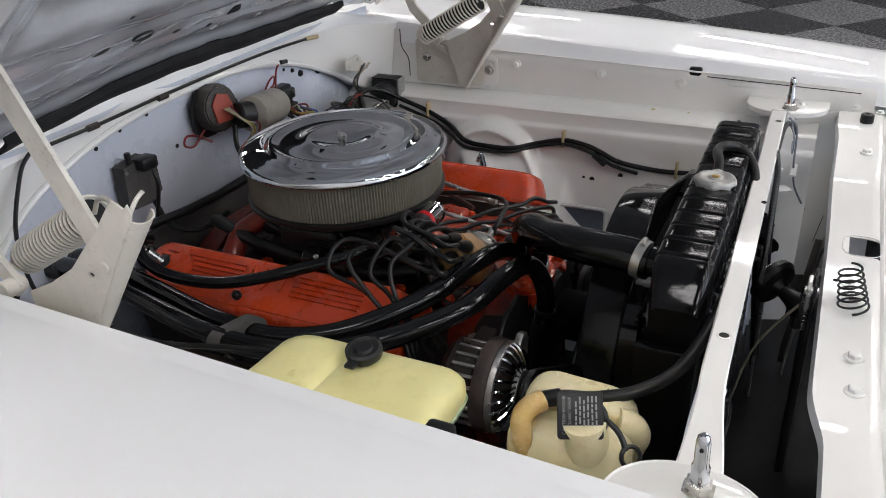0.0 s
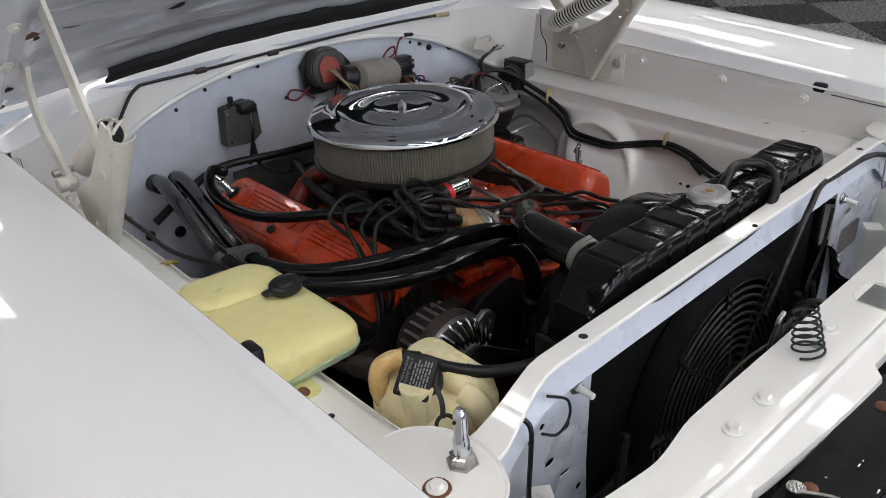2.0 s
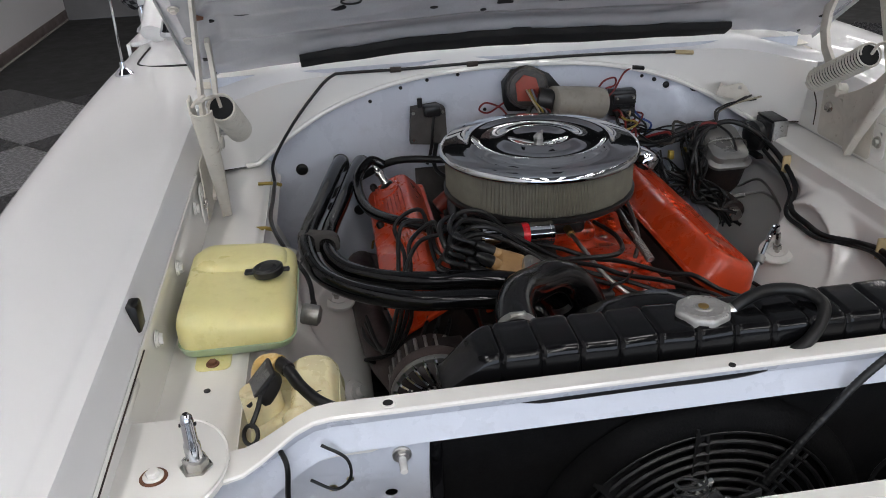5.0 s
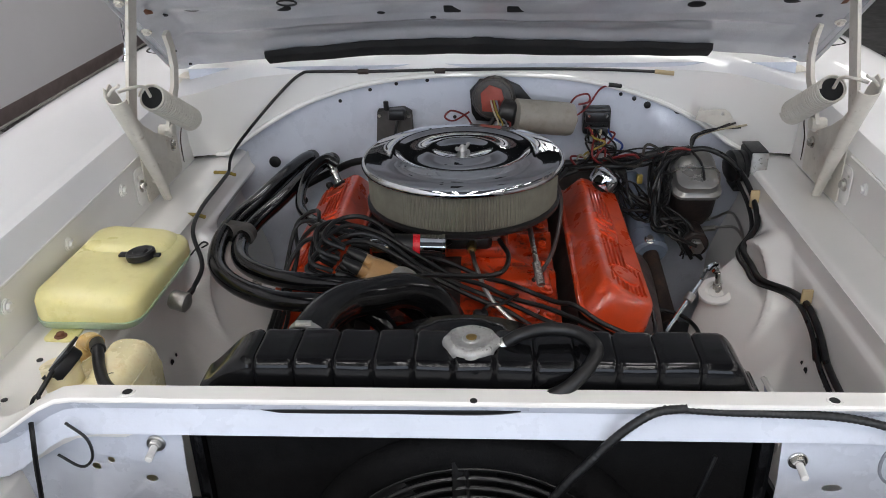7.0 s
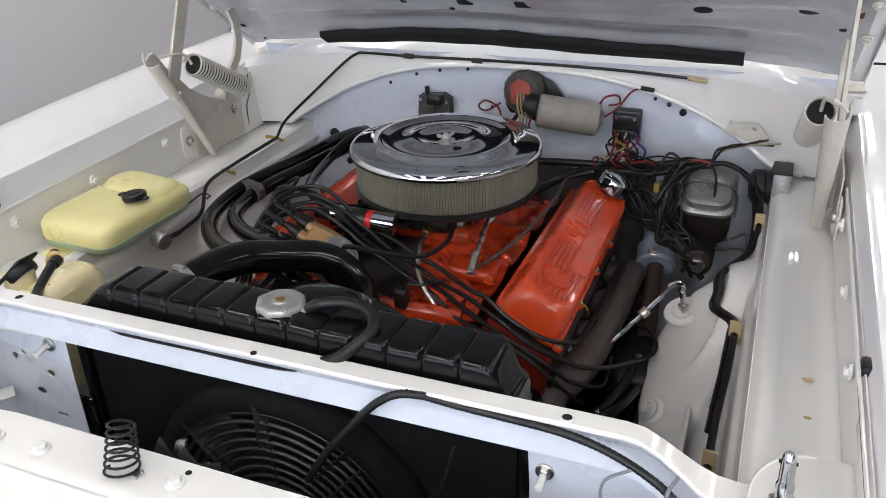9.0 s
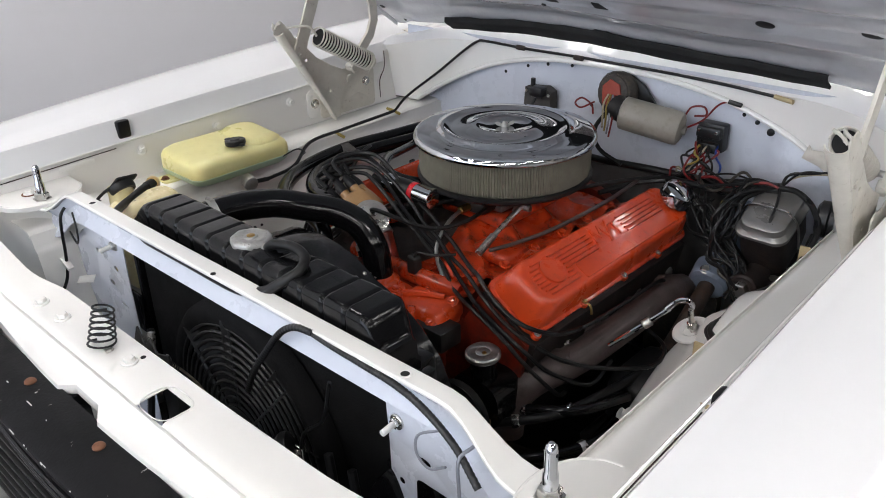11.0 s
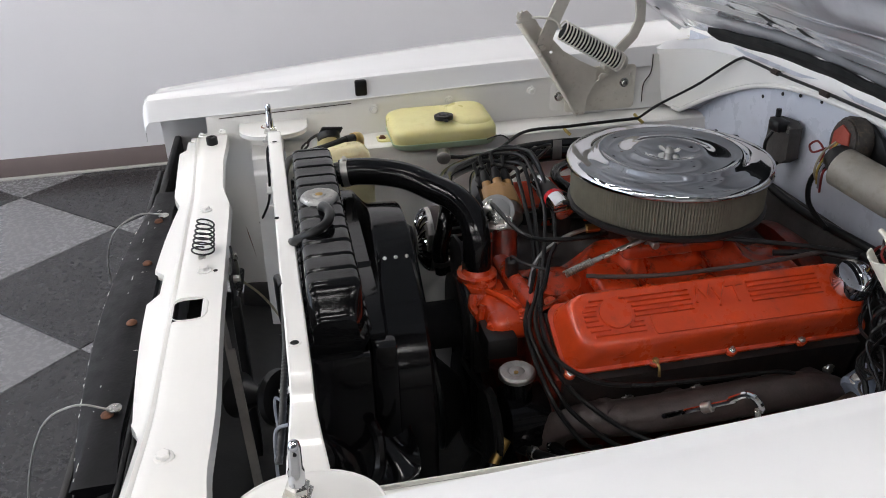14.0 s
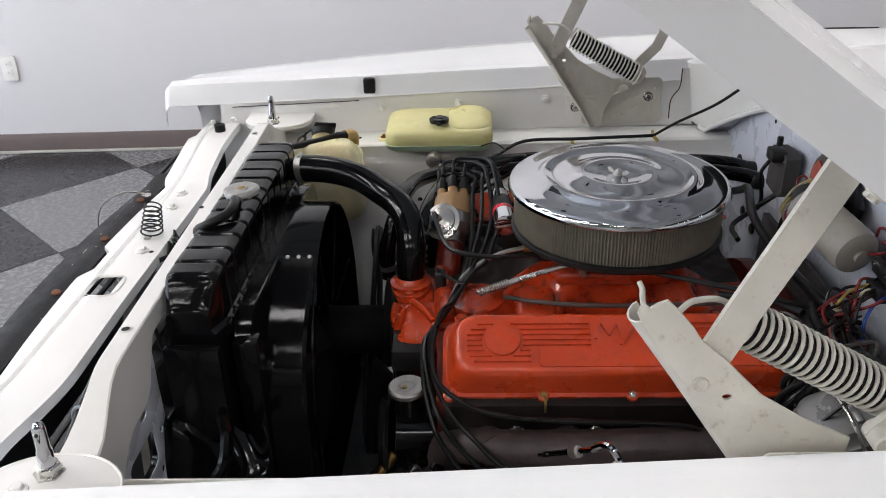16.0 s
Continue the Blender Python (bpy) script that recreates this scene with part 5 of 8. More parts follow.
    part("hose", tube([(-0.211, 0.118, 0.859), (-0.207, 0.155, 0.861), (-0.198, 0.200, 0.858), (-0.180, 0.245, 0.851), (-0.150, 0.285, 0.838), (-0.112, 0.322, 0.826), (-0.078, 0.344, 0.803), (-0.052, 0.349, 0.768), (-0.040, 0.347, 0.732), (-0.038, 0.346, 0.708)], 0.0262, 20, 8), HOSE, uh)
    for a, b in (((-0.2115, 0.124, 0.8595), (-0.2085, 0.138, 0.8615)), ((-0.0395, 0.346, 0.714), (-0.0450, 0.346, 0.728))):
        part("hose_clamp", lathe([(0.0262, 0), (0.0274, 0), (0.0274, 0.0125), (0.0262, 0.0125)], 28, axis(a, b)), STEEL, uh)
        v = Vector(a) + Vector((0.0, 0.004, 0.027))
        part("clamp_screw", rod(v + Vector((-0.010, 0, 0)), v + Vector((0.010, 0, 0)), 0.0042, 8), STEEL, uh)
    # fan shroud
    sh = thing("fan_shroud", (-0.03, 0.18, 0.34), "black painted fan shroud behind the radiator", "fan shroud")
    N = 64
    def rectp(k, hx, z0, z1, cx):
        a = 2 * math.pi * k / N
        c, s_ = math.cos(a), math.sin(a)
        p = 0.28
        return Vector((cx + hx * math.copysign(abs(c) ** p, c), 0, 0.5 * (z0 + z1) + 0.5 * (z1 - z0) * math.copysign(abs(s_) ** p, s_)))
    def ringp(k, r_):
        a = 2 * math.pi * k / N
        c, s_ = math.cos(a), math.sin(a)
        if s_ >= 0:
            return Vector((-0.015 + (r_ + 0.020 * (1 - s_) ** 2) * c, 0, 0.622 + r_ * s_))
        return Vector((-0.015 + (r_ + 0.020) * math.copysign(abs(c) ** 0.35, c), 0, 0.622 - (r_ + 0.03) * abs(s_) ** 0.35))
    rows = []
    for y, f, rr in ((0.114, 0.0, 0.232), (0.136, 0.02, 0.232), (0.142, 0.35, 0.236), (0.148, 0.85, 0.236), (0.154, 1.0, 0.235), (0.206, 1.0, 0.233), (0.209, 1.0, 0.231), (0.206, 1.0, 0.228), (0.15, 1.0, 0.228)):
        rows.append([rectp(k, 0.300, 0.33, 0.822, -0.005).lerp(ringp(k, rr), f) + Vector((0, y, 0)) for k in range(N)])
    part("shroud_shell", loft(rows, caps=False), RADBLACK, sh)
    for k, (x, y) in enumerate(((0.100, 0.160), (0.100, 0.178), (0.100, 0.196), (0.115, 0.152), (0.115, 0.170), (0.115, 0.188))):
        n = Vector((x + 0.015, 0, math.sqrt(0.2345 ** 2 - (x + 0.015) ** 2)))
        p = Vector((-0.015, y, 0.622)) + n * (0.2355 / n.length)
        part("rivet", lathe([(0.0035, 0), (0.0035, 0.001), (0.0015, 0.0025)], 8, axis(p, p + n)), STEEL, sh)
    part("shroud_wing", loft([[Vector((x - 0.004 * k, y, z - 0.004 * k)) for x, z in ((0.100, 0.826), (0.160, 0.808), (0.215, 0.775), (0.255, 0.735), (0.276, 0.690), (0.282, 0.62), (0.284, 0.35), (0.215, 0.35), (0.215, 0.62), (0.18, 0.72), (0.12, 0.79))] for y, k in ((0.116, 0), (0.202, 0), (0.207, 1))]), RADBLACK, sh, "smooth black side of the shroud")
    part("shroud_flange", rbox(0.262, 0.298, 0.112, 0.150, 0.36, 0.790, 0.006), RADBLACK, sh)
    ef = thing("engine_fan", (-0.015, 0.22, 0.615), "black engine fan inside the shroud", "fan")
    part("hub", rod((-0.015, 0.175, 0.615), (-0.015, 0.33, 0.615), 0.045, 20), CORE, ef)
    for k in range(7):
        m = Matrix.Translation((-0.015, 0.185, 0.622)) @ Matrix.Rotation(2 * math.pi * k / 7 + 0.2, 4, "Y") @ Matrix.Rotation(radians(28), 4, "Z")
        part("blade", moved(rbox(-0.038, 0.038, -0.0015, 0.0015, 0.04, 0.222, 0.001), m), CORE, ef)
    # electric fan ahead of the core
    el = thing("electric_fan", (0.0, 0.0, 0.36), "black plastic electric fan with a ringed guard", "fan")
    cx, cz, R = 0.000, 0.578, 0.190
    part("frame", lathe([(R - 0.004, 0), (R - 0.004, 0.022), (R, 0.026), (R + 0.010, 0.028), (R + 0.024, 0.024), (R + 0.032, 0.014), (R + 0.034, 0.0), (R + 0.026, -0.002)], 96, axis((cx, 0.036, cz), (cx, -1, cz))), CORE, el, "broad rounded black rim")
    for k in range(11):
        rr = 0.050 + 0.0138 * k
        part("guard_ring", tube([(cx + rr * math.cos(2 * math.pi * i / 48), 0.013 - 0.008 * (1 - (rr / R) ** 2), cz + rr * math.sin(2 * math.pi * i / 48)) for i in range(49)], 0.0034, 6, 1), PLASTIC, el)
    for k in range(8):
        a = 2 * math.pi * k / 8 + math.pi / 2
        part("guard_spoke", tube([(cx + 0.045 * math.cos(a), 0.004, cz + 0.045 * math.sin(a)), (cx + 0.188 * math.cos(a + 0.05), 0.012, cz + 0.188 * math.sin(a + 0.05))], 0.003, 6), PLASTIC, el)
    part("motor", lathe([(0.05, 0), (0.05, 0.03), (0.042, 0.036), (0, 0.036)], 28, axis((cx, 0.030, cz), (cx, -1, cz))), PLASTIC, el)
    for k in range(9):
        m = Matrix.Translation((cx, 0.022, cz)) @ Matrix.Rotation(2 * math.pi * k / 9, 4, "Y") @ Matrix.Rotation(radians(30), 4, "Z")
        part("blade", moved(rbox(-0.03, 0.03, -0.001, 0.001, 0.045, 0.2, 0.0008), m), PLASTIC, el)
    for s in (-1, 1):
        part("mount_arm", rbox(cx + s * 0.270 - 0.05, cx + s * 0.270 + 0.05, 0.018, 0.030, 0.545, 0.565, 0.003), PLASTIC, el)
    lead = thing("fan_lead", (0.15, 0.0, 0.7), "ribbed black split loom from the fan over the support bar", "cable")
    part("loom", tube([(0.060, -0.012, 0.70), (0.080, -0.014, 0.735), (0.103, -0.013, 0.770), (0.128, -0.012, 0.802), (0.150, -0.011, 0.830), (0.172, -0.010, 0.852), (0.195, -0.006, 0.864), (0.225, -0.002, 0.866)], 0.0050, 10, 8, 0.07, 0.006), PLASTIC, lead)
    part("loom", tube([(0.20, -0.001, 0.866), (0.26, -0.001, 0.8615), (0.32, -0.001, 0.860), (0.38, -0.002, 0.858), (0.43, -0.006, 0.850), (0.48, -0.012, 0.830), (0.52, -0.020, 0.80)], 0.0046, 10, 8, 0.07, 0.006), PLASTIC, lead)
    ho = thing("horn", (0.17, -0.055, 0.50), "black trumpet horn on a bracket ahead of the radiator", "horn")
    hm = axis((0.185, -0.020, 0.645), (0.150, -0.065, 0.630))
    part("horn_body", lathe([(0.030, 0), (0.044, 0.006), (0.046, 0.016), (0.040, 0.024), (0.020, 0.028), (0.014, 0.040)], 28, hm), PLASTIC, ho)
    part("horn_trumpet", lathe([(0.012, 0.036), (0.016, 0.060), (0.026, 0.085), (0.038, 0.100), (0.036, 0.102)], 24, hm), PLASTIC, ho)
    part("horn_bracket", rbox(0.178, 0.196, -0.022, -0.016, 0.36, 0.67, 0.002), STEEL, ho)
    part("horn_bolt", rod((0.186, -0.030, 0.660), (0.186, -0.008, 0.660), 0.006, 6), STEEL, ho)
    part("horn_lead", tube([(0.19, -0.02, 0.66), (0.20, -0.016, 0.70), (0.24, -0.012, 0.74), (0.26, -0.01, 0.81)], 0.003, 6), RUBBER, ho)
    sb = thing("steel_strut", (0.10, -0.10, 0.34), "grey steel strut from the latch panel down to the cross rail", "brace")
    part("web", loft([[Vector((x + dx, y + dy, z)) for dx, dy in ((-0.024, -0.002), (0.024, -0.002), (0.024, 0.002), (-0.024, 0.002))] for x, y, z in ((0.125, -0.104, 0.766), (0.150, -0.098, 0.740), (0.250, -0.075, 0.46), (0.262, -0.072, 0.40))]), STRUT, sb)
    part("flange", loft([[Vector((x + dx, y + dy, z)) for dx, dy in ((0.022, -0.002), (0.025, -0.002), (0.025, 0.012), (0.022, 0.012))] for x, y, z in ((0.150, -0.098, 0.740), (0.250, -0.075, 0.46), (0.262, -0.072, 0.40))]), STRUT, sb)
    br = thing("lower_brace", (0.1, -0.02, 0.33), "dark steel braces in front of the radiator", "brace")
    for x0, x1 in ((0.22, 0.30), (0.27, 0.35), (-0.27, -0.34)):
        part("brace_bar", rod((x0, 0.005, 0.66), (x1, -0.02, 0.33), 0.007, 8), DULLBLACK, br)


build_radiator()


# ---- engine ----
XC = -0.038
VN, VA = Vector((0.5, 0, 0.866)), Vector((0.866, 0, -0.5))


def build_engine():
    e = thing("engine_block", (XC, 0.62, 0.33), "orange painted cast-iron V8 engine, grimy in the valleys", "engine")
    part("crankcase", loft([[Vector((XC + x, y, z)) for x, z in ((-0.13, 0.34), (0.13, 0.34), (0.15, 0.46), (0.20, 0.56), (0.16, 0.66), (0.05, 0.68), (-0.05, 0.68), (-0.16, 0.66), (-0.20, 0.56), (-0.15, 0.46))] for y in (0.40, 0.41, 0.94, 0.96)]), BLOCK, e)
    for s in (-1, 1):
        sx = lambda x: XC + s * x
        dy = 0.0 if s > 0 else 0.025
        # head under each valve cover, coloured near black for the shade there
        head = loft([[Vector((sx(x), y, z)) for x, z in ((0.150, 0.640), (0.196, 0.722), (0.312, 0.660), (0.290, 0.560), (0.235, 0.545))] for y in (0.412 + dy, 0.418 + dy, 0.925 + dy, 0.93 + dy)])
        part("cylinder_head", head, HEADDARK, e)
        if s > 0:
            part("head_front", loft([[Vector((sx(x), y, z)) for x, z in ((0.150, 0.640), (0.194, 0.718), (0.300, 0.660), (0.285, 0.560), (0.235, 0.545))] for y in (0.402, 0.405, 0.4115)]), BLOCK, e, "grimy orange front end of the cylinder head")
        for k in range(4):
            y = 0.47 + dy + 0.125 * k
            part("spark_plug", rod((sx(0.275), y, 0.615), (sx(0.315), y, 0.590), 0.008, 8), OUTLET, e)
            part("plug_boot", rod((sx(0.300), y, 0.600), (sx(0.345), y, 0.572), 0.0095, 10), RUBBER, e)
    # intake manifold with runners
    runners = ((0.46, 0.56), (0.585, 0.66), (0.73, 0.75), (0.86, 0.80))

    def valley(s):
        def f(u, v):
            a, y = 0.168 * u, 0.402 + 0.54 * v
            z = 0.697 + 0.046 * ss(0.115, 0.02, a) * ss(0.50, 0.60, y) * ss(0.90, 0.80, y) + 0.012 * ss(0.12, 0.168, a)
            for y0, y1 in runners:
                d = y - (y0 + (y1 - y0) * (0.16 - a) / 0.14)
                z += 0.027 * math.exp(-(d / 0.024) ** 2) * ss(-0.02, 0.05, a) * (1 - 0.35 * ss(0.11, 0.168, a))
            z += 0.004 * math.sin(41 * a + 23 * y) * math.sin(37 * y + 2) + 0.002 * math.sin(130 * a + 3) * math.sin(110 * y)
            return Vector((XC + s * a, y, z))
        return f
    part("intake_half", sheet(valley(1), 44, 110, 0.004), INTAKE, e, "orange cast intake runners")
    # passenger half of the same casting, its shade put into the colour
    part("intake_half", sheet(valley(-1), 44, 110, 0.004), HEADDARK, e, "orange cast intake runners coloured near black for shade")
    for s in (-1, 1):
        for y in (0.44, 0.53, 0.62, 0.71, 0.80, 0.89):
            hexbolt((XC + s * 0.150, y, 0.713), (s * 0.3, 0, 0.95), 0.008, e, ORANGE)
    part("water_crossover", tube([(XC - 0.14, 0.415, 0.698), (XC - 0.05, 0.405, 0.702), (XC + 0.05, 0.407, 0.702), (XC + 0.14, 0.418, 0.698)], 0.017, 12), INTAKE, e, "cast water crossover")
    part("carb_plinth", rbox(XC - 0.085, XC + 0.085, 0.60, 0.80, 0.735, 0.765, 0.012, 3), INTAKE, e)
    part("manifold_boss", lathe([(0.045, 0), (0.045, 0.02), (0.03, 0.03), (0.012, 0.034), (0, 0.034)], 20, axis((0.052, 0.47, 0.700), (0.07, 0.45, 0.95))), INTAKE, e)
    part("manifold_boss", rbox(0.02, 0.12, 0.53, 0.60, 0.70, 0.728, 0.012, 3), INTAKE, e)
    # thermostat housing and water pump
    part("thermostat_housing", lathe([(0.040, -0.06), (0.036, -0.02), (0.038, -0.008), (0.030, 0.0), (0.026, 0.012), (0.0235, 0.014), (0.0235, 0.03)], 24, axis((-0.038, 0.346, 0.705), (-0.038, 0.344, 1))), ORANGE, e)
    part("housing_flange", plate([(0.055 * math.cos(a) * (1 if abs(math.cos(a)) > 0.7 else 0.85), 0.036 * math.sin(a)) for a in [2 * math.pi * k / 24 for k in range(24)]], 0.012, Matrix.Translation((-0.038, 0.346, 0.692))), ORANGE, e)
    for s in (-1, 1):
        hexbolt((-0.038 + s * 0.044, 0.346, 0.699), (0, 0, 1), 0.0075, e, ORANGE)
    part("neck_ring", lathe([(0.036, 0), (0.038, 0.003), (0.038, 0.008), (0.034, 0.010)], 28, axis((-0.038, 0.346, 0.697), (-0.038, 0.346, 2))), ORANGE, e)
    part("sensor_block", rbox(-0.013, 0.012, 0.392, 0.412, 0.705, 0.745, 0.006, 3), DULLBLACK, e, "black sensor plug")
    part("sensor_lead", tube([(0.0, 0.40, 0.742), (0.012, 0.40, 0.756), (0.035, 0.415, 0.752), (0.06, 0.45, 0.748)], 0.0026, 6), RUBBER, e)
    part("pump_neck", loft([[Vector((-0.038 + x * k, 0.352 + y * k, z)) for x, y in rrect(-0.052, 0.062, -0.030, 0.040, 0.02, 4)] for z, k in ((0.64, 1.05), (0.672, 1.0), (0.686, 0.92), (0.690, 0.85))]), ORANGE, e)
    part("pump_rib", tube([(-0.085, 0.330, 0.690), (-0.090, 0.322, 0.65), (-0.085, 0.318, 0.60)], 0.010, 8), ORANGE, e)
    part("pump_rib", tube([(0.020, 0.325, 0.690), (0.035, 0.320, 0.675), (0.06, 0.325, 0.670)], 0.008, 8), ORANGE, e)
    # pump in the darker enamel, to shade the engine front
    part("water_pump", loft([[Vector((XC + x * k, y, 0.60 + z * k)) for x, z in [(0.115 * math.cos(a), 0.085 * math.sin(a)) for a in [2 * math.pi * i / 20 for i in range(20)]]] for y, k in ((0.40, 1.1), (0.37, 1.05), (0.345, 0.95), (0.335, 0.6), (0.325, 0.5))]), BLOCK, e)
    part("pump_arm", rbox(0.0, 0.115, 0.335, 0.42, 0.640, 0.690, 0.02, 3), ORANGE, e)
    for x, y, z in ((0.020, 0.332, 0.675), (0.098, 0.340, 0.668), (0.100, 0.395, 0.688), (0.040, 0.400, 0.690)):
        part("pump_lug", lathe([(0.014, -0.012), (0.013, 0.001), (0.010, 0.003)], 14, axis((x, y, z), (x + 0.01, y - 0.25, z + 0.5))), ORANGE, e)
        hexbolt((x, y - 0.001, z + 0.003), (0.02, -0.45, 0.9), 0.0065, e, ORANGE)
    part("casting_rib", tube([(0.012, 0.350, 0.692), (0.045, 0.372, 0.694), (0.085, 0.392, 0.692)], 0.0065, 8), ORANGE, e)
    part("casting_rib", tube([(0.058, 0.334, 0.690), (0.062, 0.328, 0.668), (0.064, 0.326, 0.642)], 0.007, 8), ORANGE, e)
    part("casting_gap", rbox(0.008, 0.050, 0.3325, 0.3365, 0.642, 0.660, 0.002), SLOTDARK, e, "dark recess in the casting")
    # passenger-side arm near black, as painted shade
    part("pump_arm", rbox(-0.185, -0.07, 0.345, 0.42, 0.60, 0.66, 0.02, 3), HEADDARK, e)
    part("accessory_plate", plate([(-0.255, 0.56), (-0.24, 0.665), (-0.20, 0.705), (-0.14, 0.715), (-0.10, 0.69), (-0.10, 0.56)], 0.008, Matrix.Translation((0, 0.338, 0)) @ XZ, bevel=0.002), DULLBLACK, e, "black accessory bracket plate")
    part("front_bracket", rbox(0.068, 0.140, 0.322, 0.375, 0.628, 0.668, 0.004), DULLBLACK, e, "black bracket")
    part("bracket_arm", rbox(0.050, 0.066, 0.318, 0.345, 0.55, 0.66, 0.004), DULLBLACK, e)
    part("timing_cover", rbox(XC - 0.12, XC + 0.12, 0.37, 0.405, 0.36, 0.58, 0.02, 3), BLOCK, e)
    part("outer_pulley", lathe([(0.095, 0), (0.086, 0.008), (0.095, 0.016), (0.05, 0.06), (0, 0.06)], 32, axis((XC, 0.250, 0.42), (XC, 2, 0.42))), DULLBLACK, e)
    for r, x, z, y in ((0.085, XC, 0.615, 0.30), (0.095, XC, 0.42, 0.31)):
        part("pulley", lathe([(r, 0), (r * 0.9, 0.008), (r, 0.016), (r * 0.9, 0.024), (r, 0.032), (r * 0.5, 0.03), (0, 0.03)], 32, axis((x, y, z), (x, y + 1, z))), DULLBLACK, e)

    def belt(p, q, ra, rb, y):
        p, q = Vector((p[0], 0, p[1])), Vector((q[0], 0, q[1]))
        d = (q - p).normalized()
        n_ = Vector((-d.z, 0, d.x))
        loop = [p + ra * (n_ * math.cos(a) - d * math.sin(a)) for a in [math.pi * k / 10 for k in range(11)]] + [q + rb * (-n_ * math.cos(a) + d * math.sin(a)) for a in [math.pi * k / 10 for k in range(11)]]
        loop = [Vector((v.x, y, v.z)) for v in loop]
        loop.append(loop[0])
        return tube(loop, 0.006, 6, 1)
    part("drive_belt", belt((XC, 0.42), (0.19, 0.52), 0.09, 0.06, 0.315), RUBBER, e)
    part("drive_belt", belt((XC, 0.42), (-0.297, 0.655), 0.09, 0.032, 0.258), RUBBER, e)
    part("drive_belt", belt((XC, 0.42), (XC, 0.615), 0.09, 0.082, 0.318), RUBBER, e)
    part("distributor_pedestal", rod((-0.062, 0.405, 0.66), (-0.112, 0.420, 0.750), 0.024, 18), BLOCK, e)
    part("bell_housing", lathe([(0.20, 0), (0.20, 0.03), (0.14, 0.12), (0.11, 0.15)], 32, axis((XC, 0.95, 0.52), (XC, 2, 0.50))), BLOCK, e)
    part("oil_pan", rbox(XC - 0.13, XC + 0.13, 0.42, 0.92, 0.26, 0.36, 0.03, 3), DULLBLACK, e)
    part("breather_tube", tube([(XC - 0.175, 0.86, 0.72), (XC - 0.13, 0.86, 0.755), (XC - 0.10, 0.82, 0.78)], 0.020, 12), BLOCK, e)
    for s, y0 in ((1, 0.45), (-1, 0.47)):
        m = thing("exhaust_manifold", (XC + s * 0.33, y0 + 0.2, 0.55), "rust-brown exhaust manifold along the cylinder head", "exhaust manifold", "exhaust manifolds")
        part("log", tube([(XC + s * 0.262, y0 - 0.045, 0.46), (XC + s * 0.272, y0 - 0.045, 0.53), (XC + s * 0.298, y0 - 0.02, 0.575), (XC + s * 0.330, y0 + 0.06, 0.592), (XC + s * 0.345, y0 + 0.20, 0.605), (XC + s * 0.350, y0 + 0.36, 0.610), (XC + s * 0.34, y0 + 0.44, 0.57), (XC + s * 0.31, y0 + 0.48, 0.48), (XC + s * 0.29, y0 + 0.5, 0.36)], 0.030, 14), RUST, m)
        for k in range(4):
            y = y0 + 0.03 + 0.122 * k
            part("port", tube([(XC + s * 0.262, y, 0.580), (XC + s * 0.300, y, 0.592), (XC + s * 0.335, y + 0.012, 0.598)], 0.023, 12), RUST, m)
            hexbolt((XC + s * 0.300, y + 0.045, 0.606), (s, 0, 0.4), 0.008, m, STEEL)
    dr = thing("dipstick_and_rods", (0.09, 0.55, 0.75), "thin bare steel linkage rods over the intake", "rod")
    part("linkage_rod", tube([(0.098, 0.470, 0.757), (0.090, 0.545, 0.779), (0.083, 0.62, 0.80)], 0.0048, 8), STEEL, dr)
    part("rod_spring", coil((0.099, 0.468, 0.756), (0.092, 0.52, 0.772), 0.0062, 0.0012, 14, 5, 10), ALLOY, dr)
    part("throttle_cable", tube([(0.075, 0.70, 0.790), (0.12, 0.78, 0.795), (0.16, 0.88, 0.79), (0.18, 0.98, 0.77), (0.19, 1.05, 0.75)], 0.0042, 8), DULLBLACK, dr)
    part("kickdown_rod", tube([(0.088, 0.512, 0.742), (0.112, 0.560, 0.747), (0.135, 0.65, 0.752), (0.155, 0.80, 0.765), (0.15, 0.93, 0.77)], 0.0040, 8), RUST, dr)
    part("rod_end", rod((0.065, 0.64, 0.782), (0.085, 0.64, 0.782), 0.007, 8), STEEL, dr)
    part("thin_cable", tube([(0.07, 0.685, 0.80), (0.085, 0.74, 0.80), (0.10, 0.78, 0.798)], 0.003, 6), CHROME, dr)


build_engine()


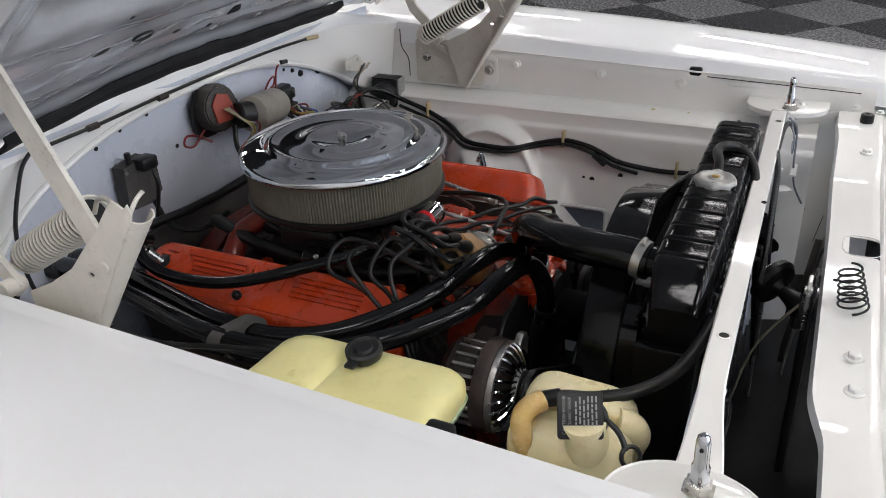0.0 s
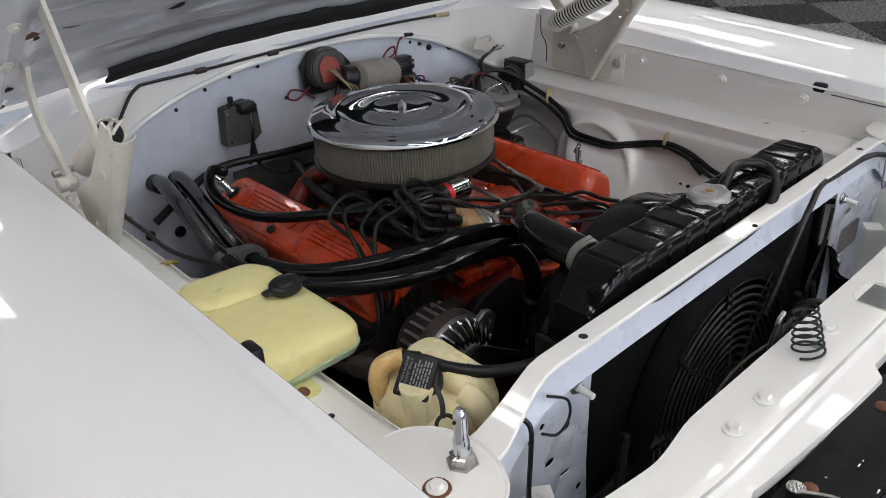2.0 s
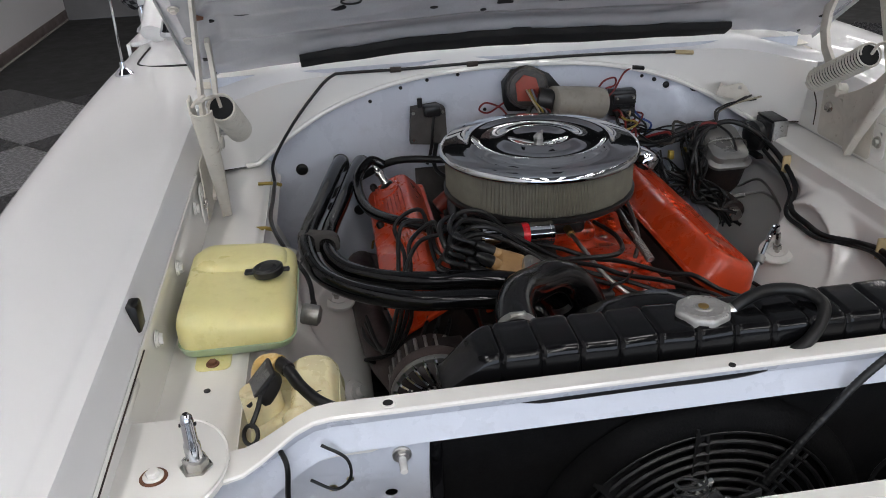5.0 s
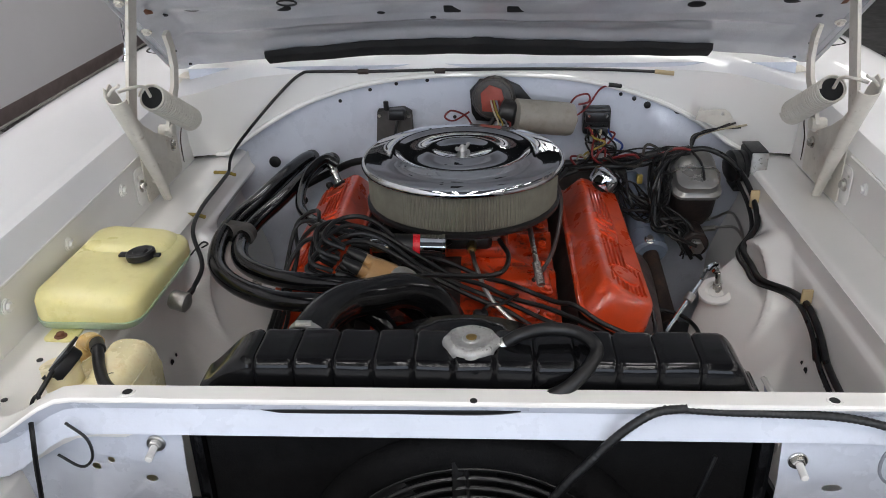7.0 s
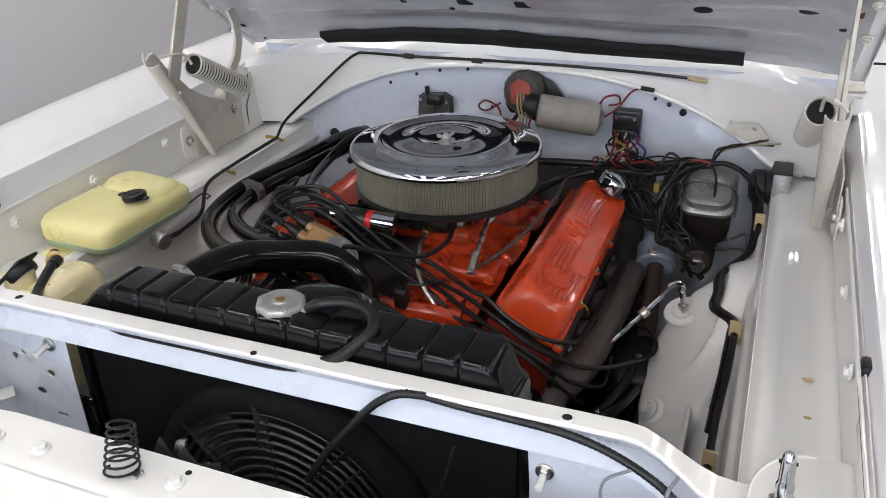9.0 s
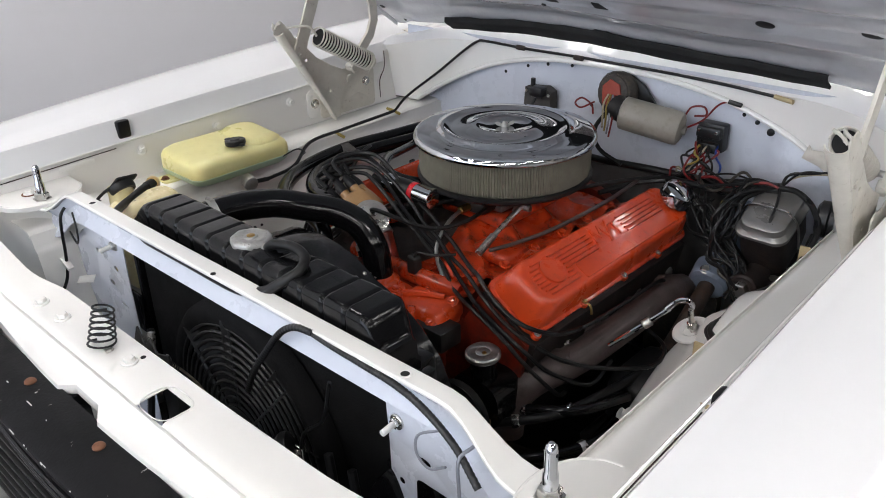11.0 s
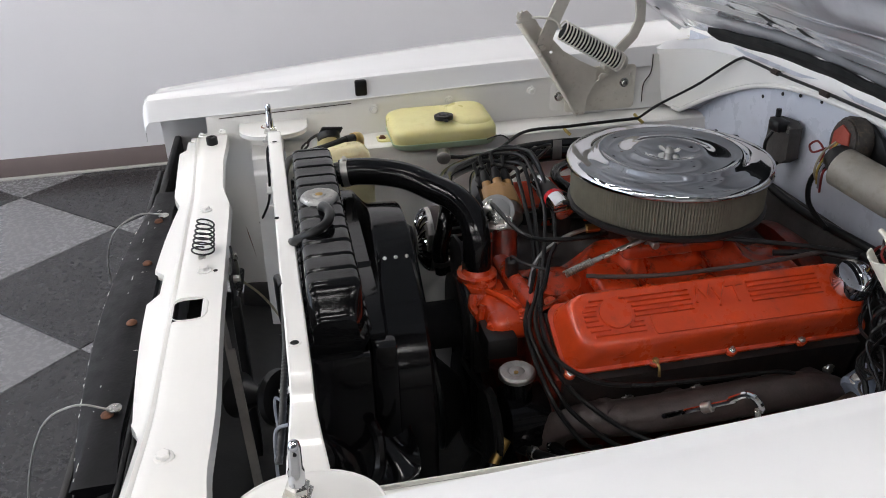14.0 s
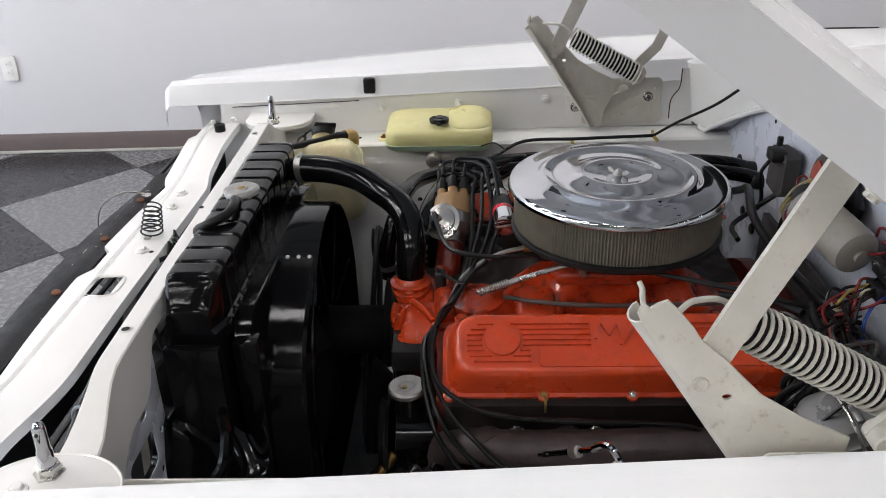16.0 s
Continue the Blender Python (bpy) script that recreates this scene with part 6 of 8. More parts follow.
def build_valve_cover(s):
    """A finned cast cover on a flange tilted outwards; s is +1 for the driver's side."""
    c = thing("valve_cover", (XC + s * 0.25, 0.67, 0.69), "orange finned cast valve cover with raised ribs and emblem", "valve cover", "valve covers")
    dy = 0.0 if s > 0 else 0.025
    y0, y1 = 0.416 + dy, 0.946 + dy
    o = Vector((0.198, 0, 0.731))

    def at(a, h, y):
        p = o + a * VA + h * VN
        return Vector((XC + s * p.x, y if s > 0 else y0 + y1 - y, p.z))

    def loop(a0, a1, ya, yb, r, h, n=5):
        pts = []
        for ca, cy, k0 in ((a1 - r, yb - r, 0), (a0 + r, yb - r, 90), (a0 + r, ya + r, 180), (a1 - r, ya + r, 270)):
            for k in range(n + 1):
                t = radians(k0 + 90 * k / n)
                pts.append(at(ca + r * math.cos(t), h, cy + r * math.sin(t)))
        return pts
    body = loft([loop(-0.004, 0.124, y0 - 0.004, y1 + 0.004, 0.026, 0.0), loop(-0.004, 0.124, y0 - 0.004, y1 + 0.004, 0.026, 0.006), loop(0.002, 0.118, y0 + 0.002, y1 - 0.002, 0.028, 0.0075), loop(0.005, 0.115, y0 + 0.006, y1 - 0.006, 0.032, 0.030),
                 loop(0.009, 0.111, y0 + 0.013, y1 - 0.013, 0.034, 0.050), loop(0.011, 0.108, y0 + 0.017, y1 - 0.017, 0.033, 0.0565), loop(0.015, 0.104, y0 + 0.022, y1 - 0.022, 0.031, 0.0605), loop(0.019, 0.100, y0 + 0.027, y1 - 0.027, 0.029, 0.061)])
    b = part("cover_body", body, ORANGE, c)
    base = 0.0605

    def block_on(name, a0, a1, ya, yb, h, label="", top=0.7):
        lo = [at(a0, base, ya), at(a1, base, ya), at(a1, base, yb), at(a0, base, yb)]
        g = 0.0009
        hi = [at(a0 + g, base + h, ya + g), at(a1 - g, base + h, ya + g), at(a1 - g, base + h, yb - g), at(a0 + g, base + h, yb - g)]
        return part(name, loft([lo, hi]), ORANGE, b, label, 25)
    # ribs with a round pad near the front and a lettered gap amidships
    for k in range(8):
        a = 0.027 + 0.0088 * k
        spans = []
        front = y0 + 0.034 + (0.016, 0.006, 0, 0, 0, 0, 0.004, 0.010)[k]
        padc, padr = y0 + 0.087, 0.029
        off = abs(a + 0.002 - 0.056)
        half = math.sqrt(max(0, padr ** 2 - off ** 2)) + 0.002 if off < padr else 0
        stop = y0 + 0.128 if k >= 5 else y0 + 0.218
        if half:
            spans += [(front, padc - half), (padc + half, stop)]
        else:
            spans += [(front, stop)]
        if k < 5:
            spans.append((y0 + 0.318, y1 - 0.085))
        for ya, yb in spans:
            if yb - ya > 0.006:
                block_on("rib", a, a + 0.0042, ya, yb, 0.0042)
    pad = [at(0.056 + 0.027 * math.cos(2 * math.pi * k / 24), base, y0 + 0.087 + 0.027 * math.sin(2 * math.pi * k / 24)) for k in range(24)]
    pad2 = [at(0.056 + 0.026 * math.cos(2 * math.pi * k / 24), base + 0.004, y0 + 0.087 + 0.026 * math.sin(2 * math.pi * k / 24)) for k in range(24)]
    part("round_pad", loft([pad, pad2]), ORANGE, b)
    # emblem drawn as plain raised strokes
    def stroke(p, q, w=0.0036):
        p, q = Vector(p), Vector(q)
        d = (q - p).normalized()
        n_ = Vector((-d.y, d.x)) * w / 2
        quad = [p - n_, q - n_, q + n_, p + n_]
        part("emblem_stroke", loft([[at(v.x, base, v.y) for v in quad], [at(v.x, base + 0.0045, v.y) for v in quad]]), ORANGE, b, smooth=25)
    ym = y0 + 0.226
    stroke((0.056, ym), (0.026, ym + 0.008))
    stroke((0.026, ym + 0.008), (0.050, ym + 0.020))
    stroke((0.050, ym + 0.020), (0.026, ym + 0.032))
    stroke((0.026, ym + 0.032), (0.056, ym + 0.040))
    stroke((0.066, ym + 0.036), (0.022, ym + 0.060))
    stroke((0.032, ym + 0.056), (0.032, ym + 0.086))
    stroke((0.032, ym + 0.071), (0.062, ym + 0.071))
    part("lower_step", loft([loop(0.066, 0.101, y0 + 0.14, y1 - 0.03, 0.006, base), loop(0.067, 0.100, y0 + 0.141, y1 - 0.031, 0.006, base + 0.0025)]), ORANGE, b)
    for k in range(4):
        y = y0 + 0.004 + (0.142 if k == 1 else 0.275 if k == 2 else 0.40 if k == 3 else 0.0)
        p = at(0.121, 0.007, y + 0.002)
        n_ = Vector((s * VN.x, 0, VN.z))
        part("bolt_boss", lathe([(0.0095, -0.006), (0.0095, 0.001), (0.007, 0.003)], 14, axis(p, p + n_)), ORANGE, b)
        hexbolt(tuple(p + n_ * 0.002), tuple(n_), 0.0045, b, BRASS if k == 1 else STEEL)
        if k == 1:
            part("wire_clip", tube([p, p + Vector((s * 0.012, 0.002, -0.004)), p + Vector((s * 0.016, 0.002, -0.020))], 0.0025, 6), BRASS, b)
    if s > 0:
        cap = thing("oil_filler_cap", tuple(at(0.06, 0.06, y1 - 0.045)), "chrome push-in oil filler breather cap", "cap")
        p = at(0.062, 0.060, y1 - 0.040)
        n_ = Vector((VN.x, 0, VN.z))
        part("neck", lathe([(0.019, 0), (0.019, 0.012)], 24, axis(p, p + n_)), RUBBER, cap)
        part("dome", lathe([(0.030, 0.010), (0.034, 0.012), (0.034, 0.030), (0.031, 0.038), (0.022, 0.043), (0, 0.045)], 40, axis(p, p + n_)), CHROME, cap)
    else:
        pv = thing("pcv_valve", tuple(at(0.06, 0.06, y0 + 0.06)), "steel ventilation valve in the valve cover", "valve")
        p = at(0.055, 0.060, y0 + 0.055)
        n_ = Vector((-VN.x, 0, VN.z))
        part("grommet", lathe([(0.014, 0), (0.014, 0.006), (0.010, 0.009)], 16, axis(p, p + n_)), RUBBER, pv)
        part("valve", lathe([(0.008, 0.006), (0.008, 0.03), (0.010, 0.031), (0.010, 0.036), (0.006, 0.04), (0.006, 0.055)], 14, axis(p, p + n_ + Vector((0, 0.5, 0)))), STEEL, pv)
        for y in (y0 + 0.03, y1 - 0.30):
            p = at(0.085, 0.060, y)
            part("small_plug", lathe([(0.008, 0), (0.008, 0.01), (0.005, 0.014)], 12, axis(p, p + n_)), RUBBER, pv)


build_valve_cover(1)
build_valve_cover(-1)


def build_air_cleaner():
    a = thing("air_cleaner", (XC, 0.709, 0.795), "round chrome air cleaner with an exposed pleated paper filter", "air cleaner")
    m = Matrix.Translation((XC, 0.709, 0.898))
    lid = part("lid", lathe([(0.1795, -0.010), (0.1868, -0.0102), (0.1874, -0.0088), (0.1862, -0.0045), (0.1845, 0.0005), (0.1815, 0.0032), (0.176, 0.0042), (0.158, 0.0052), (0.142, 0.0062), (0.1355, 0.0090), (0.1315, 0.0138), (0.1275, 0.0150), (0.1230, 0.0138), (0.1165, 0.0098), (0.1080, 0.0090), (0.092, 0.0096), (0.078, 0.0112), (0.069, 0.0140), (0.062, 0.0152), (0.055, 0.0146), (0.046, 0.0118), (0.034, 0.0098), (0.020, 0.0094), (0, 0.0092)], 120, m), CHROME, a, "mirror-chrome lid with pressed rings", 60)
    nut = part("wing_nut", join(lathe([(0.0085, 0.009), (0.0085, 0.013), (0.006, 0.016), (0.004, 0.019), (0, 0.0195)], 16, m)), CAPGREY, a, "dark steel wing nut")
    for s in (-1, 1):
        part("wing", plate([(0, 0.0095), (0.009, 0.010), (0.017, 0.013), (0.020, 0.018), (0.015, 0.0195), (0.008, 0.0145), (0, 0.0135)], 0.003, m @ Matrix.Rotation(0.9 + (math.pi if s > 0 else 0), 4, "Z") @ XZ), CAPGREY, nut)
    n = 210
    pleat = lambda ang, i: 1.0 + 0.0075 * (1 if round(ang * n / math.pi) % 2 else -1) + 0.002 * math.sin(23 * ang) + 0.0015 * math.sin(57 * ang + 1)
    part("filter_element", lathe([(0.172, -0.078), (0.1745, -0.074), (0.1748, -0.045), (0.1745, -0.014), (0.172, -0.010)], 2 * n, m, pleat), PAPER, a, "grey-beige pleated paper element", 12)
    part("element_rim", lathe([(0.166, -0.014), (0.178, -0.014), (0.1785, -0.0095), (0.166, -0.0095)], 96, m), RUBBER, a)
    part("base_pan", lathe([(0.10, -0.100), (0.15, -0.096), (0.172, -0.092), (0.1800, -0.086), (0.1805, -0.079), (0.178, -0.0775), (0.165, -0.0775)], 96, m), DULLBLACK, a, "dark base pan")
    cb = thing("carburettor", (XC, 0.70, 0.762), "dark grey carburettor under the air cleaner", "carburettor")
    part("base", rbox(XC - 0.07, XC + 0.07, 0.615, 0.785, 0.764, 0.780, 0.006), ALLOY, cb)
    part("body", rbox(XC - 0.06, XC + 0.06, 0.625, 0.775, 0.778, 0.800, 0.012, 3), DULLBLACK, cb)
    part("float_bowl", rbox(XC - 0.055, XC + 0.055, 0.575, 0.628, 0.766, 0.795, 0.010, 3), DULLBLACK, cb)
    part("throttle_lever", plate([(0.64, 0.765), (0.66, 0.79), (0.69, 0.795), (0.70, 0.775), (0.67, 0.755)], 0.003, Matrix.Translation((XC + 0.078, 0, 0)) @ YZ), STEEL, cb)
    for k, (a0, b0) in enumerate((((-0.105, 0.60, 0.755), (-0.100, 0.70, 0.785)), ((-0.125, 0.66, 0.745), (-0.110, 0.74, 0.79)))):
        part("choke_lever", rod(a0, b0, 0.005, 8), DULLBLACK, cb)
    part("choke_pot", lathe([(0.026, 0), (0.028, 0.006), (0.028, 0.016), (0.020, 0.022), (0, 0.024)], 24, axis((XC - 0.060, 0.690, 0.790), (XC - 1, 0.690, 0.79))), DULLBLACK, cb, "black choke housing")
    part("carb_side", rbox(XC - 0.145, XC - 0.085, 0.655, 0.770, 0.735, 0.795, 0.012, 3), DULLBLACK, cb, "black carburettor side casting")
    part("idle_solenoid", rod((XC - 0.09, 0.60, 0.770), (XC - 0.09, 0.66, 0.775), 0.014, 14), DULLBLACK, cb)
    part("vacuum_port_hose", tube([(XC - 0.02, 0.575, 0.785), (XC - 0.06, 0.535, 0.775), (XC - 0.12, 0.540, 0.755), (XC - 0.155, 0.60, 0.745), (XC - 0.15, 0.70, 0.755)], 0.006, 8), RUBBER, cb)
    part("vacuum_port_hose", tube([(XC - 0.05, 0.60, 0.790), (XC - 0.10, 0.575, 0.790), (XC - 0.145, 0.62, 0.775), (XC - 0.13, 0.76, 0.770), (XC - 0.10, 0.86, 0.775)], 0.0075, 8), RUBBER, cb)
    part("vacuum_port_hose", tube([(XC - 0.10, 0.50, 0.775), (XC - 0.13, 0.52, 0.795), (XC - 0.165, 0.56, 0.775), (XC - 0.16, 0.62, 0.750), (XC - 0.11, 0.66, 0.742)], 0.005, 8), RUBBER, cb)
    part("heat_shield", plate(rrect(0.55, 0.84, 0.742, 0.782, 0.01), 0.002, Matrix.Translation((XC - 0.098, 0, 0)) @ YZ), DULLBLACK, cb, "sooty black heat shield")
    for k, (x, y, z) in enumerate(((-0.150, 0.615, 0.752), (-0.128, 0.565, 0.762), (-0.165, 0.690, 0.750))):
        part("vacuum_canister", lathe([(0.006, -0.006), (0.016, 0), (0.021, 0.005), (0.021, 0.014), (0.013, 0.022), (0.005, 0.030)], 20, axis((XC + x, y, z), (XC + x - 0.02, y - 0.03, z + 0.02 * (k - 1)))), HOSE if k else DULLBLACK, cb, "shiny black vacuum canister")
    part("link_rod", tube([(XC - 0.15, 0.62, 0.765), (XC - 0.12, 0.66, 0.785), (XC - 0.125, 0.72, 0.78)], 0.0022, 6), STEEL, cb)
    part("valley_hose", tube([(XC - 0.135, 0.50, 0.745), (XC - 0.155, 0.58, 0.738), (XC - 0.160, 0.70, 0.742), (XC - 0.150, 0.82, 0.752), (XC - 0.12, 0.93, 0.765)], 0.012, 10), RUBBER, cb)
    part("fuel_inlet", rod((XC + 0.02, 0.575, 0.780), (XC + 0.02, 0.548, 0.780), 0.008, 6), BRASS, cb)
    part("fuel_line", tube([(XC + 0.02, 0.55, 0.780), (XC + 0.03, 0.50, 0.770), (0.02, 0.44, 0.74), (0.10, 0.40, 0.68)], 0.004, 8), STEEL, cb)


build_air_cleaner()


def build_ignition():
    d = thing("distributor", (-0.095, 0.408, 0.745), "tan-capped distributor with black plug boots", "distributor")
    b, t = Vector((-0.120, 0.421, 0.752)), Vector((-0.222, 0.4234, 0.8144))
    m = axis(b, t)
    part("body", lathe([(0.024, -0.02), (0.026, 0.0), (0.040, 0.012), (0.041, 0.036)], 28, m), ALLOY, d)
    cap = part("cap", lathe([(0.043, 0.036), (0.044, 0.042), (0.041, 0.066), (0.038, 0.080), (0.030, 0.086), (0.012, 0.090), (0, 0.090)], 32, m, lambda a, i: 1 + 0.03 * math.cos(8 * a)), TAN, d, "tan distributor cap")
    ends = []
    for k in range(9):
        a = 2 * math.pi * k / 8
        r = 0.029 if k < 8 else 0.0
        p0, p1, p2 = (m @ Vector((r * math.cos(a), r * math.sin(a), h)) for h in (0.076, 0.102, 0.128))
        part("tower", rod(p0, p1, 0.0095, 12), TAN, cap)
        part("boot", lathe([(0.0105, 0), (0.0100, 0.012), (0.0075, 0.022), (0.0052, 0.030)], 12, axis(p1 - (p1 - p0) * 0.35, p2)), RUBBER, cap, "black rubber boot")
        ends.append((p2, (p2 - p1).normalized()))
    v = m @ Vector((0, 0, 0.018))
    vm = axis(v + Vector((0.012, -0.014, 0.018)), v + Vector((0.052, -0.032, 0.056)))
    part("vacuum_can", lathe([(0.020, 0), (0.033, 0.006), (0.035, 0.010), (0.035, 0.014), (0.027, 0.016), (0.026, 0.020), (0.012, 0.026), (0.006, 0.028), (0.006, 0.04)], 32, vm), STEEL, d, "silver vacuum advance can")
    part("clip", plate(rrect(-0.006, 0.006, 0, 0.05, 0.003), 0.0015, m @ Matrix.Translation((0, -0.0435, 0.02)) @ XZ), STEEL, d)
    # plug wires
    low = [(-0.213, 0.464, 0.836), (-0.160, 0.464, 0.826), (-0.094, 0.461, 0.783), (-0.047, 0.453, 0.757), (0.0, 0.442, 0.741), (0.045, 0.430, 0.726), (0.099, 0.407, 0.708), (0.125, 0.392, 0.670)]
    high = [(-0.232, 0.486, 0.868), (-0.185, 0.505, 0.858), (-0.120, 0.512, 0.803), (-0.050, 0.496, 0.777), (0.0, 0.481, 0.766), (0.046, 0.460, 0.761), (0.115, 0.430, 0.753), (0.176, 0.403, 0.730)]
    for k in range(4):
        w = thing("plug_wire", tuple(ends[k][0]), "black spark plug wire draped over the intake to the cylinder head", "spark plug wire", "plug wires")
        p, dr = ends[(k + 7) % 8]
        f = (0.0, 0.30, 0.62, 1.0)[k]
        run = [Vector(a).lerp(Vector(b), f) + Vector((0, 0.003 * math.sin(5 * i + 2 * k), 0.003 * math.sin(3 * i + 4 * k))) for i, (a, b) in enumerate(zip(low, high))]
        tail = (((0.165, 0.380, 0.701), (0.225, 0.381, 0.671), (0.260, 0.391, 0.636), (0.285, 0.406, 0.605), (0.305, 0.440, 0.560), (0.300, 0.470, 0.545)),
                ((0.170, 0.384, 0.710), (0.222, 0.388, 0.678), (0.265, 0.403, 0.643), (0.292, 0.430, 0.606), (0.330, 0.500, 0.560), (0.330, 0.570, 0.575)),
                ((0.180, 0.392, 0.722), (0.228, 0.397, 0.686), (0.272, 0.418, 0.655), (0.302, 0.458, 0.620), (0.345, 0.505, 0.600), (0.400, 0.590, 0.585), (0.385, 0.660, 0.585), (0.320, 0.690, 0.590)),
                ((0.148, 0.410, 0.752), (0.190, 0.398, 0.728), (0.238, 0.397, 0.706), (0.270, 0.414, 0.690), (0.291, 0.462, 0.668), (0.301, 0.530, 0.659), (0.306, 0.640, 0.655), (0.306, 0.780, 0.645), (0.305, 0.815, 0.592)))[k]
        pts = [p, p + dr * 0.028 + Vector((-0.010, 0.006, 0.002))] + run[:-1] + [Vector(q) for q in tail]
        part("wire", tube(pts, 0.0040, 8, 6), RUBBER, w)
    for k in range(4):
        w = thing("plug_wire", tuple(ends[k + 3][0]), "black spark plug wire looping to the passenger side head", "spark plug wire", "plug wires")
        p, dr = ends[(k + 3) % 8]
        y = 0.49 + 0.125 * k
        wob = (0.0, 0.9, -0.6, 0.5)[k]
        pts = [p, p + dr * 0.030 + Vector((-0.004, 0.006, 0.006)), Vector((-0.262 - 0.006 * k, 0.462 + 0.030 * k, 0.846 + 0.010 * wob)), Vector((-0.296 - 0.010 * k, 0.478 + 0.030 * k, 0.826 - 0.012 * wob)), Vector((-0.322 + 0.012 * wob, 0.455 + 0.018 * k, 0.782)), Vector((-0.318 - 0.008 * k, 0.425 + 0.004 * k, 0.722)), Vector((-0.350 - 0.006 * k, 0.44, 0.650)), Vector((-0.392, 0.5 * (0.45 + y), 0.620)), Vector((-0.395, y - 0.01, 0.612)), Vector((-0.375, y, 0.595))]
        part("wire", tube(pts, 0.0037, 8, 6), RUBBER, w)
    cl = thing("ignition_coil", (-0.09, 0.53, 0.76), "chrome ignition coil with a red label", "ignition coil")
    a, b = Vector((-0.188, 0.512, 0.808)), Vector((-0.062, 0.520, 0.802))
    ln = (b - a).length
    part("can", lathe([(0.016, 0), (0.0195, 0.004), (0.0195, ln - 0.006), (0.0208, ln - 0.005), (0.0208, ln), (0.016, ln + 0.002)], 28, axis(a, b)), CHROME, cl)
    part("label_band", lathe([(0.0197, ln * 0.26), (0.0200, ln * 0.27), (0.0200, ln * 0.56), (0.0197, ln * 0.57)], 28, axis(a, b)), RUBBER, cl, "black label")
    part("label_band", lathe([(0.0197, ln * 0.57), (0.0200, ln * 0.575), (0.0200, ln * 0.66), (0.0197, ln * 0.665)], 28, axis(a, b)), REDLABEL, cl, "red label edge")
    part("coil_tower", lathe([(0.013, 0), (0.011, -0.02), (0.010, -0.032)], 16, axis(a, b)), RUBBER, cl)
    part("coil_mount", rbox(-0.115, -0.085, 0.515, 0.545, 0.735, 0.785, 0.003), DULLBLACK, cl)
    cw = thing("coil_wire", tuple(ends[8][0]), "black coil wire from the distributor cap", "wire")
    part("wire", tube([ends[8][0], ends[8][0] + ends[8][1] * 0.03, Vector((-0.262, 0.455, 0.862)), Vector((-0.235, 0.500, 0.856)), Vector((-0.182, 0.518, 0.822))], 0.0044, 8), RUBBER, cw)
    vh = thing("vacuum_hose", (-0.03, 0.40, 0.76), "thin black vacuum hose from the advance can", "hose")
    part("hose", tube([vm @ Vector((0, 0, 0.034)), vm @ Vector((0, 0, 0.055)), Vector((0.02, 0.42, 0.800)), Vector((0.045, 0.49, 0.795)), Vector((0.03, 0.57, 0.79))], 0.0042, 8), RUBBER, vh)


build_ignition()


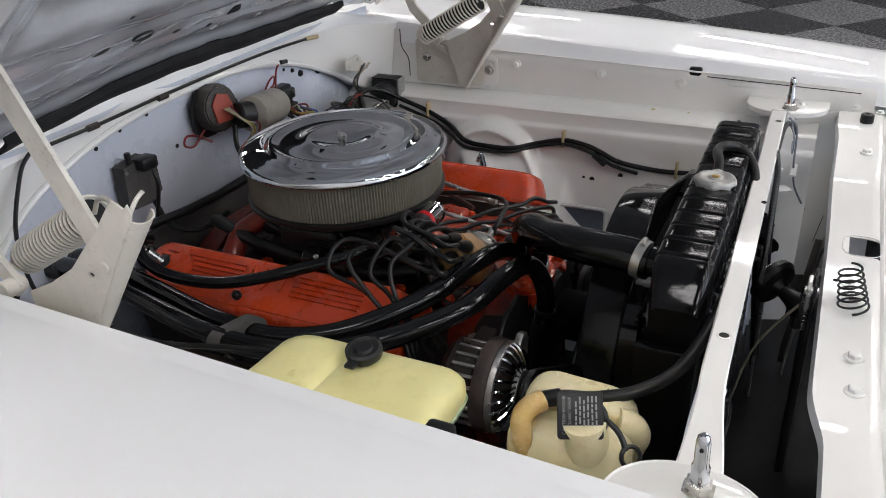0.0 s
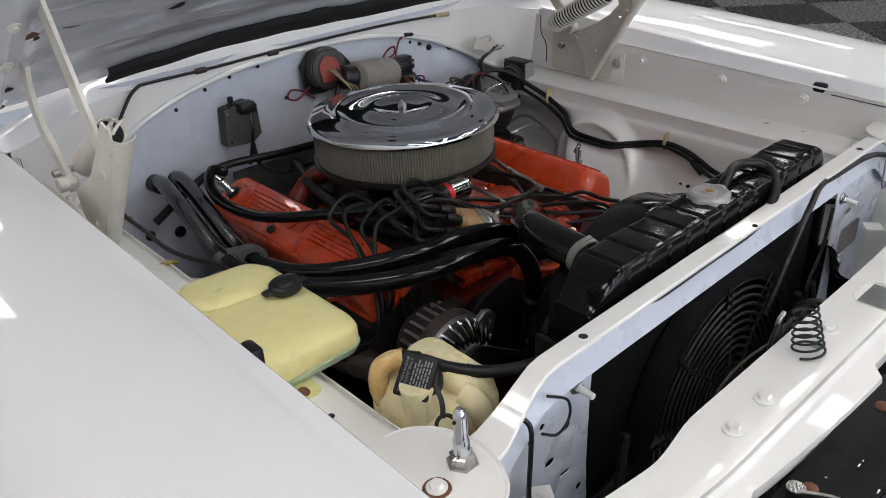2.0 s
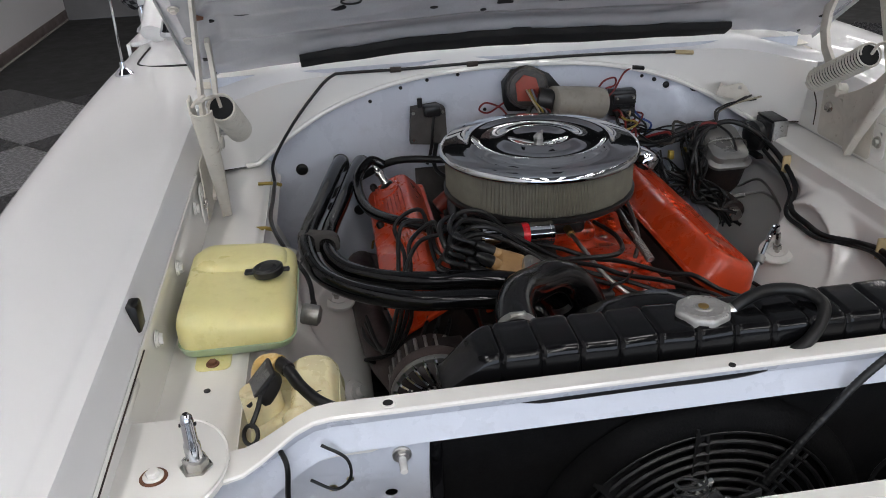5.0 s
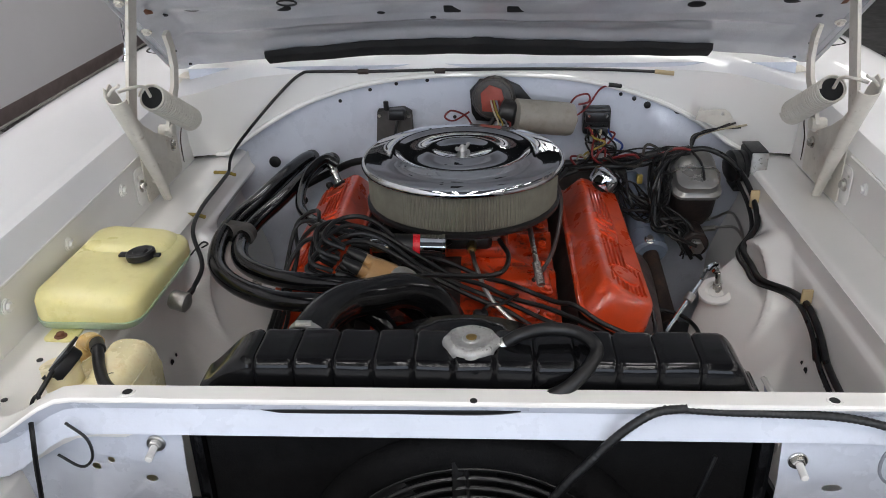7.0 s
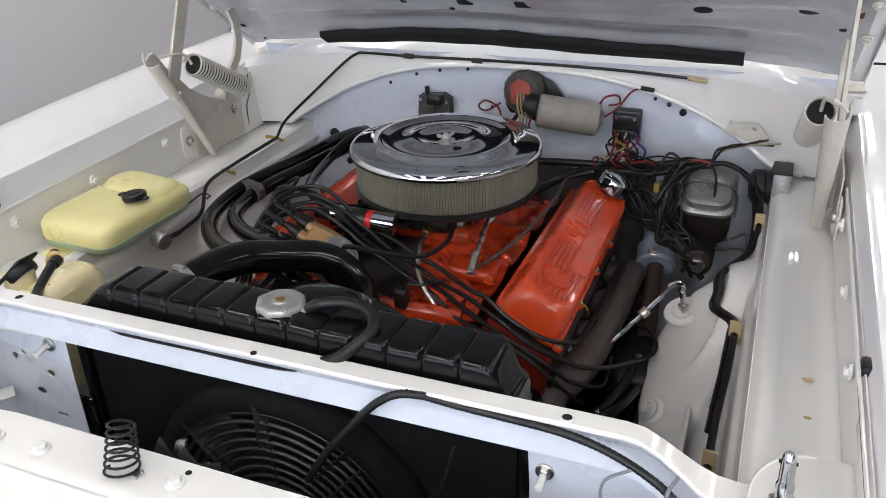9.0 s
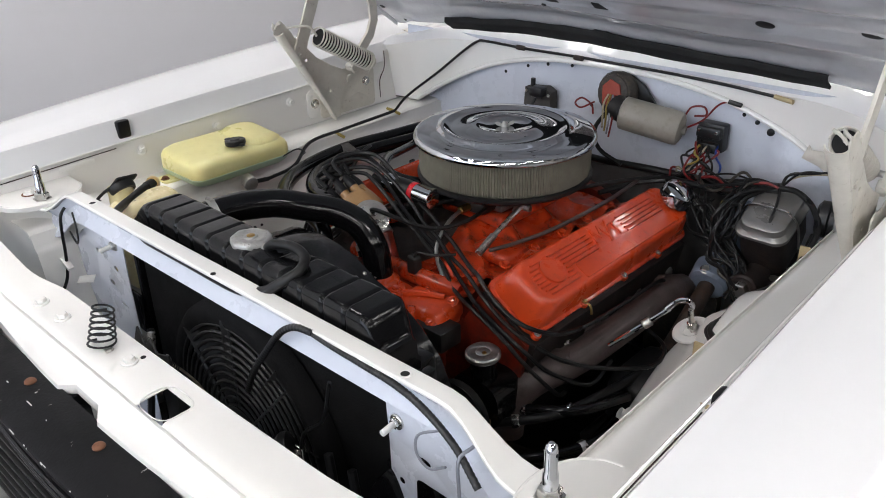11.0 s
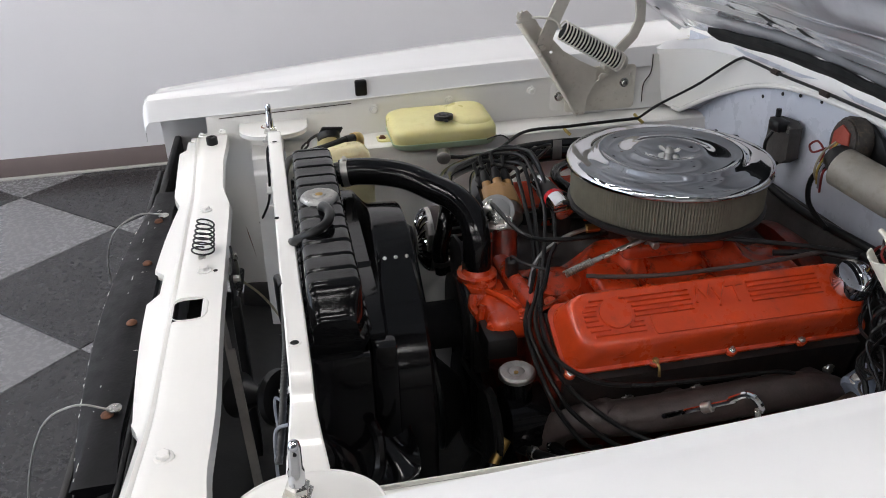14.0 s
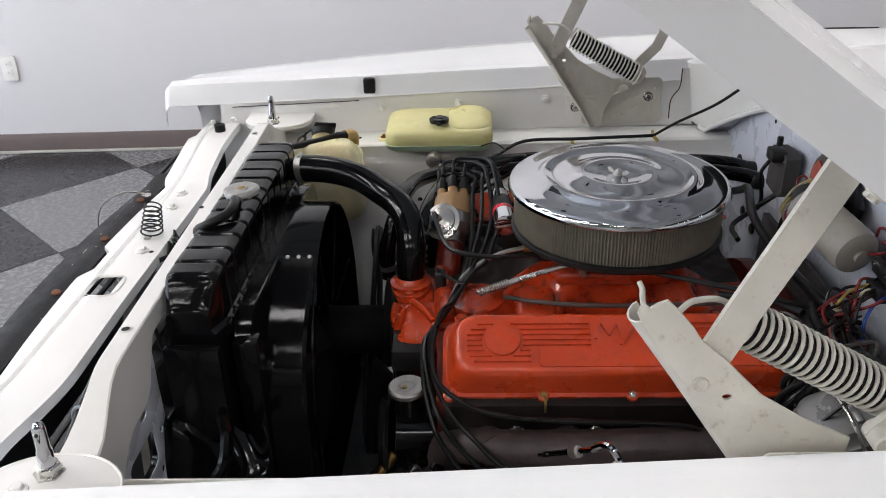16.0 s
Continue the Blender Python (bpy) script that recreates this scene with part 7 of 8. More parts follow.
# ---- ancillaries ----
def build_hoses():
    routes = (((-0.408, 1.066, 0.764), (-0.410, 1.03, 0.778), (-0.425, 0.95, 0.782), (-0.455, 0.80, 0.776), (-0.477, 0.69, 0.774), (-0.480, 0.60, 0.772), (-0.456, 0.505, 0.772), (-0.398, 0.420, 0.780), (-0.315, 0.352, 0.792), (-0.230, 0.328, 0.799), (-0.160, 0.316, 0.788), (-0.132, 0.304, 0.758), (-0.126, 0.294, 0.715), (-0.124, 0.298, 0.665)),
              ((-0.361, 1.080, 0.755), (-0.366, 1.04, 0.770), (-0.385, 0.95, 0.776), (-0.417, 0.80, 0.770), (-0.440, 0.69, 0.768), (-0.443, 0.60, 0.766), (-0.415, 0.520, 0.770), (-0.356, 0.455, 0.780), (-0.29, 0.410, 0.792), (-0.215, 0.388, 0.799), (-0.14, 0.372, 0.790), (-0.095, 0.362, 0.765), (-0.080, 0.356, 0.735)))
    for pts in routes:
        h = thing("heater_hose", pts[0], "thick black heater hose from the firewall to the engine", "hose", "heater hoses")
        part("hose", tube(pts, 0.0155, 14, 8), HOSE, h)
        for p, q in ((pts[0], pts[1]), (pts[-1], pts[-2])):
            a, b = Vector(p), Vector(q)
            s0 = a.lerp(b, 0.35)
            part("clamp", lathe([(0.0155, 0), (0.0168, 0), (0.0168, 0.010), (0.0155, 0.010)], 20, axis(s0, b)), STEEL if p is pts[-1] else DULLBLACK, h)
        a = Vector(pts[0])
        part("firewall_nipple", rod(a + Vector((0, 0.02, 0)), a + Vector((0, -0.03, 0.006)), 0.0185, 16), RUBBER, h)
    hose_tie = thing("hose_tie", (-0.461, 0.645, 0.771), "grey strap round the paired heater hoses", "strap")
    part("strap", loft([[Vector((-0.4605 + x, y - 0.35 * x, 0.7705 + z)) for x, z in rrect(-0.038, 0.038, -0.0175, 0.0175, 0.017, 6)] for y in (0.632, 0.634, 0.652, 0.654)]), DARKWALL, hose_tie)
    v = thing("vent_hose", (-0.31, 0.86, 0.78), "black crankcase vent hose over the valve cover", "hose")
    part("hose", tube([(-0.318, 0.930, 0.800), (-0.345, 0.930, 0.812), (-0.372, 0.895, 0.798), (-0.378, 0.840, 0.782), (-0.366, 0.760, 0.778), (-0.340, 0.690, 0.786), (-0.300, 0.620, 0.800), (-0.245, 0.565, 0.806), (-0.190, 0.560, 0.800), (-0.130, 0.60, 0.788)], 0.0100, 12, 8), HOSE, v)
    b = thing("engine_harness", (-0.2, 1.0, 0.76), "black taped wire loom along the firewall", "wire loom")
    part("loom", tube([(-0.44, 1.03, 0.70), (-0.36, 1.035, 0.74), (-0.28, 1.02, 0.775), (-0.15, 0.99, 0.775), (0.0, 0.985, 0.77), (0.12, 0.99, 0.775), (0.20, 1.00, 0.775), (0.26, 0.99, 0.780), (0.32, 0.975, 0.795), (0.38, 0.965, 0.812), (0.432, 0.960, 0.818)], 0.0085, 10), RUBBER, b)
    part("loom", tube([(0.16, 0.985, 0.765), (0.24, 0.96, 0.78), (0.33, 0.955, 0.788), (0.39, 0.955, 0.806), (0.436, 0.958, 0.815)], 0.0075, 10), RUBBER, b)
    part("loom", tube([(-0.19, 1.04, 0.80), (-0.20, 1.0, 0.76), (-0.17, 0.96, 0.745), (-0.1, 0.95, 0.75)], 0.005, 8), RUBBER, b)
    part("loom", tube([(0.02, 1.0, 0.88), (0.0, 0.985, 0.84), (0.02, 0.975, 0.80), (0.08, 0.975, 0.775)], 0.005, 8), RUBBER, b)
    part("loom", tube([(0.20, 0.955, 0.775), (0.15, 0.93, 0.765), (0.12, 0.90, 0.755), (0.10, 0.86, 0.75)], 0.006, 8), RUBBER, b)
    # loom down the driver's apron
    a = thing("apron_harness", (0.55, 0.6, 0.72), "black wire harness clipped along the white apron", "wire harness")
    path = [(0.430, 0.960, 0.817), (0.470, 0.955, 0.822), (0.510, 0.935, 0.808), (0.537, 0.90, 0.782)]
    path += [(apron_x(y, z) - 0.011, y, z) for y, z in ((0.83, 0.755), (0.77, 0.728), (0.71, 0.708), (0.65, 0.701), (0.59, 0.703), (0.54, 0.709), (0.474, 0.724), (0.42, 0.718), (0.385, 0.706), (0.345, 0.690), (0.29, 0.682), (0.22, 0.680), (0.12, 0.69), (0.05, 0.71))]
    part("loom", tube(path, 0.0058, 10, 6), RUBBER, a)
    part("loom", tube([(x - 0.008, y + 0.004, z - 0.010 - 0.004 * math.sin(9 * y)) for x, y, z in path[3:15]], 0.0044, 8, 6), RUBBER, a)
    for y, z in ((0.474, 0.726), (0.83, 0.756), (0.21, 0.684)):
        part("clip", moved(rbox(-0.012, 0.006, -0.003, 0.003, -0.018, 0.022, 0.002), Matrix.Translation((apron_x(y, z) - 0.008, y, z))), TIE, a, "tan plastic clip")
    part("tape_end", rod((apron_x(0.40, 0.70) - 0.012, 0.40, 0.700), (apron_x(0.37, 0.68) - 0.012, 0.37, 0.680), 0.008, 8), RUBBER, a)
    part("red_lead", tube([(0.55, 0.10, 0.715), (0.565, 0.075, 0.735), (0.575, 0.05, 0.722), (0.56, 0.03, 0.70)], 0.003, 6), REDWIRE, a)


build_hoses()


def build_bottles():
    w = thing("washer_bottle", (-0.565, 0.38, 0.785), "yellowed translucent washer fluid bottle on the ledge", "washer bottle")
    def section(x0, x1, y0, y1, r, z, n=5):
        lift = 0.07 * ss(0.80, 0.86, z)
        return [Vector((x, 0.262 + (y - 0.284) * 1.20, z - 0.014 * ss(0.80, 0.87, z) - 0.006 + lift * (-0.575 - x))) for x, y in rrect(x0, x1, y0, y1, r, n)]
    body = loft([section(-0.640, -0.505, 0.294, 0.480, 0.020, 0.792), section(-0.647, -0.496, 0.287, 0.486, 0.022, 0.798), section(-0.650, -0.491, 0.284, 0.489, 0.024, 0.815), section(-0.650, -0.491, 0.284, 0.489, 0.025, 0.842), section(-0.648, -0.494, 0.288, 0.487, 0.026, 0.853), section(-0.641, -0.501, 0.298, 0.480, 0.026, 0.860), section(-0.625, -0.516, 0.316, 0.464, 0.024, 0.863)])
    b = part("bottle", body, BOTTLE, w)
    part("raised_back", loft([section(-0.644, -0.500, 0.400, 0.485, 0.030, 0.845), section(-0.641, -0.504, 0.404, 0.483, 0.030, 0.862), section(-0.634, -0.512, 0.412, 0.475, 0.026, 0.869), section(-0.62, -0.525, 0.42, 0.465, 0.02, 0.871)]), BOTTLE, b)
    part("bottle_foot", loft([section(-0.640, -0.503, 0.294, 0.480, 0.022, 0.7895), section(-0.6485, -0.4945, 0.2855, 0.4875, 0.024, 0.7975), section(-0.6515, -0.4895, 0.2825, 0.4905, 0.025, 0.809)]), BOTTLELOW, b, "green-tinted lower edge")
    part("mount_tab", plate(rrect(-0.626, -0.580, 0.236, 0.290, 0.012), 0.004, Matrix.Translation((0, 0, 0.7850))), BOTTLE, b)
    hexbolt((-0.603, 0.249, 0.7870), (0, 0, 1), 0.0062, b, RUSTSCREW)
    cap = part("cap", lathe([(0.0215, 0), (0.0225, 0.004), (0.0225, 0.010), (0.019, 0.012), (0.016, 0.010), (0.012, 0.010), (0.010, 0.013), (0, 0.013)], 28, axis((-0.527, 0.386, 0.846), (-0.532, 0.386, 0.9))), PLASTIC, w, "black push-on cap")
    part("cap_tab", rbox(-0.562, -0.546, 0.380, 0.394, 0.848, 0.853, 0.002), PLASTIC, cap)
    part("cap_tab", rbox(-0.507, -0.496, 0.381, 0.391, 0.848, 0.853, 0.002), PLASTIC, cap)
    pm = thing("washer_pump", (-0.485, 0.42, 0.77), "small grey washer pump under the bottle", "pump")
    part("pump_body", lathe([(0.014, 0), (0.016, 0.004), (0.016, 0.026), (0.010, 0.03)], 16, axis((-0.487, 0.375, 0.779), (-0.455, 0.37, 0.772))), ALLOY, pm)
    part("pump_nozzle", rod((-0.47, 0.37, 0.775), (-0.47, 0.42, 0.770), 0.005, 8), DULLBLACK, pm)
    part("pump_hose", tube([(-0.47, 0.42, 0.770), (-0.48, 0.50, 0.775), (-0.52, 0.58, 0.80), (-0.545, 0.70, 0.795), (-0.545, 0.80, 0.798), (-0.545, 0.88, 0.80)], 0.004, 8), RUBBER, pm)
    part("pump_wire", tube([(-0.492, 0.48, 0.80), (-0.478, 0.51, 0.812), (-0.476, 0.53, 0.80), (-0.49, 0.535, 0.79)], 0.0016, 6), DULLBLACK, pm)
    o = thing("coolant_bottle", (-0.485, 0.14, 0.64), "aged cream plastic coolant overflow bottle", "overflow bottle")
    def sec2(cx, cy, hx, hy, r, z):
        return [Vector((x, y, z)) for x, y in rrect(cx - hx, cx + hx, cy - hy, cy + hy, r, 6)]
    b = part("bottle", loft([sec2(-0.487, 0.138, 0.050, 0.062, 0.03, 0.645), sec2(-0.487, 0.138, 0.058, 0.070, 0.034, 0.66), sec2(-0.487, 0.138, 0.057, 0.071, 0.030, 0.765), sec2(-0.486, 0.138, 0.057, 0.069, 0.028, 0.783), sec2(-0.482, 0.137, 0.050, 0.063, 0.026, 0.797), sec2(-0.474, 0.134, 0.040, 0.055, 0.022, 0.806)]), TANKP, o)
    part("raised_shoulder", loft([[Vector((x - 0.10 * (z - 0.78), y, z - 0.10 * max(0, 0.14 - y) * (z > 0.8))) for x, y in rrect(x0, x1, y0, y1, r, 5)] for x0, x1, y0, y1, r, z in ((-0.494, -0.4305, 0.071, 0.205, 0.024, 0.780), (-0.492, -0.4315, 0.074, 0.201, 0.022, 0.806), (-0.488, -0.436, 0.081, 0.193, 0.020, 0.819), (-0.480, -0.444, 0.092, 0.183, 0.015, 0.8265))]), TANKP, b, "moulded top shoulder")
    part("front_bulge", tube([(-0.470, 0.076, 0.760), (-0.476, 0.070, 0.784), (-0.482, 0.076, 0.800), (-0.488, 0.090, 0.806)], 0.0165, 16), TANKP, b)
    part("filler_neck", tube([(-0.522, 0.112, 0.785), (-0.526, 0.114, 0.815), (-0.528, 0.116, 0.832)], 0.024, 20), TANKP, b)
    part("return_neck", tube([(-0.530, 0.178, 0.765), (-0.535, 0.184, 0.792), (-0.530, 0.186, 0.815), (-0.518, 0.180, 0.824), (-0.506, 0.170, 0.826)], 0.0125, 14), BOTTLEAMBER, b, "amber-stained return neck")
    part("hose_sleeve", rod((-0.510, 0.178, 0.8262), (-0.494, 0.152, 0.828), 0.0098, 12), RUBBER, o)
    up = Vector((-0.70, -0.05, 0.71)).normalized()
    ctr = Vector((-0.525, 0.121, 0.834))
    ty = (Vector((-0.449, 0.894, 0)) - up * up.dot(Vector((-0.449, 0.894, 0)))).normalized()
    tx = ty.cross(up)
    cm = Matrix.Translation(ctr) @ Matrix((tx, ty, up)).transposed().to_4x4()
    cap = part("cap", lathe([(0.024, -0.014), (0.026, -0.010), (0.026, 0.001), (0.022, 0.003)], 24, cm @ Matrix.Translation((-0.004, -0.003, 0))), PLASTIC, o, "black cap with a printed label plate")
    lm = cm @ Matrix.Rotation(radians(-5), 4, "Z") @ Matrix.Diagonal((0.80, 0.80, 1.0, 1.0))
    part("label_plate", plate(rrect(-0.031, 0.031, -0.030, 0.030, 0.004), 0.004, lm @ Matrix.Translation((0, 0, 0.004))), PLASTIC, cap)
    for k, txt in enumerate(("CAUTION ENGINE", "COOLANT ONLY")):
        part("label_word", lettering(txt, 0.0062, lm @ Matrix.Translation((0, 0.021 - 0.0075 * k, 0.0063)), 0.0002), WHITELABEL, cap)
    words = random.Random(3)
    for k in range(6):
        x = -0.024
        while x < 0.018:
            wd = words.uniform(0.004, 0.010)
            part("print_bar", moved(rbox(x, min(x + wd, 0.025), -0.0011, 0.0011, 0.006, 0.0064, 0), lm @ Matrix.Translation((0, 0.005 - 0.0054 * k, 0))), WHITELABEL, cap)
            x += wd + 0.002
    low = [cm @ Vector(v) for v in ((-0.006, -0.026, 0.002), (-0.018, -0.036, 0.000), (-0.030, -0.041, -0.002), (-0.040, -0.042, -0.004))]
    part("strap", tube(low, 0.0032, 8), PLASTIC, cap, "black rubber strap")
    eye = low[-1] + Vector((0, -0.006, -0.006))
    part("strap_loop", tube([eye + 0.011 * (math.cos(a) * Vector((0.72, -0.69, 0)) + math.sin(a) * Vector((0.35, 0.36, 0.86))) for a in [2 * math.pi * k / 16 for k in range(17)]], 0.0026, 6, 2), PLASTIC, cap)
    part("strap_hole", lathe([(0.005, 0), (0.005, 0.001), (0, 0.001)], 10, axis((-0.458, 0.105, 0.8215), (-0.458, 0.09, 0.9))), DULLBLACK, b)


build_bottles()


def build_accessories():
    # alternator
    al = thing("alternator", (-0.285, 0.36, 0.555), "cast aluminium alternator with a slotted fan pulley", "alternator")
    cx, cz = -0.297, 0.655
    am = axis((cx, 0.300, cz), (cx, 2, cz))
    part("rear_housing", lathe([(0.060, 0.030), (0.064, 0.034), (0.063, 0.075), (0.05, 0.088), (0, 0.09)], 40, am), HEADDARK, al)
    for k in range(26):
        a = 2 * math.pi * k / 26
        part("rear_bar", moved(rbox(0.060, 0.0685, -0.0026, 0.0026, 0.028, 0.066, 0.0012, 1), am @ Matrix.Rotation(a, 4, "Z")), ALLOY, al)
    part("stator_band", lathe([(0.066, 0.004), (0.0705, 0.006), (0.0710, 0.010), (0.0710, 0.026), (0.0700, 0.029), (0.066, 0.030)], 48, am), RUST, al, "brown stator band")
    part("front_rim", lathe([(0.064, -0.004), (0.0685, -0.004), (0.0700, 0.000), (0.0700, 0.005), (0.066, 0.006)], 48, am), ALLOY, al, "bright machined rim")
    part("front_inner", lathe([(0.066, 0.0), (0.058, -0.008), (0.042, -0.016), (0.02, -0.020), (0, -0.020)], 40, am), HEADDARK, al)
    for k in range(24):
        r = am @ Matrix.Rotation(2 * math.pi * k / 24, 4, "Z")
        part("front_vane", tube([r @ Vector((0.067, 0, -0.001)), r @ Vector((0.0625, 0.001, -0.010)), r @ Vector((0.052, 0.003, -0.018)), r @ Vector((0.040, 0.006, -0.023)), r @ Vector((0.030, 0.008, -0.025))], 0.0027, 6, 3), CHROME, al)
    part("front_hub", lathe([(0.032, -0.020), (0.032, -0.028), (0.020, -0.032), (0, -0.032)], 28, am), ALLOY, al)
    part("pulley", lathe([(0.032, -0.054), (0.026, -0.046), (0.033, -0.038), (0.033, -0.034), (0.012, -0.028)], 28, am), DULLBLACK, al)
    part("ear", plate([(-0.268, 0.702), (-0.244, 0.716), (-0.232, 0.712), (-0.224, 0.700), (-0.230, 0.676), (-0.240, 0.656), (-0.256, 0.640), (-0.262, 0.665)], 0.012, Matrix.Translation((0, 0.294, 0)) @ XZ, [circle(-0.237, 0.698, 0.0055)], 0.002), ALLOY, al, "cast mounting ear")
    part("upper_case", loft([[Vector((cx + x, y, 0.722 + z)) for x, z in rrect(0.0, 0.050, -0.012, 0.000, 0.005, 3)] for y in (0.330, 0.334, 0.350, 0.354)]), HEADDARK, al)
    hexbolt((-0.256, 0.286, 0.672), (0.3, -1, 0.3), 0.008, al, CHROME)
    part("mount_bracket", rbox(-0.30, -0.16, 0.37, 0.44, 0.535, 0.575, 0.008), DULLBLACK, al)
    for k in range(3):
        part("lead", tube([(cx - 0.02 + 0.02 * k, 0.388, cz + 0.02), (cx + 0.0 + 0.02 * k, 0.43, cz + 0.04), (cx + 0.03 + 0.012 * k, 0.47, 0.74), (cx + 0.05, 0.42, 0.77)], 0.0035, 6), RUBBER, al)
    # power steering pump
    ps = thing("power_steering_pump", (0.205, 0.37, 0.50), "black power steering pump with a silver twist cap", "pump")
    part("reservoir", loft([[Vector((0.205 + x, y, z)) for x, z in rrect(-0.052, 0.052, 0.505, 0.60, 0.035, 5)] for y in (0.335, 0.340, 0.415, 0.42)]), RADBLACK, ps)
    part("neck", rod((0.208, 0.358, 0.59), (0.208, 0.354, 0.643), 0.023, 24), RADBLACK, ps)
    capm = axis((0.208, 0.3535, 0.640), (0.208, 0.350, 0.74))
    part("cap", lathe([(0.029, 0), (0.031, 0.002), (0.031, 0.008), (0.028, 0.011), (0.016, 0.012), (0.013, 0.010), (0.006, 0.012), (0, 0.012)], 36, capm), ALLOY, ps, "dull silver twist cap")
    part("cap_hole", lathe([(0.004, 0.0115), (0.004, 0.0128), (0, 0.0128)], 10, capm @ Matrix.Translation((0.006, -0.003, 0))), BRASS, ps)
    part("pulley", lathe([(0.062, 0), (0.055, 0.008), (0.062, 0.016), (0.03, 0.014), (0, 0.014)], 32, axis((0.19, 0.305, 0.535), (0.19, 2, 0.535))), DULLBLACK, ps)
    part("fitting", rod((0.235, 0.33, 0.535), (0.255, 0.30, 0.50), 0.009, 10), BRASS, ps)
    part("hose", tube([(0.255, 0.30, 0.505), (0.285, 0.285, 0.47), (0.33, 0.31, 0.45), (0.36, 0.40, 0.45), (0.36, 0.6, 0.48)], 0.011, 10), HOSE, ps)
    part("return_hose", tube([(0.26, 0.40, 0.53), (0.31, 0.41, 0.545), (0.36, 0.45, 0.55), (0.38, 0.55, 0.53)], 0.010, 10), HOSE, ps)
    for p in ((0.262, 0.40, 0.531), (0.335, 0.43, 0.549)):
        part("clamp", rod(p, (p[0] + 0.007, p[1] + 0.002, p[2] + 0.002), 0.0125, 14), CHROME, ps)
    # black splash guard low behind the radiator
    sg = thing("splash_guard", (0.37, 0.07, 0.56), "crumpled shiny black rubber splash guard beside the radiator", "guard")
    part("flap", sheet(lambda u, v: Vector((0.332 + 0.075 * v + 0.010 * math.sin(7 * u + 3 * v), -0.015 + 0.170 * u + 0.010 * math.sin(5 * v), 0.678 - 0.115 * v + 0.016 * math.sin(6 * u + 2 * v) + 0.010 * math.sin(13 * u - 5 * v))), 30, 24, 0.003), HOSE, sg)
    part("flap_fold", tube([(0.345, 0.10, 0.700), (0.362, 0.108, 0.675), (0.385, 0.100, 0.635), (0.405, 0.06, 0.600), (0.40, 0.02, 0.58)], 0.009, 8), HOSE, sg)
    # steering gear and shaft
    st = thing("steering_gear", (0.36, 0.86, 0.42), "grey-blue painted steering column tube and coupling", "steering gear")
    part("column_tube", rod((0.335, 1.09, 0.70), (0.355, 0.90, 0.62), 0.032, 20), TOWER, st)
    part("column_collar", rod((0.350, 0.925, 0.632), (0.357, 0.875, 0.610), 0.040, 20), TOWER, st)
    part("shaft", rod((0.357, 0.88, 0.612), (0.372, 0.70, 0.540), 0.017, 14), BROWN, st)
    part("gear_box", rbox(0.32, 0.43, 0.56, 0.72, 0.40, 0.55, 0.03, 3), DULLBLACK, st)
    hexbolt((0.352, 0.872, 0.648), (0, -0.5, 1), 0.008, st, STEEL)
    # brake master cylinder
    mc = thing("brake_master_cylinder", (0.44, 0.95, 0.64), "rusty brown brake master cylinder with a bright wired lid", "master cylinder")
    tilt = Matrix.Translation((0.443, 0.935, 0.760)) @ Matrix.Rotation(radians(24), 4, "X") @ Matrix.Translation((-0.441, -0.945, -0.745))
    part("reservoir", moved(loft([[Vector((0.441 + x, 0.945 + y, z)) for x, y in rrect(-hx, hx, -hy, hy, 0.025, 5)] for hx, hy, z in ((0.040, 0.055, 0.660), (0.046, 0.062, 0.690), (0.046, 0.062, 0.752))]), tilt), HEADDARK, mc)
    lid = part("lid", moved(loft([[Vector((0.441 + x, 0.945 + y, z)) for x, y in rrect(-hx, hx, -hy, hy, 0.024, 5)] for hx, hy, z in ((0.051, 0.067, 0.752), (0.051, 0.067, 0.759), (0.044, 0.060, 0.765), (0.042, 0.058, 0.777), (0.034, 0.05, 0.782))]), tilt), FLUID, mc, "stamped silver lid")
    part("lid_rib", moved(rbox(0.404, 0.478, 0.940, 0.950, 0.779, 0.786, 0.003), tilt), FLUID, lid)
    part("bail_wire", moved(tube([(0.388, 0.935, 0.70), (0.388, 0.935, 0.76), (0.405, 0.935, 0.788), (0.441, 0.935, 0.792), (0.477, 0.935, 0.788), (0.494, 0.935, 0.76), (0.494, 0.935, 0.70)], 0.0022, 6), tilt), STEEL, lid)
    part("cylinder", rod((0.441, 1.07, 0.650), (0.441, 0.84, 0.650), 0.028, 20), HEADDARK, mc)
    part("end_plug", rod((0.441, 0.845, 0.650), (0.441, 0.825, 0.650), 0.016, 6), STEEL, mc)
    for k in range(2):
        part("brake_line", tube([(0.475, 0.90 + 0.05 * k, 0.660), (0.500, 0.885 + 0.05 * k, 0.672), (0.525, 0.86 + 0.03 * k, 0.68 + 0.02 * k), (0.530, 0.80, 0.66), (0.50, 0.74, 0.60), (0.45, 0.70, 0.52)], 0.0030, 6), STEEL, mc)
        part("line_nut", rod((0.470, 0.905 + 0.05 * k, 0.658), (0.492, 0.890 + 0.05 * k, 0.668), 0.006, 6), STEEL, mc)
    # clutch or idler link that shines beside the tower
    ck = thing("chrome_dipstick_handle", (0.41, 0.64, 0.66), "bright hooked dipstick handle and tube", "dipstick")
    part("tube", rod((0.33, 0.555, 0.615), (0.405, 0.625, 0.690), 0.0042, 8), CHROME, ck)
    part("hook", tube([(0.400, 0.620, 0.688), (0.415, 0.632, 0.706), (0.428, 0.640, 0.708), (0.434, 0.648, 0.696), (0.430, 0.652, 0.686)], 0.005, 8), CHROME, ck)
    part("collar", rod((0.372, 0.595, 0.656), (0.382, 0.604, 0.666), 0.009, 10), STEEL, ck)
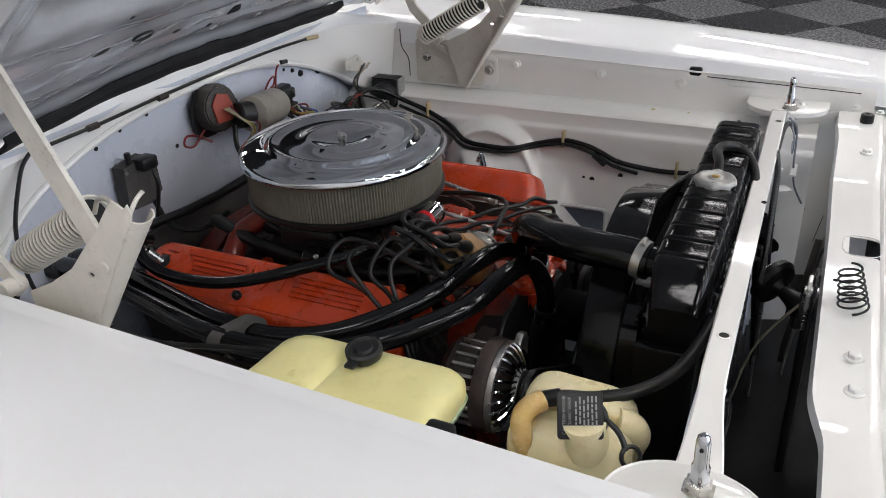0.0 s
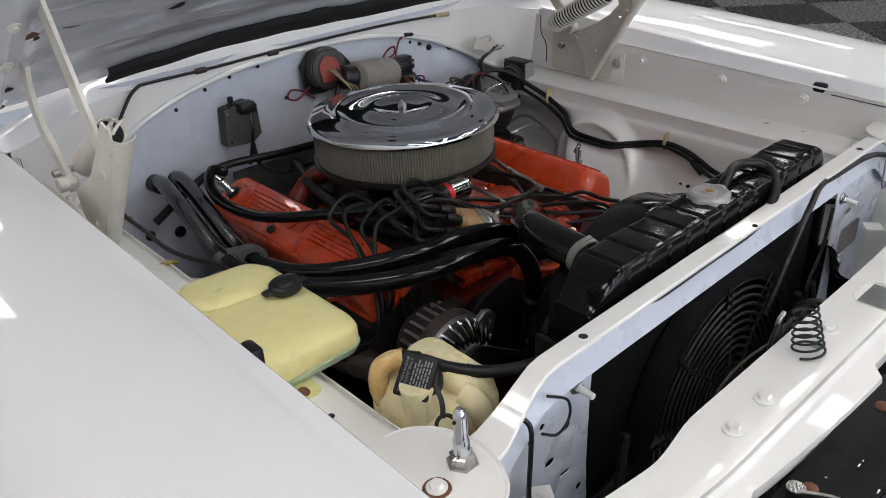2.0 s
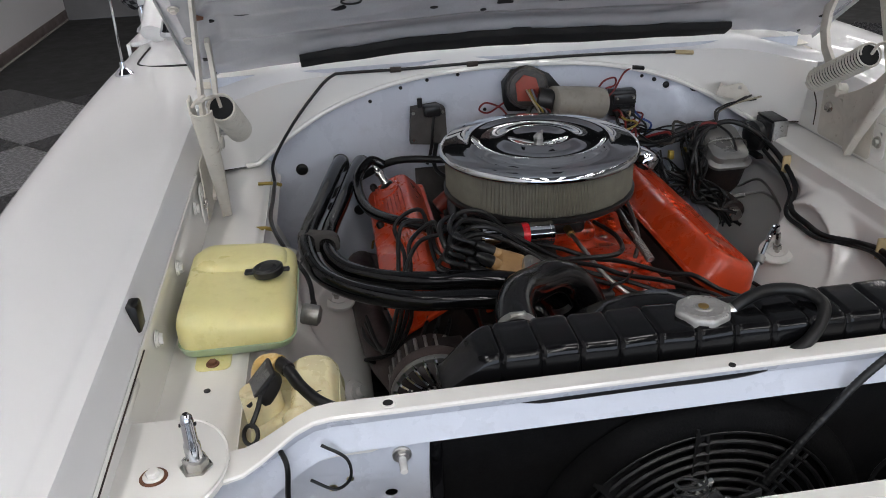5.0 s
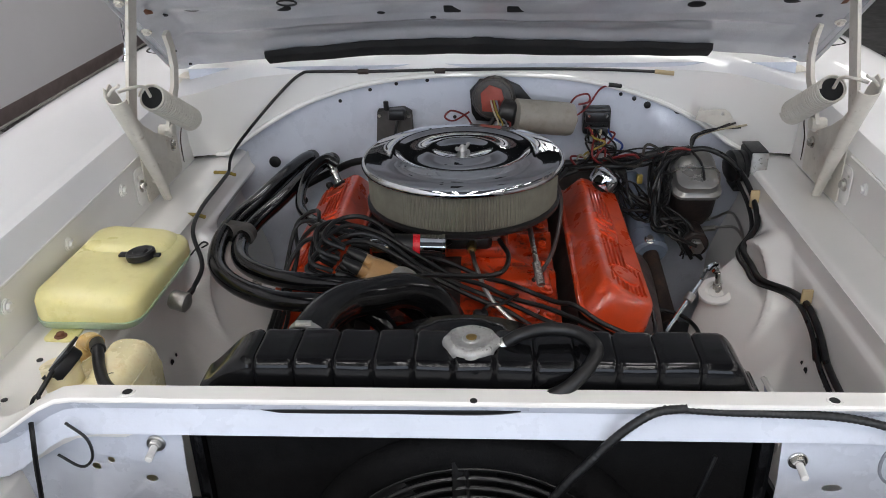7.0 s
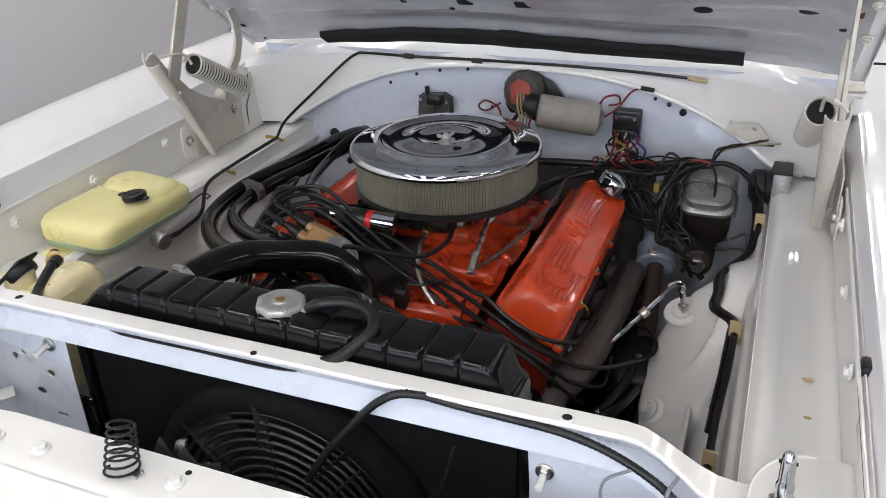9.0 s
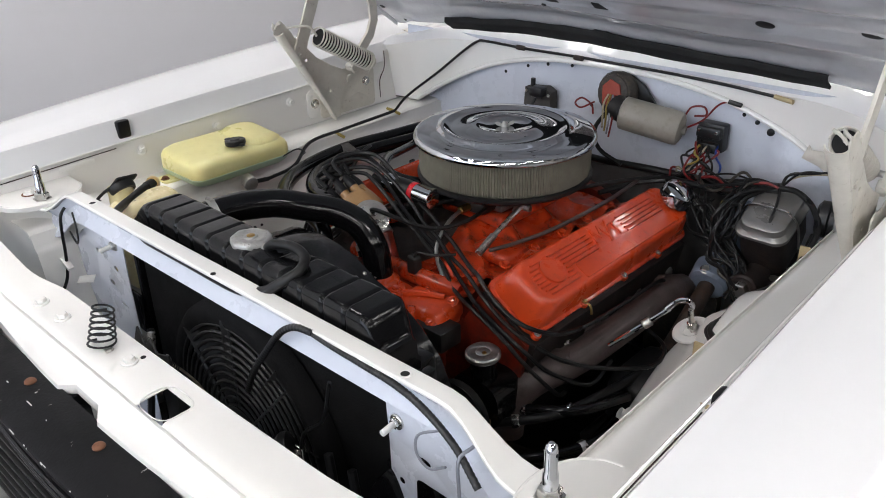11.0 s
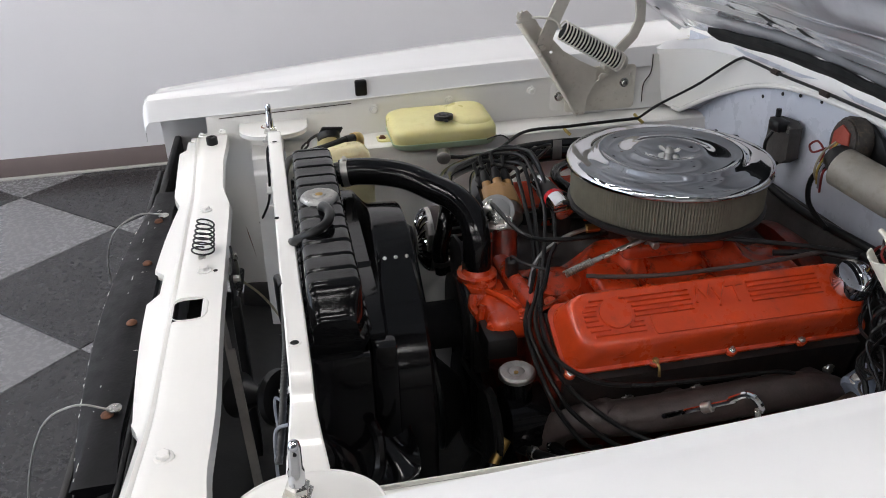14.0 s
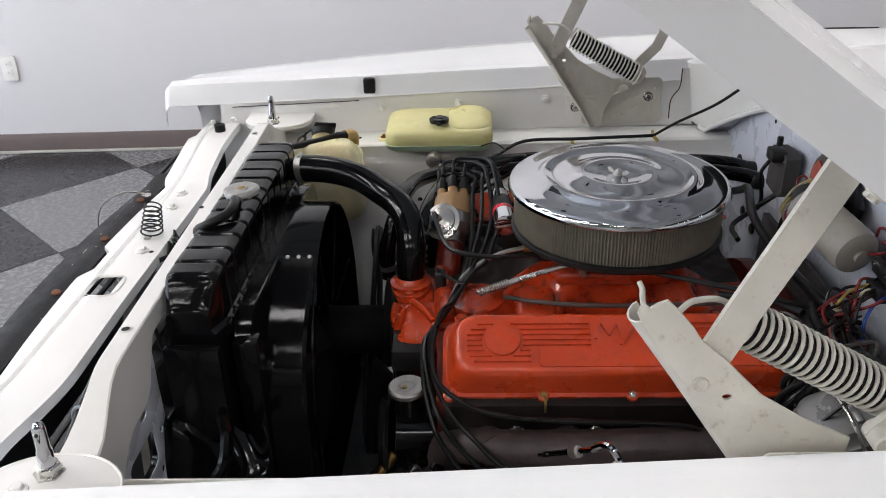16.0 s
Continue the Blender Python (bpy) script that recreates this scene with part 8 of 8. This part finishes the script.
    # square black junction and horn relay near the cowl
    bx = thing("voltage_regulator", (0.555, 0.955, 0.735), "black round-backed regulator with a bright metal face beside the master cylinder", "regulator")
    part("drum", lathe([(0.030, 0), (0.034, 0.003), (0.034, 0.012), (0.031, 0.014), (0.034, 0.016), (0.034, 0.030), (0.026, 0.036)], 28, axis((0.552, 0.955, 0.785), (0.50, 0.945, 0.785))), PLASTIC, bx)
    part("box", rbox(0.552, 0.586, 0.922, 0.996, 0.742, 0.822, 0.006), DULLBLACK, bx)
    part("face_plate", rbox(0.556, 0.590, 0.918, 0.923, 0.744, 0.824, 0.002), CAPGREY, bx, "bright metal face")
    part("cover_lip", rbox(0.554, 0.590, 0.924, 0.994, 0.822, 0.826, 0.001), DULLBLACK, bx)
    part("foot", rbox(0.53, 0.58, 0.93, 0.99, 0.734, 0.744, 0.003), DULLBLACK, bx)
    # wiper motor
    wm = thing("wiper_motor", (0.04, 1.05, 0.84), "windshield wiper motor with a red end plate and grey can", "wiper motor")
    part("mount_plate", plate([(-0.030, 0.875), (-0.034, 0.925), (-0.012, 0.950), (0.040, 0.952), (0.075, 0.935), (0.105, 0.900), (0.09, 0.870), (0.02, 0.855), (-0.02, 0.858)], 0.008, Matrix.Translation((0, 1.058, 0)) @ XZ), DULLBLACK, wm)
    gm = axis((0.020, 1.052, 0.912), (0.004, 0.90, 0.930))
    part("gear_case", lathe([(0.046, 0), (0.047, 0.022), (0.043, 0.028)], 40, gm, lambda a, i: 1 + 0.03 * (1 if math.cos(20 * a) > 0.5 else 0)), MOTORDARK, wm)
    part("cover", lathe([(0.042, 0.026), (0.040, 0.031), (0.030, 0.032), (0, 0.032)], 36, gm), MOTORDARK, wm)
    part("red_plate", moved(plate([(-0.022, -0.026), (0.018, -0.028), (0.026, -0.006), (0.018, 0.022), (-0.008, 0.030), (-0.026, 0.012)], 0.004, Matrix.Translation((0, 0, 0.034))), gm), REDPLATE, wm, "faded red plate")
    a, b = Vector((0.066, 0.992, 0.888)), Vector((0.190, 1.022, 0.868))
    ln = (b - a).length
    mm = axis(a, b)
    part("motor_can", lathe([(0.030, -0.004), (0.036, 0.0), (0.0365, ln - 0.012), (0.034, ln - 0.002), (0.024, ln + 0.003), (0.010, ln + 0.004), (0.010, ln + 0.010), (0, ln + 0.010)], 36, mm), MOTOR, wm, "grey-beige motor can")
    part("motor_neck", rod((0.035, 1.005, 0.895), (0.07, 0.994, 0.888), 0.027, 20), DULLBLACK, wm)
    for k, mat in enumerate((WHITEWIRE, YELLOWWIRE, GREYWIRE, REDWIRE)):
        part("lead", tube([(0.012 + 0.006 * k, 1.012, 0.915), (0.018 + 0.008 * k, 0.985, 0.900 - 0.006 * k), (0.030 + 0.008 * k, 0.965, 0.875), (0.024 + 0.006 * k, 0.975, 0.850 - 0.006 * k)], 0.0022, 6), mat, wm)
    part("red_loop", tube([(-0.035, 1.03, 0.885), (-0.07, 1.03, 0.865), (-0.09, 1.035, 0.872), (-0.075, 1.04, 0.885), (-0.045, 1.035, 0.875), (-0.03, 1.02, 0.86)], 0.0022, 6), REDWIRE, wm)
    part("red_loop", tube([(0.185, 1.045, 0.895), (0.200, 1.04, 0.915), (0.225, 1.045, 0.918), (0.228, 1.05, 0.900), (0.205, 1.045, 0.895)], 0.0022, 6), REDWIRE, wm)
    part("red_lead", tube([(0.195, 1.03, 0.87), (0.225, 1.045, 0.89), (0.25, 1.055, 0.925), (0.275, 1.06, 0.935), (0.295, 1.062, 0.932)], 0.0022, 6), REDWIRE, wm)
    part("lead_end", rod((0.27, 1.056, 0.936), (0.298, 1.060, 0.931), 0.005, 8), RUBBER, wm)
    # ballast / pressure box on the firewall
    fb = thing("firewall_relay_box", (-0.205, 1.05, 0.79), "dark grey metal box screwed to the firewall", "relay")
    part("box", loft([[Vector((-0.206 + x, y, 0.843 + z)) for x, z in ((-0.042, -0.040), (0.020, -0.046), (0.042, -0.030), (0.040, 0.036), (0.022, 0.046), (-0.036, 0.040))] for y in (1.068, 1.040)]), DARKWALL, fb)
    part("top_socket", rbox(-0.215, -0.178, 1.018, 1.048, 0.868, 0.892, 0.005), PLASTIC, fb)
    part("top_nipple", rod((-0.222, 1.045, 0.885), (-0.222, 1.045, 0.906), 0.006, 10), PLASTIC, fb)
    for x, z in ((-0.24, 0.812), (-0.172, 0.872), (-0.238, 0.874)):
        part("screw", lathe([(0.004, 0), (0.003, 0.003)], 10, axis((x, 1.040, z), (x, 0, z))), STEEL, fb)
    part("lead", tube([(-0.195, 1.02, 0.868), (-0.20, 1.01, 0.84), (-0.205, 1.02, 0.79), (-0.215, 1.02, 0.76)], 0.0038, 8), RUBBER, fb)
    # fuse block with bunched wires
    fz = thing("bulkhead_connector", (0.247, 1.065, 0.80), "black bulkhead connector with bunched coloured wires", "connector")
    part("block", rbox(0.217, 0.277, 1.040, 1.068, 0.828, 0.888, 0.004), PLASTIC, fz)
    part("cover", rbox(0.220, 0.274, 1.028, 1.042, 0.858, 0.882, 0.004), PLASTIC, fz)
    for x in (0.228, 0.266):
        part("screw", lathe([(0.004, 0), (0.003, 0.003)], 10, axis((x, 1.028, 0.874), (x, 0, 0.874))), STEEL, fz)
    part("plug", rbox(0.226, 0.270, 1.022, 1.042, 0.830, 0.850, 0.003), PLASTIC, fz)
    rnd = random.Random(5)
    mats = [REDWIRE, RUBBER, REDWIRE, RUBBER, YELLOWWIRE, RUBBER, WHITEWIRE, REDWIRE, RUBBER, RUBBER, REDWIRE, RUBBER, REDWIRE, BLUEWIRE]
    for k, mt in enumerate(mats):
        x = 0.222 + 0.0036 * k
        j = lambda q: rnd.uniform(-q, q)
        part("wire", tube([(x, 1.035, 0.842 + j(0.01)), (x + j(0.02), 1.005 + j(0.01), 0.835 + j(0.012)), (x + 0.01 + j(0.03), 0.985 + j(0.012), 0.81 + j(0.02)), (x + 0.03 * (k % 3 - 1) + j(0.02), 0.985 + j(0.02), 0.785 + j(0.015)), (x + 0.06 * (k % 3 - 0.6) + j(0.02), 0.985 + j(0.02), 0.775 + j(0.012))], 0.0024, 6), mt, fz)
    # loose wiring toward the master cylinder
    lw = thing("loose_wiring", (0.40, 1.0, 0.80), "tangle of black and coloured wires near the master cylinder", "wiring")
    for k in range(8):
        mt = (RUBBER, RUBBER, REDWIRE, RUBBER, RUBBER, RUBBER, MOTORDARK, RUBBER)[k]
        j = lambda q: rnd.uniform(-q, q)
        part("wire", tube([(0.26 + j(0.03), 0.985 + j(0.03), 0.785 + j(0.02)), (0.31 + j(0.02), 0.96 + j(0.03), 0.790 + j(0.03)), (0.36 + j(0.02), 0.96 + j(0.03), 0.808 + j(0.025)), (0.405 + j(0.012), 0.965 + j(0.015), 0.815 + j(0.012)), (0.438 + j(0.006), 0.96 + j(0.006), 0.819 + j(0.005))], 0.0022 if k % 2 else 0.0032, 6), mt, lw)
    for k in range(4):
        j = lambda q: rnd.uniform(-q, q)
        part("wire", tube([(0.438, 0.96, 0.819), (0.455 + j(0.01), 0.975 + j(0.01), 0.845 + j(0.01)), (0.485 + j(0.01), 0.99, 0.848 + j(0.008)), (0.525 + 0.012 * k, 1.0, 0.862 + j(0.012))], 0.0024, 6), (RUBBER, MOTORDARK, RUBBER, WHITEWIRE)[k], lw)
    for k in range(6):
        j = lambda q: rnd.uniform(-q, q)
        part("wire", tube([(0.28 + j(0.03), 0.95 + j(0.02), 0.76), (0.31 + j(0.03), 0.93 + j(0.02), 0.71 + j(0.02)), (0.36 + j(0.02), 0.92 + j(0.03), 0.70 + j(0.03)), (0.40 + j(0.02), 0.91 + j(0.03), 0.68 + j(0.03))], 0.003, 6), RUBBER, lw)
    for x, y, z in ((0.335, 0.955, 0.755), (0.36, 0.94, 0.765)):
        part("yellow_terminal", rbox(x - 0.006, x + 0.006, y - 0.006, y + 0.006, z - 0.010, z + 0.010, 0.002), YELLOWWIRE, lw)
    # loops hanging beside and in front of the reservoir
    for k in range(18):
        j = lambda q: rnd.uniform(-q, q)
        part("wire", tube([(0.425 + j(0.02), 0.965 + j(0.01), 0.815 + j(0.01)), (0.375 + j(0.02), 0.94 + j(0.03), 0.80 + j(0.02)), (0.370 + j(0.025), 0.90 + j(0.03), 0.755 + j(0.03)), (0.375 + j(0.025), 0.88 + j(0.025), 0.71 + j(0.03)), (0.405 + j(0.03), 0.865 + j(0.02), 0.68 + j(0.02)), (0.44 + j(0.03), 0.84 + j(0.02), 0.64 + j(0.02))], 0.0040 if k % 3 == 0 else 0.0022, 6), RUBBER if k != 4 else MOTORDARK, lw)
    for k in range(14):
        j = lambda q: rnd.uniform(-q, q)
        part("wire", tube([(0.275 + j(0.03), 0.955 + j(0.02), 0.765 + j(0.02)), (0.30 + j(0.03), 0.93 + j(0.02), 0.735 + j(0.03)), (0.335 + j(0.03), 0.915 + j(0.02), 0.70 + j(0.03)), (0.37 + j(0.02), 0.91 + j(0.02), 0.715 + j(0.03)), (0.385 + j(0.02), 0.90 + j(0.02), 0.76 + j(0.02))], 0.0020, 6), RUBBER, lw)
    part("wire", tube([(0.438, 0.96, 0.819), (0.452, 0.915, 0.805), (0.455, 0.885, 0.775), (0.452, 0.880, 0.745)], 0.0028, 6), RUBBER, lw)
    tab = thing("cowl_bracket", (0.485, 1.03, 0.88), "cream painted bracket plate on the cowl seam", "bracket")
    part("plate", plate([(0.452, 0.872), (0.461, 0.899), (0.468, 0.890), (0.512, 0.894), (0.522, 0.886), (0.541, 0.858), (0.515, 0.850), (0.49, 0.861)], 0.003, Matrix.Translation((0, 1.004, 0)) @ XZ, [circle(0.507, 0.884, 0.0045)]), HINGE, tab)
    lo = thing("steering_hoses", (0.30, 0.45, 0.50), "grimy black steering hoses with bright fittings", "hose")
    part("hose", tube([(0.20, 0.34, 0.50), (0.27, 0.36, 0.53), (0.33, 0.42, 0.545), (0.36, 0.52, 0.55), (0.37, 0.64, 0.54), (0.36, 0.76, 0.52)], 0.0085, 10), RUBBER, lo)
    part("hose", tube([(0.23, 0.30, 0.46), (0.31, 0.33, 0.49), (0.38, 0.42, 0.50), (0.39, 0.55, 0.50), (0.37, 0.70, 0.48)], 0.010, 10), HOSE, lo)
    part("hose", tube([(0.14, 0.30, 0.42), (0.22, 0.26, 0.44), (0.31, 0.27, 0.46), (0.38, 0.33, 0.47), (0.41, 0.43, 0.46)], 0.012, 10), DULLBLACK, lo)
    for p, q in (((0.268, 0.360, 0.529), (0.285, 0.372, 0.534)), ((0.372, 0.62, 0.541), (0.371, 0.65, 0.539)), ((0.375, 0.41, 0.499), (0.385, 0.44, 0.5005))):
        part("fitting", lathe([(0.011, 0), (0.0118, 0.002), (0.0118, 0.012), (0.010, 0.014)], 8, axis(p, q)), STEEL, lo, "bright steel fitting", 25)
    part("link", rod((0.20, 0.42, 0.40), (0.43, 0.46, 0.41), 0.011, 12), BROWN, lo)
    part("link", rod((0.33, 0.50, 0.44), (0.35, 0.80, 0.46), 0.013, 12), DULLBLACK, lo)
    part("gear_box", rbox(0.24, 0.36, 0.84, 0.95, 0.42, 0.56, 0.02, 3), MOTORDARK, lo)
    # front corner wiring beside the support
    for s in (-1, 1):
        fw = thing("headlamp_lead", (s * 0.50, 0.0, 0.70), "thin headlamp lead with a pale clip", "cable", "headlamp leads")
        part("lead", tube([(s * 0.500, -0.004, 0.838), (s * 0.492, -0.020, 0.825), (s * 0.495, -0.024, 0.79), (s * 0.500, -0.026, 0.74), (s * 0.505, -0.034, 0.69), (s * 0.53, -0.06, 0.63)], 0.0030 if s < 0 else 0.0022, 8), RUBBER if s < 0 else GREYWIRE, fw)
        part("loop", tube([(s * 0.455, -0.012, 0.840), (s * 0.430, -0.02, 0.825), (s * 0.428, -0.022, 0.80), (s * 0.445, -0.02, 0.785), (s * 0.470, -0.018, 0.80)], 0.0018, 6), GREYWIRE if s > 0 else RUBBER, fw)
        part("clip", moved(rbox(-0.016, 0.016, -0.006, 0.006, -0.003, 0.003, 0.001), Matrix.Translation((s * 0.497, -0.028, 0.728)) @ Matrix.Rotation(radians(-25 * s), 4, "Y")), BAY, fw)


build_accessories()
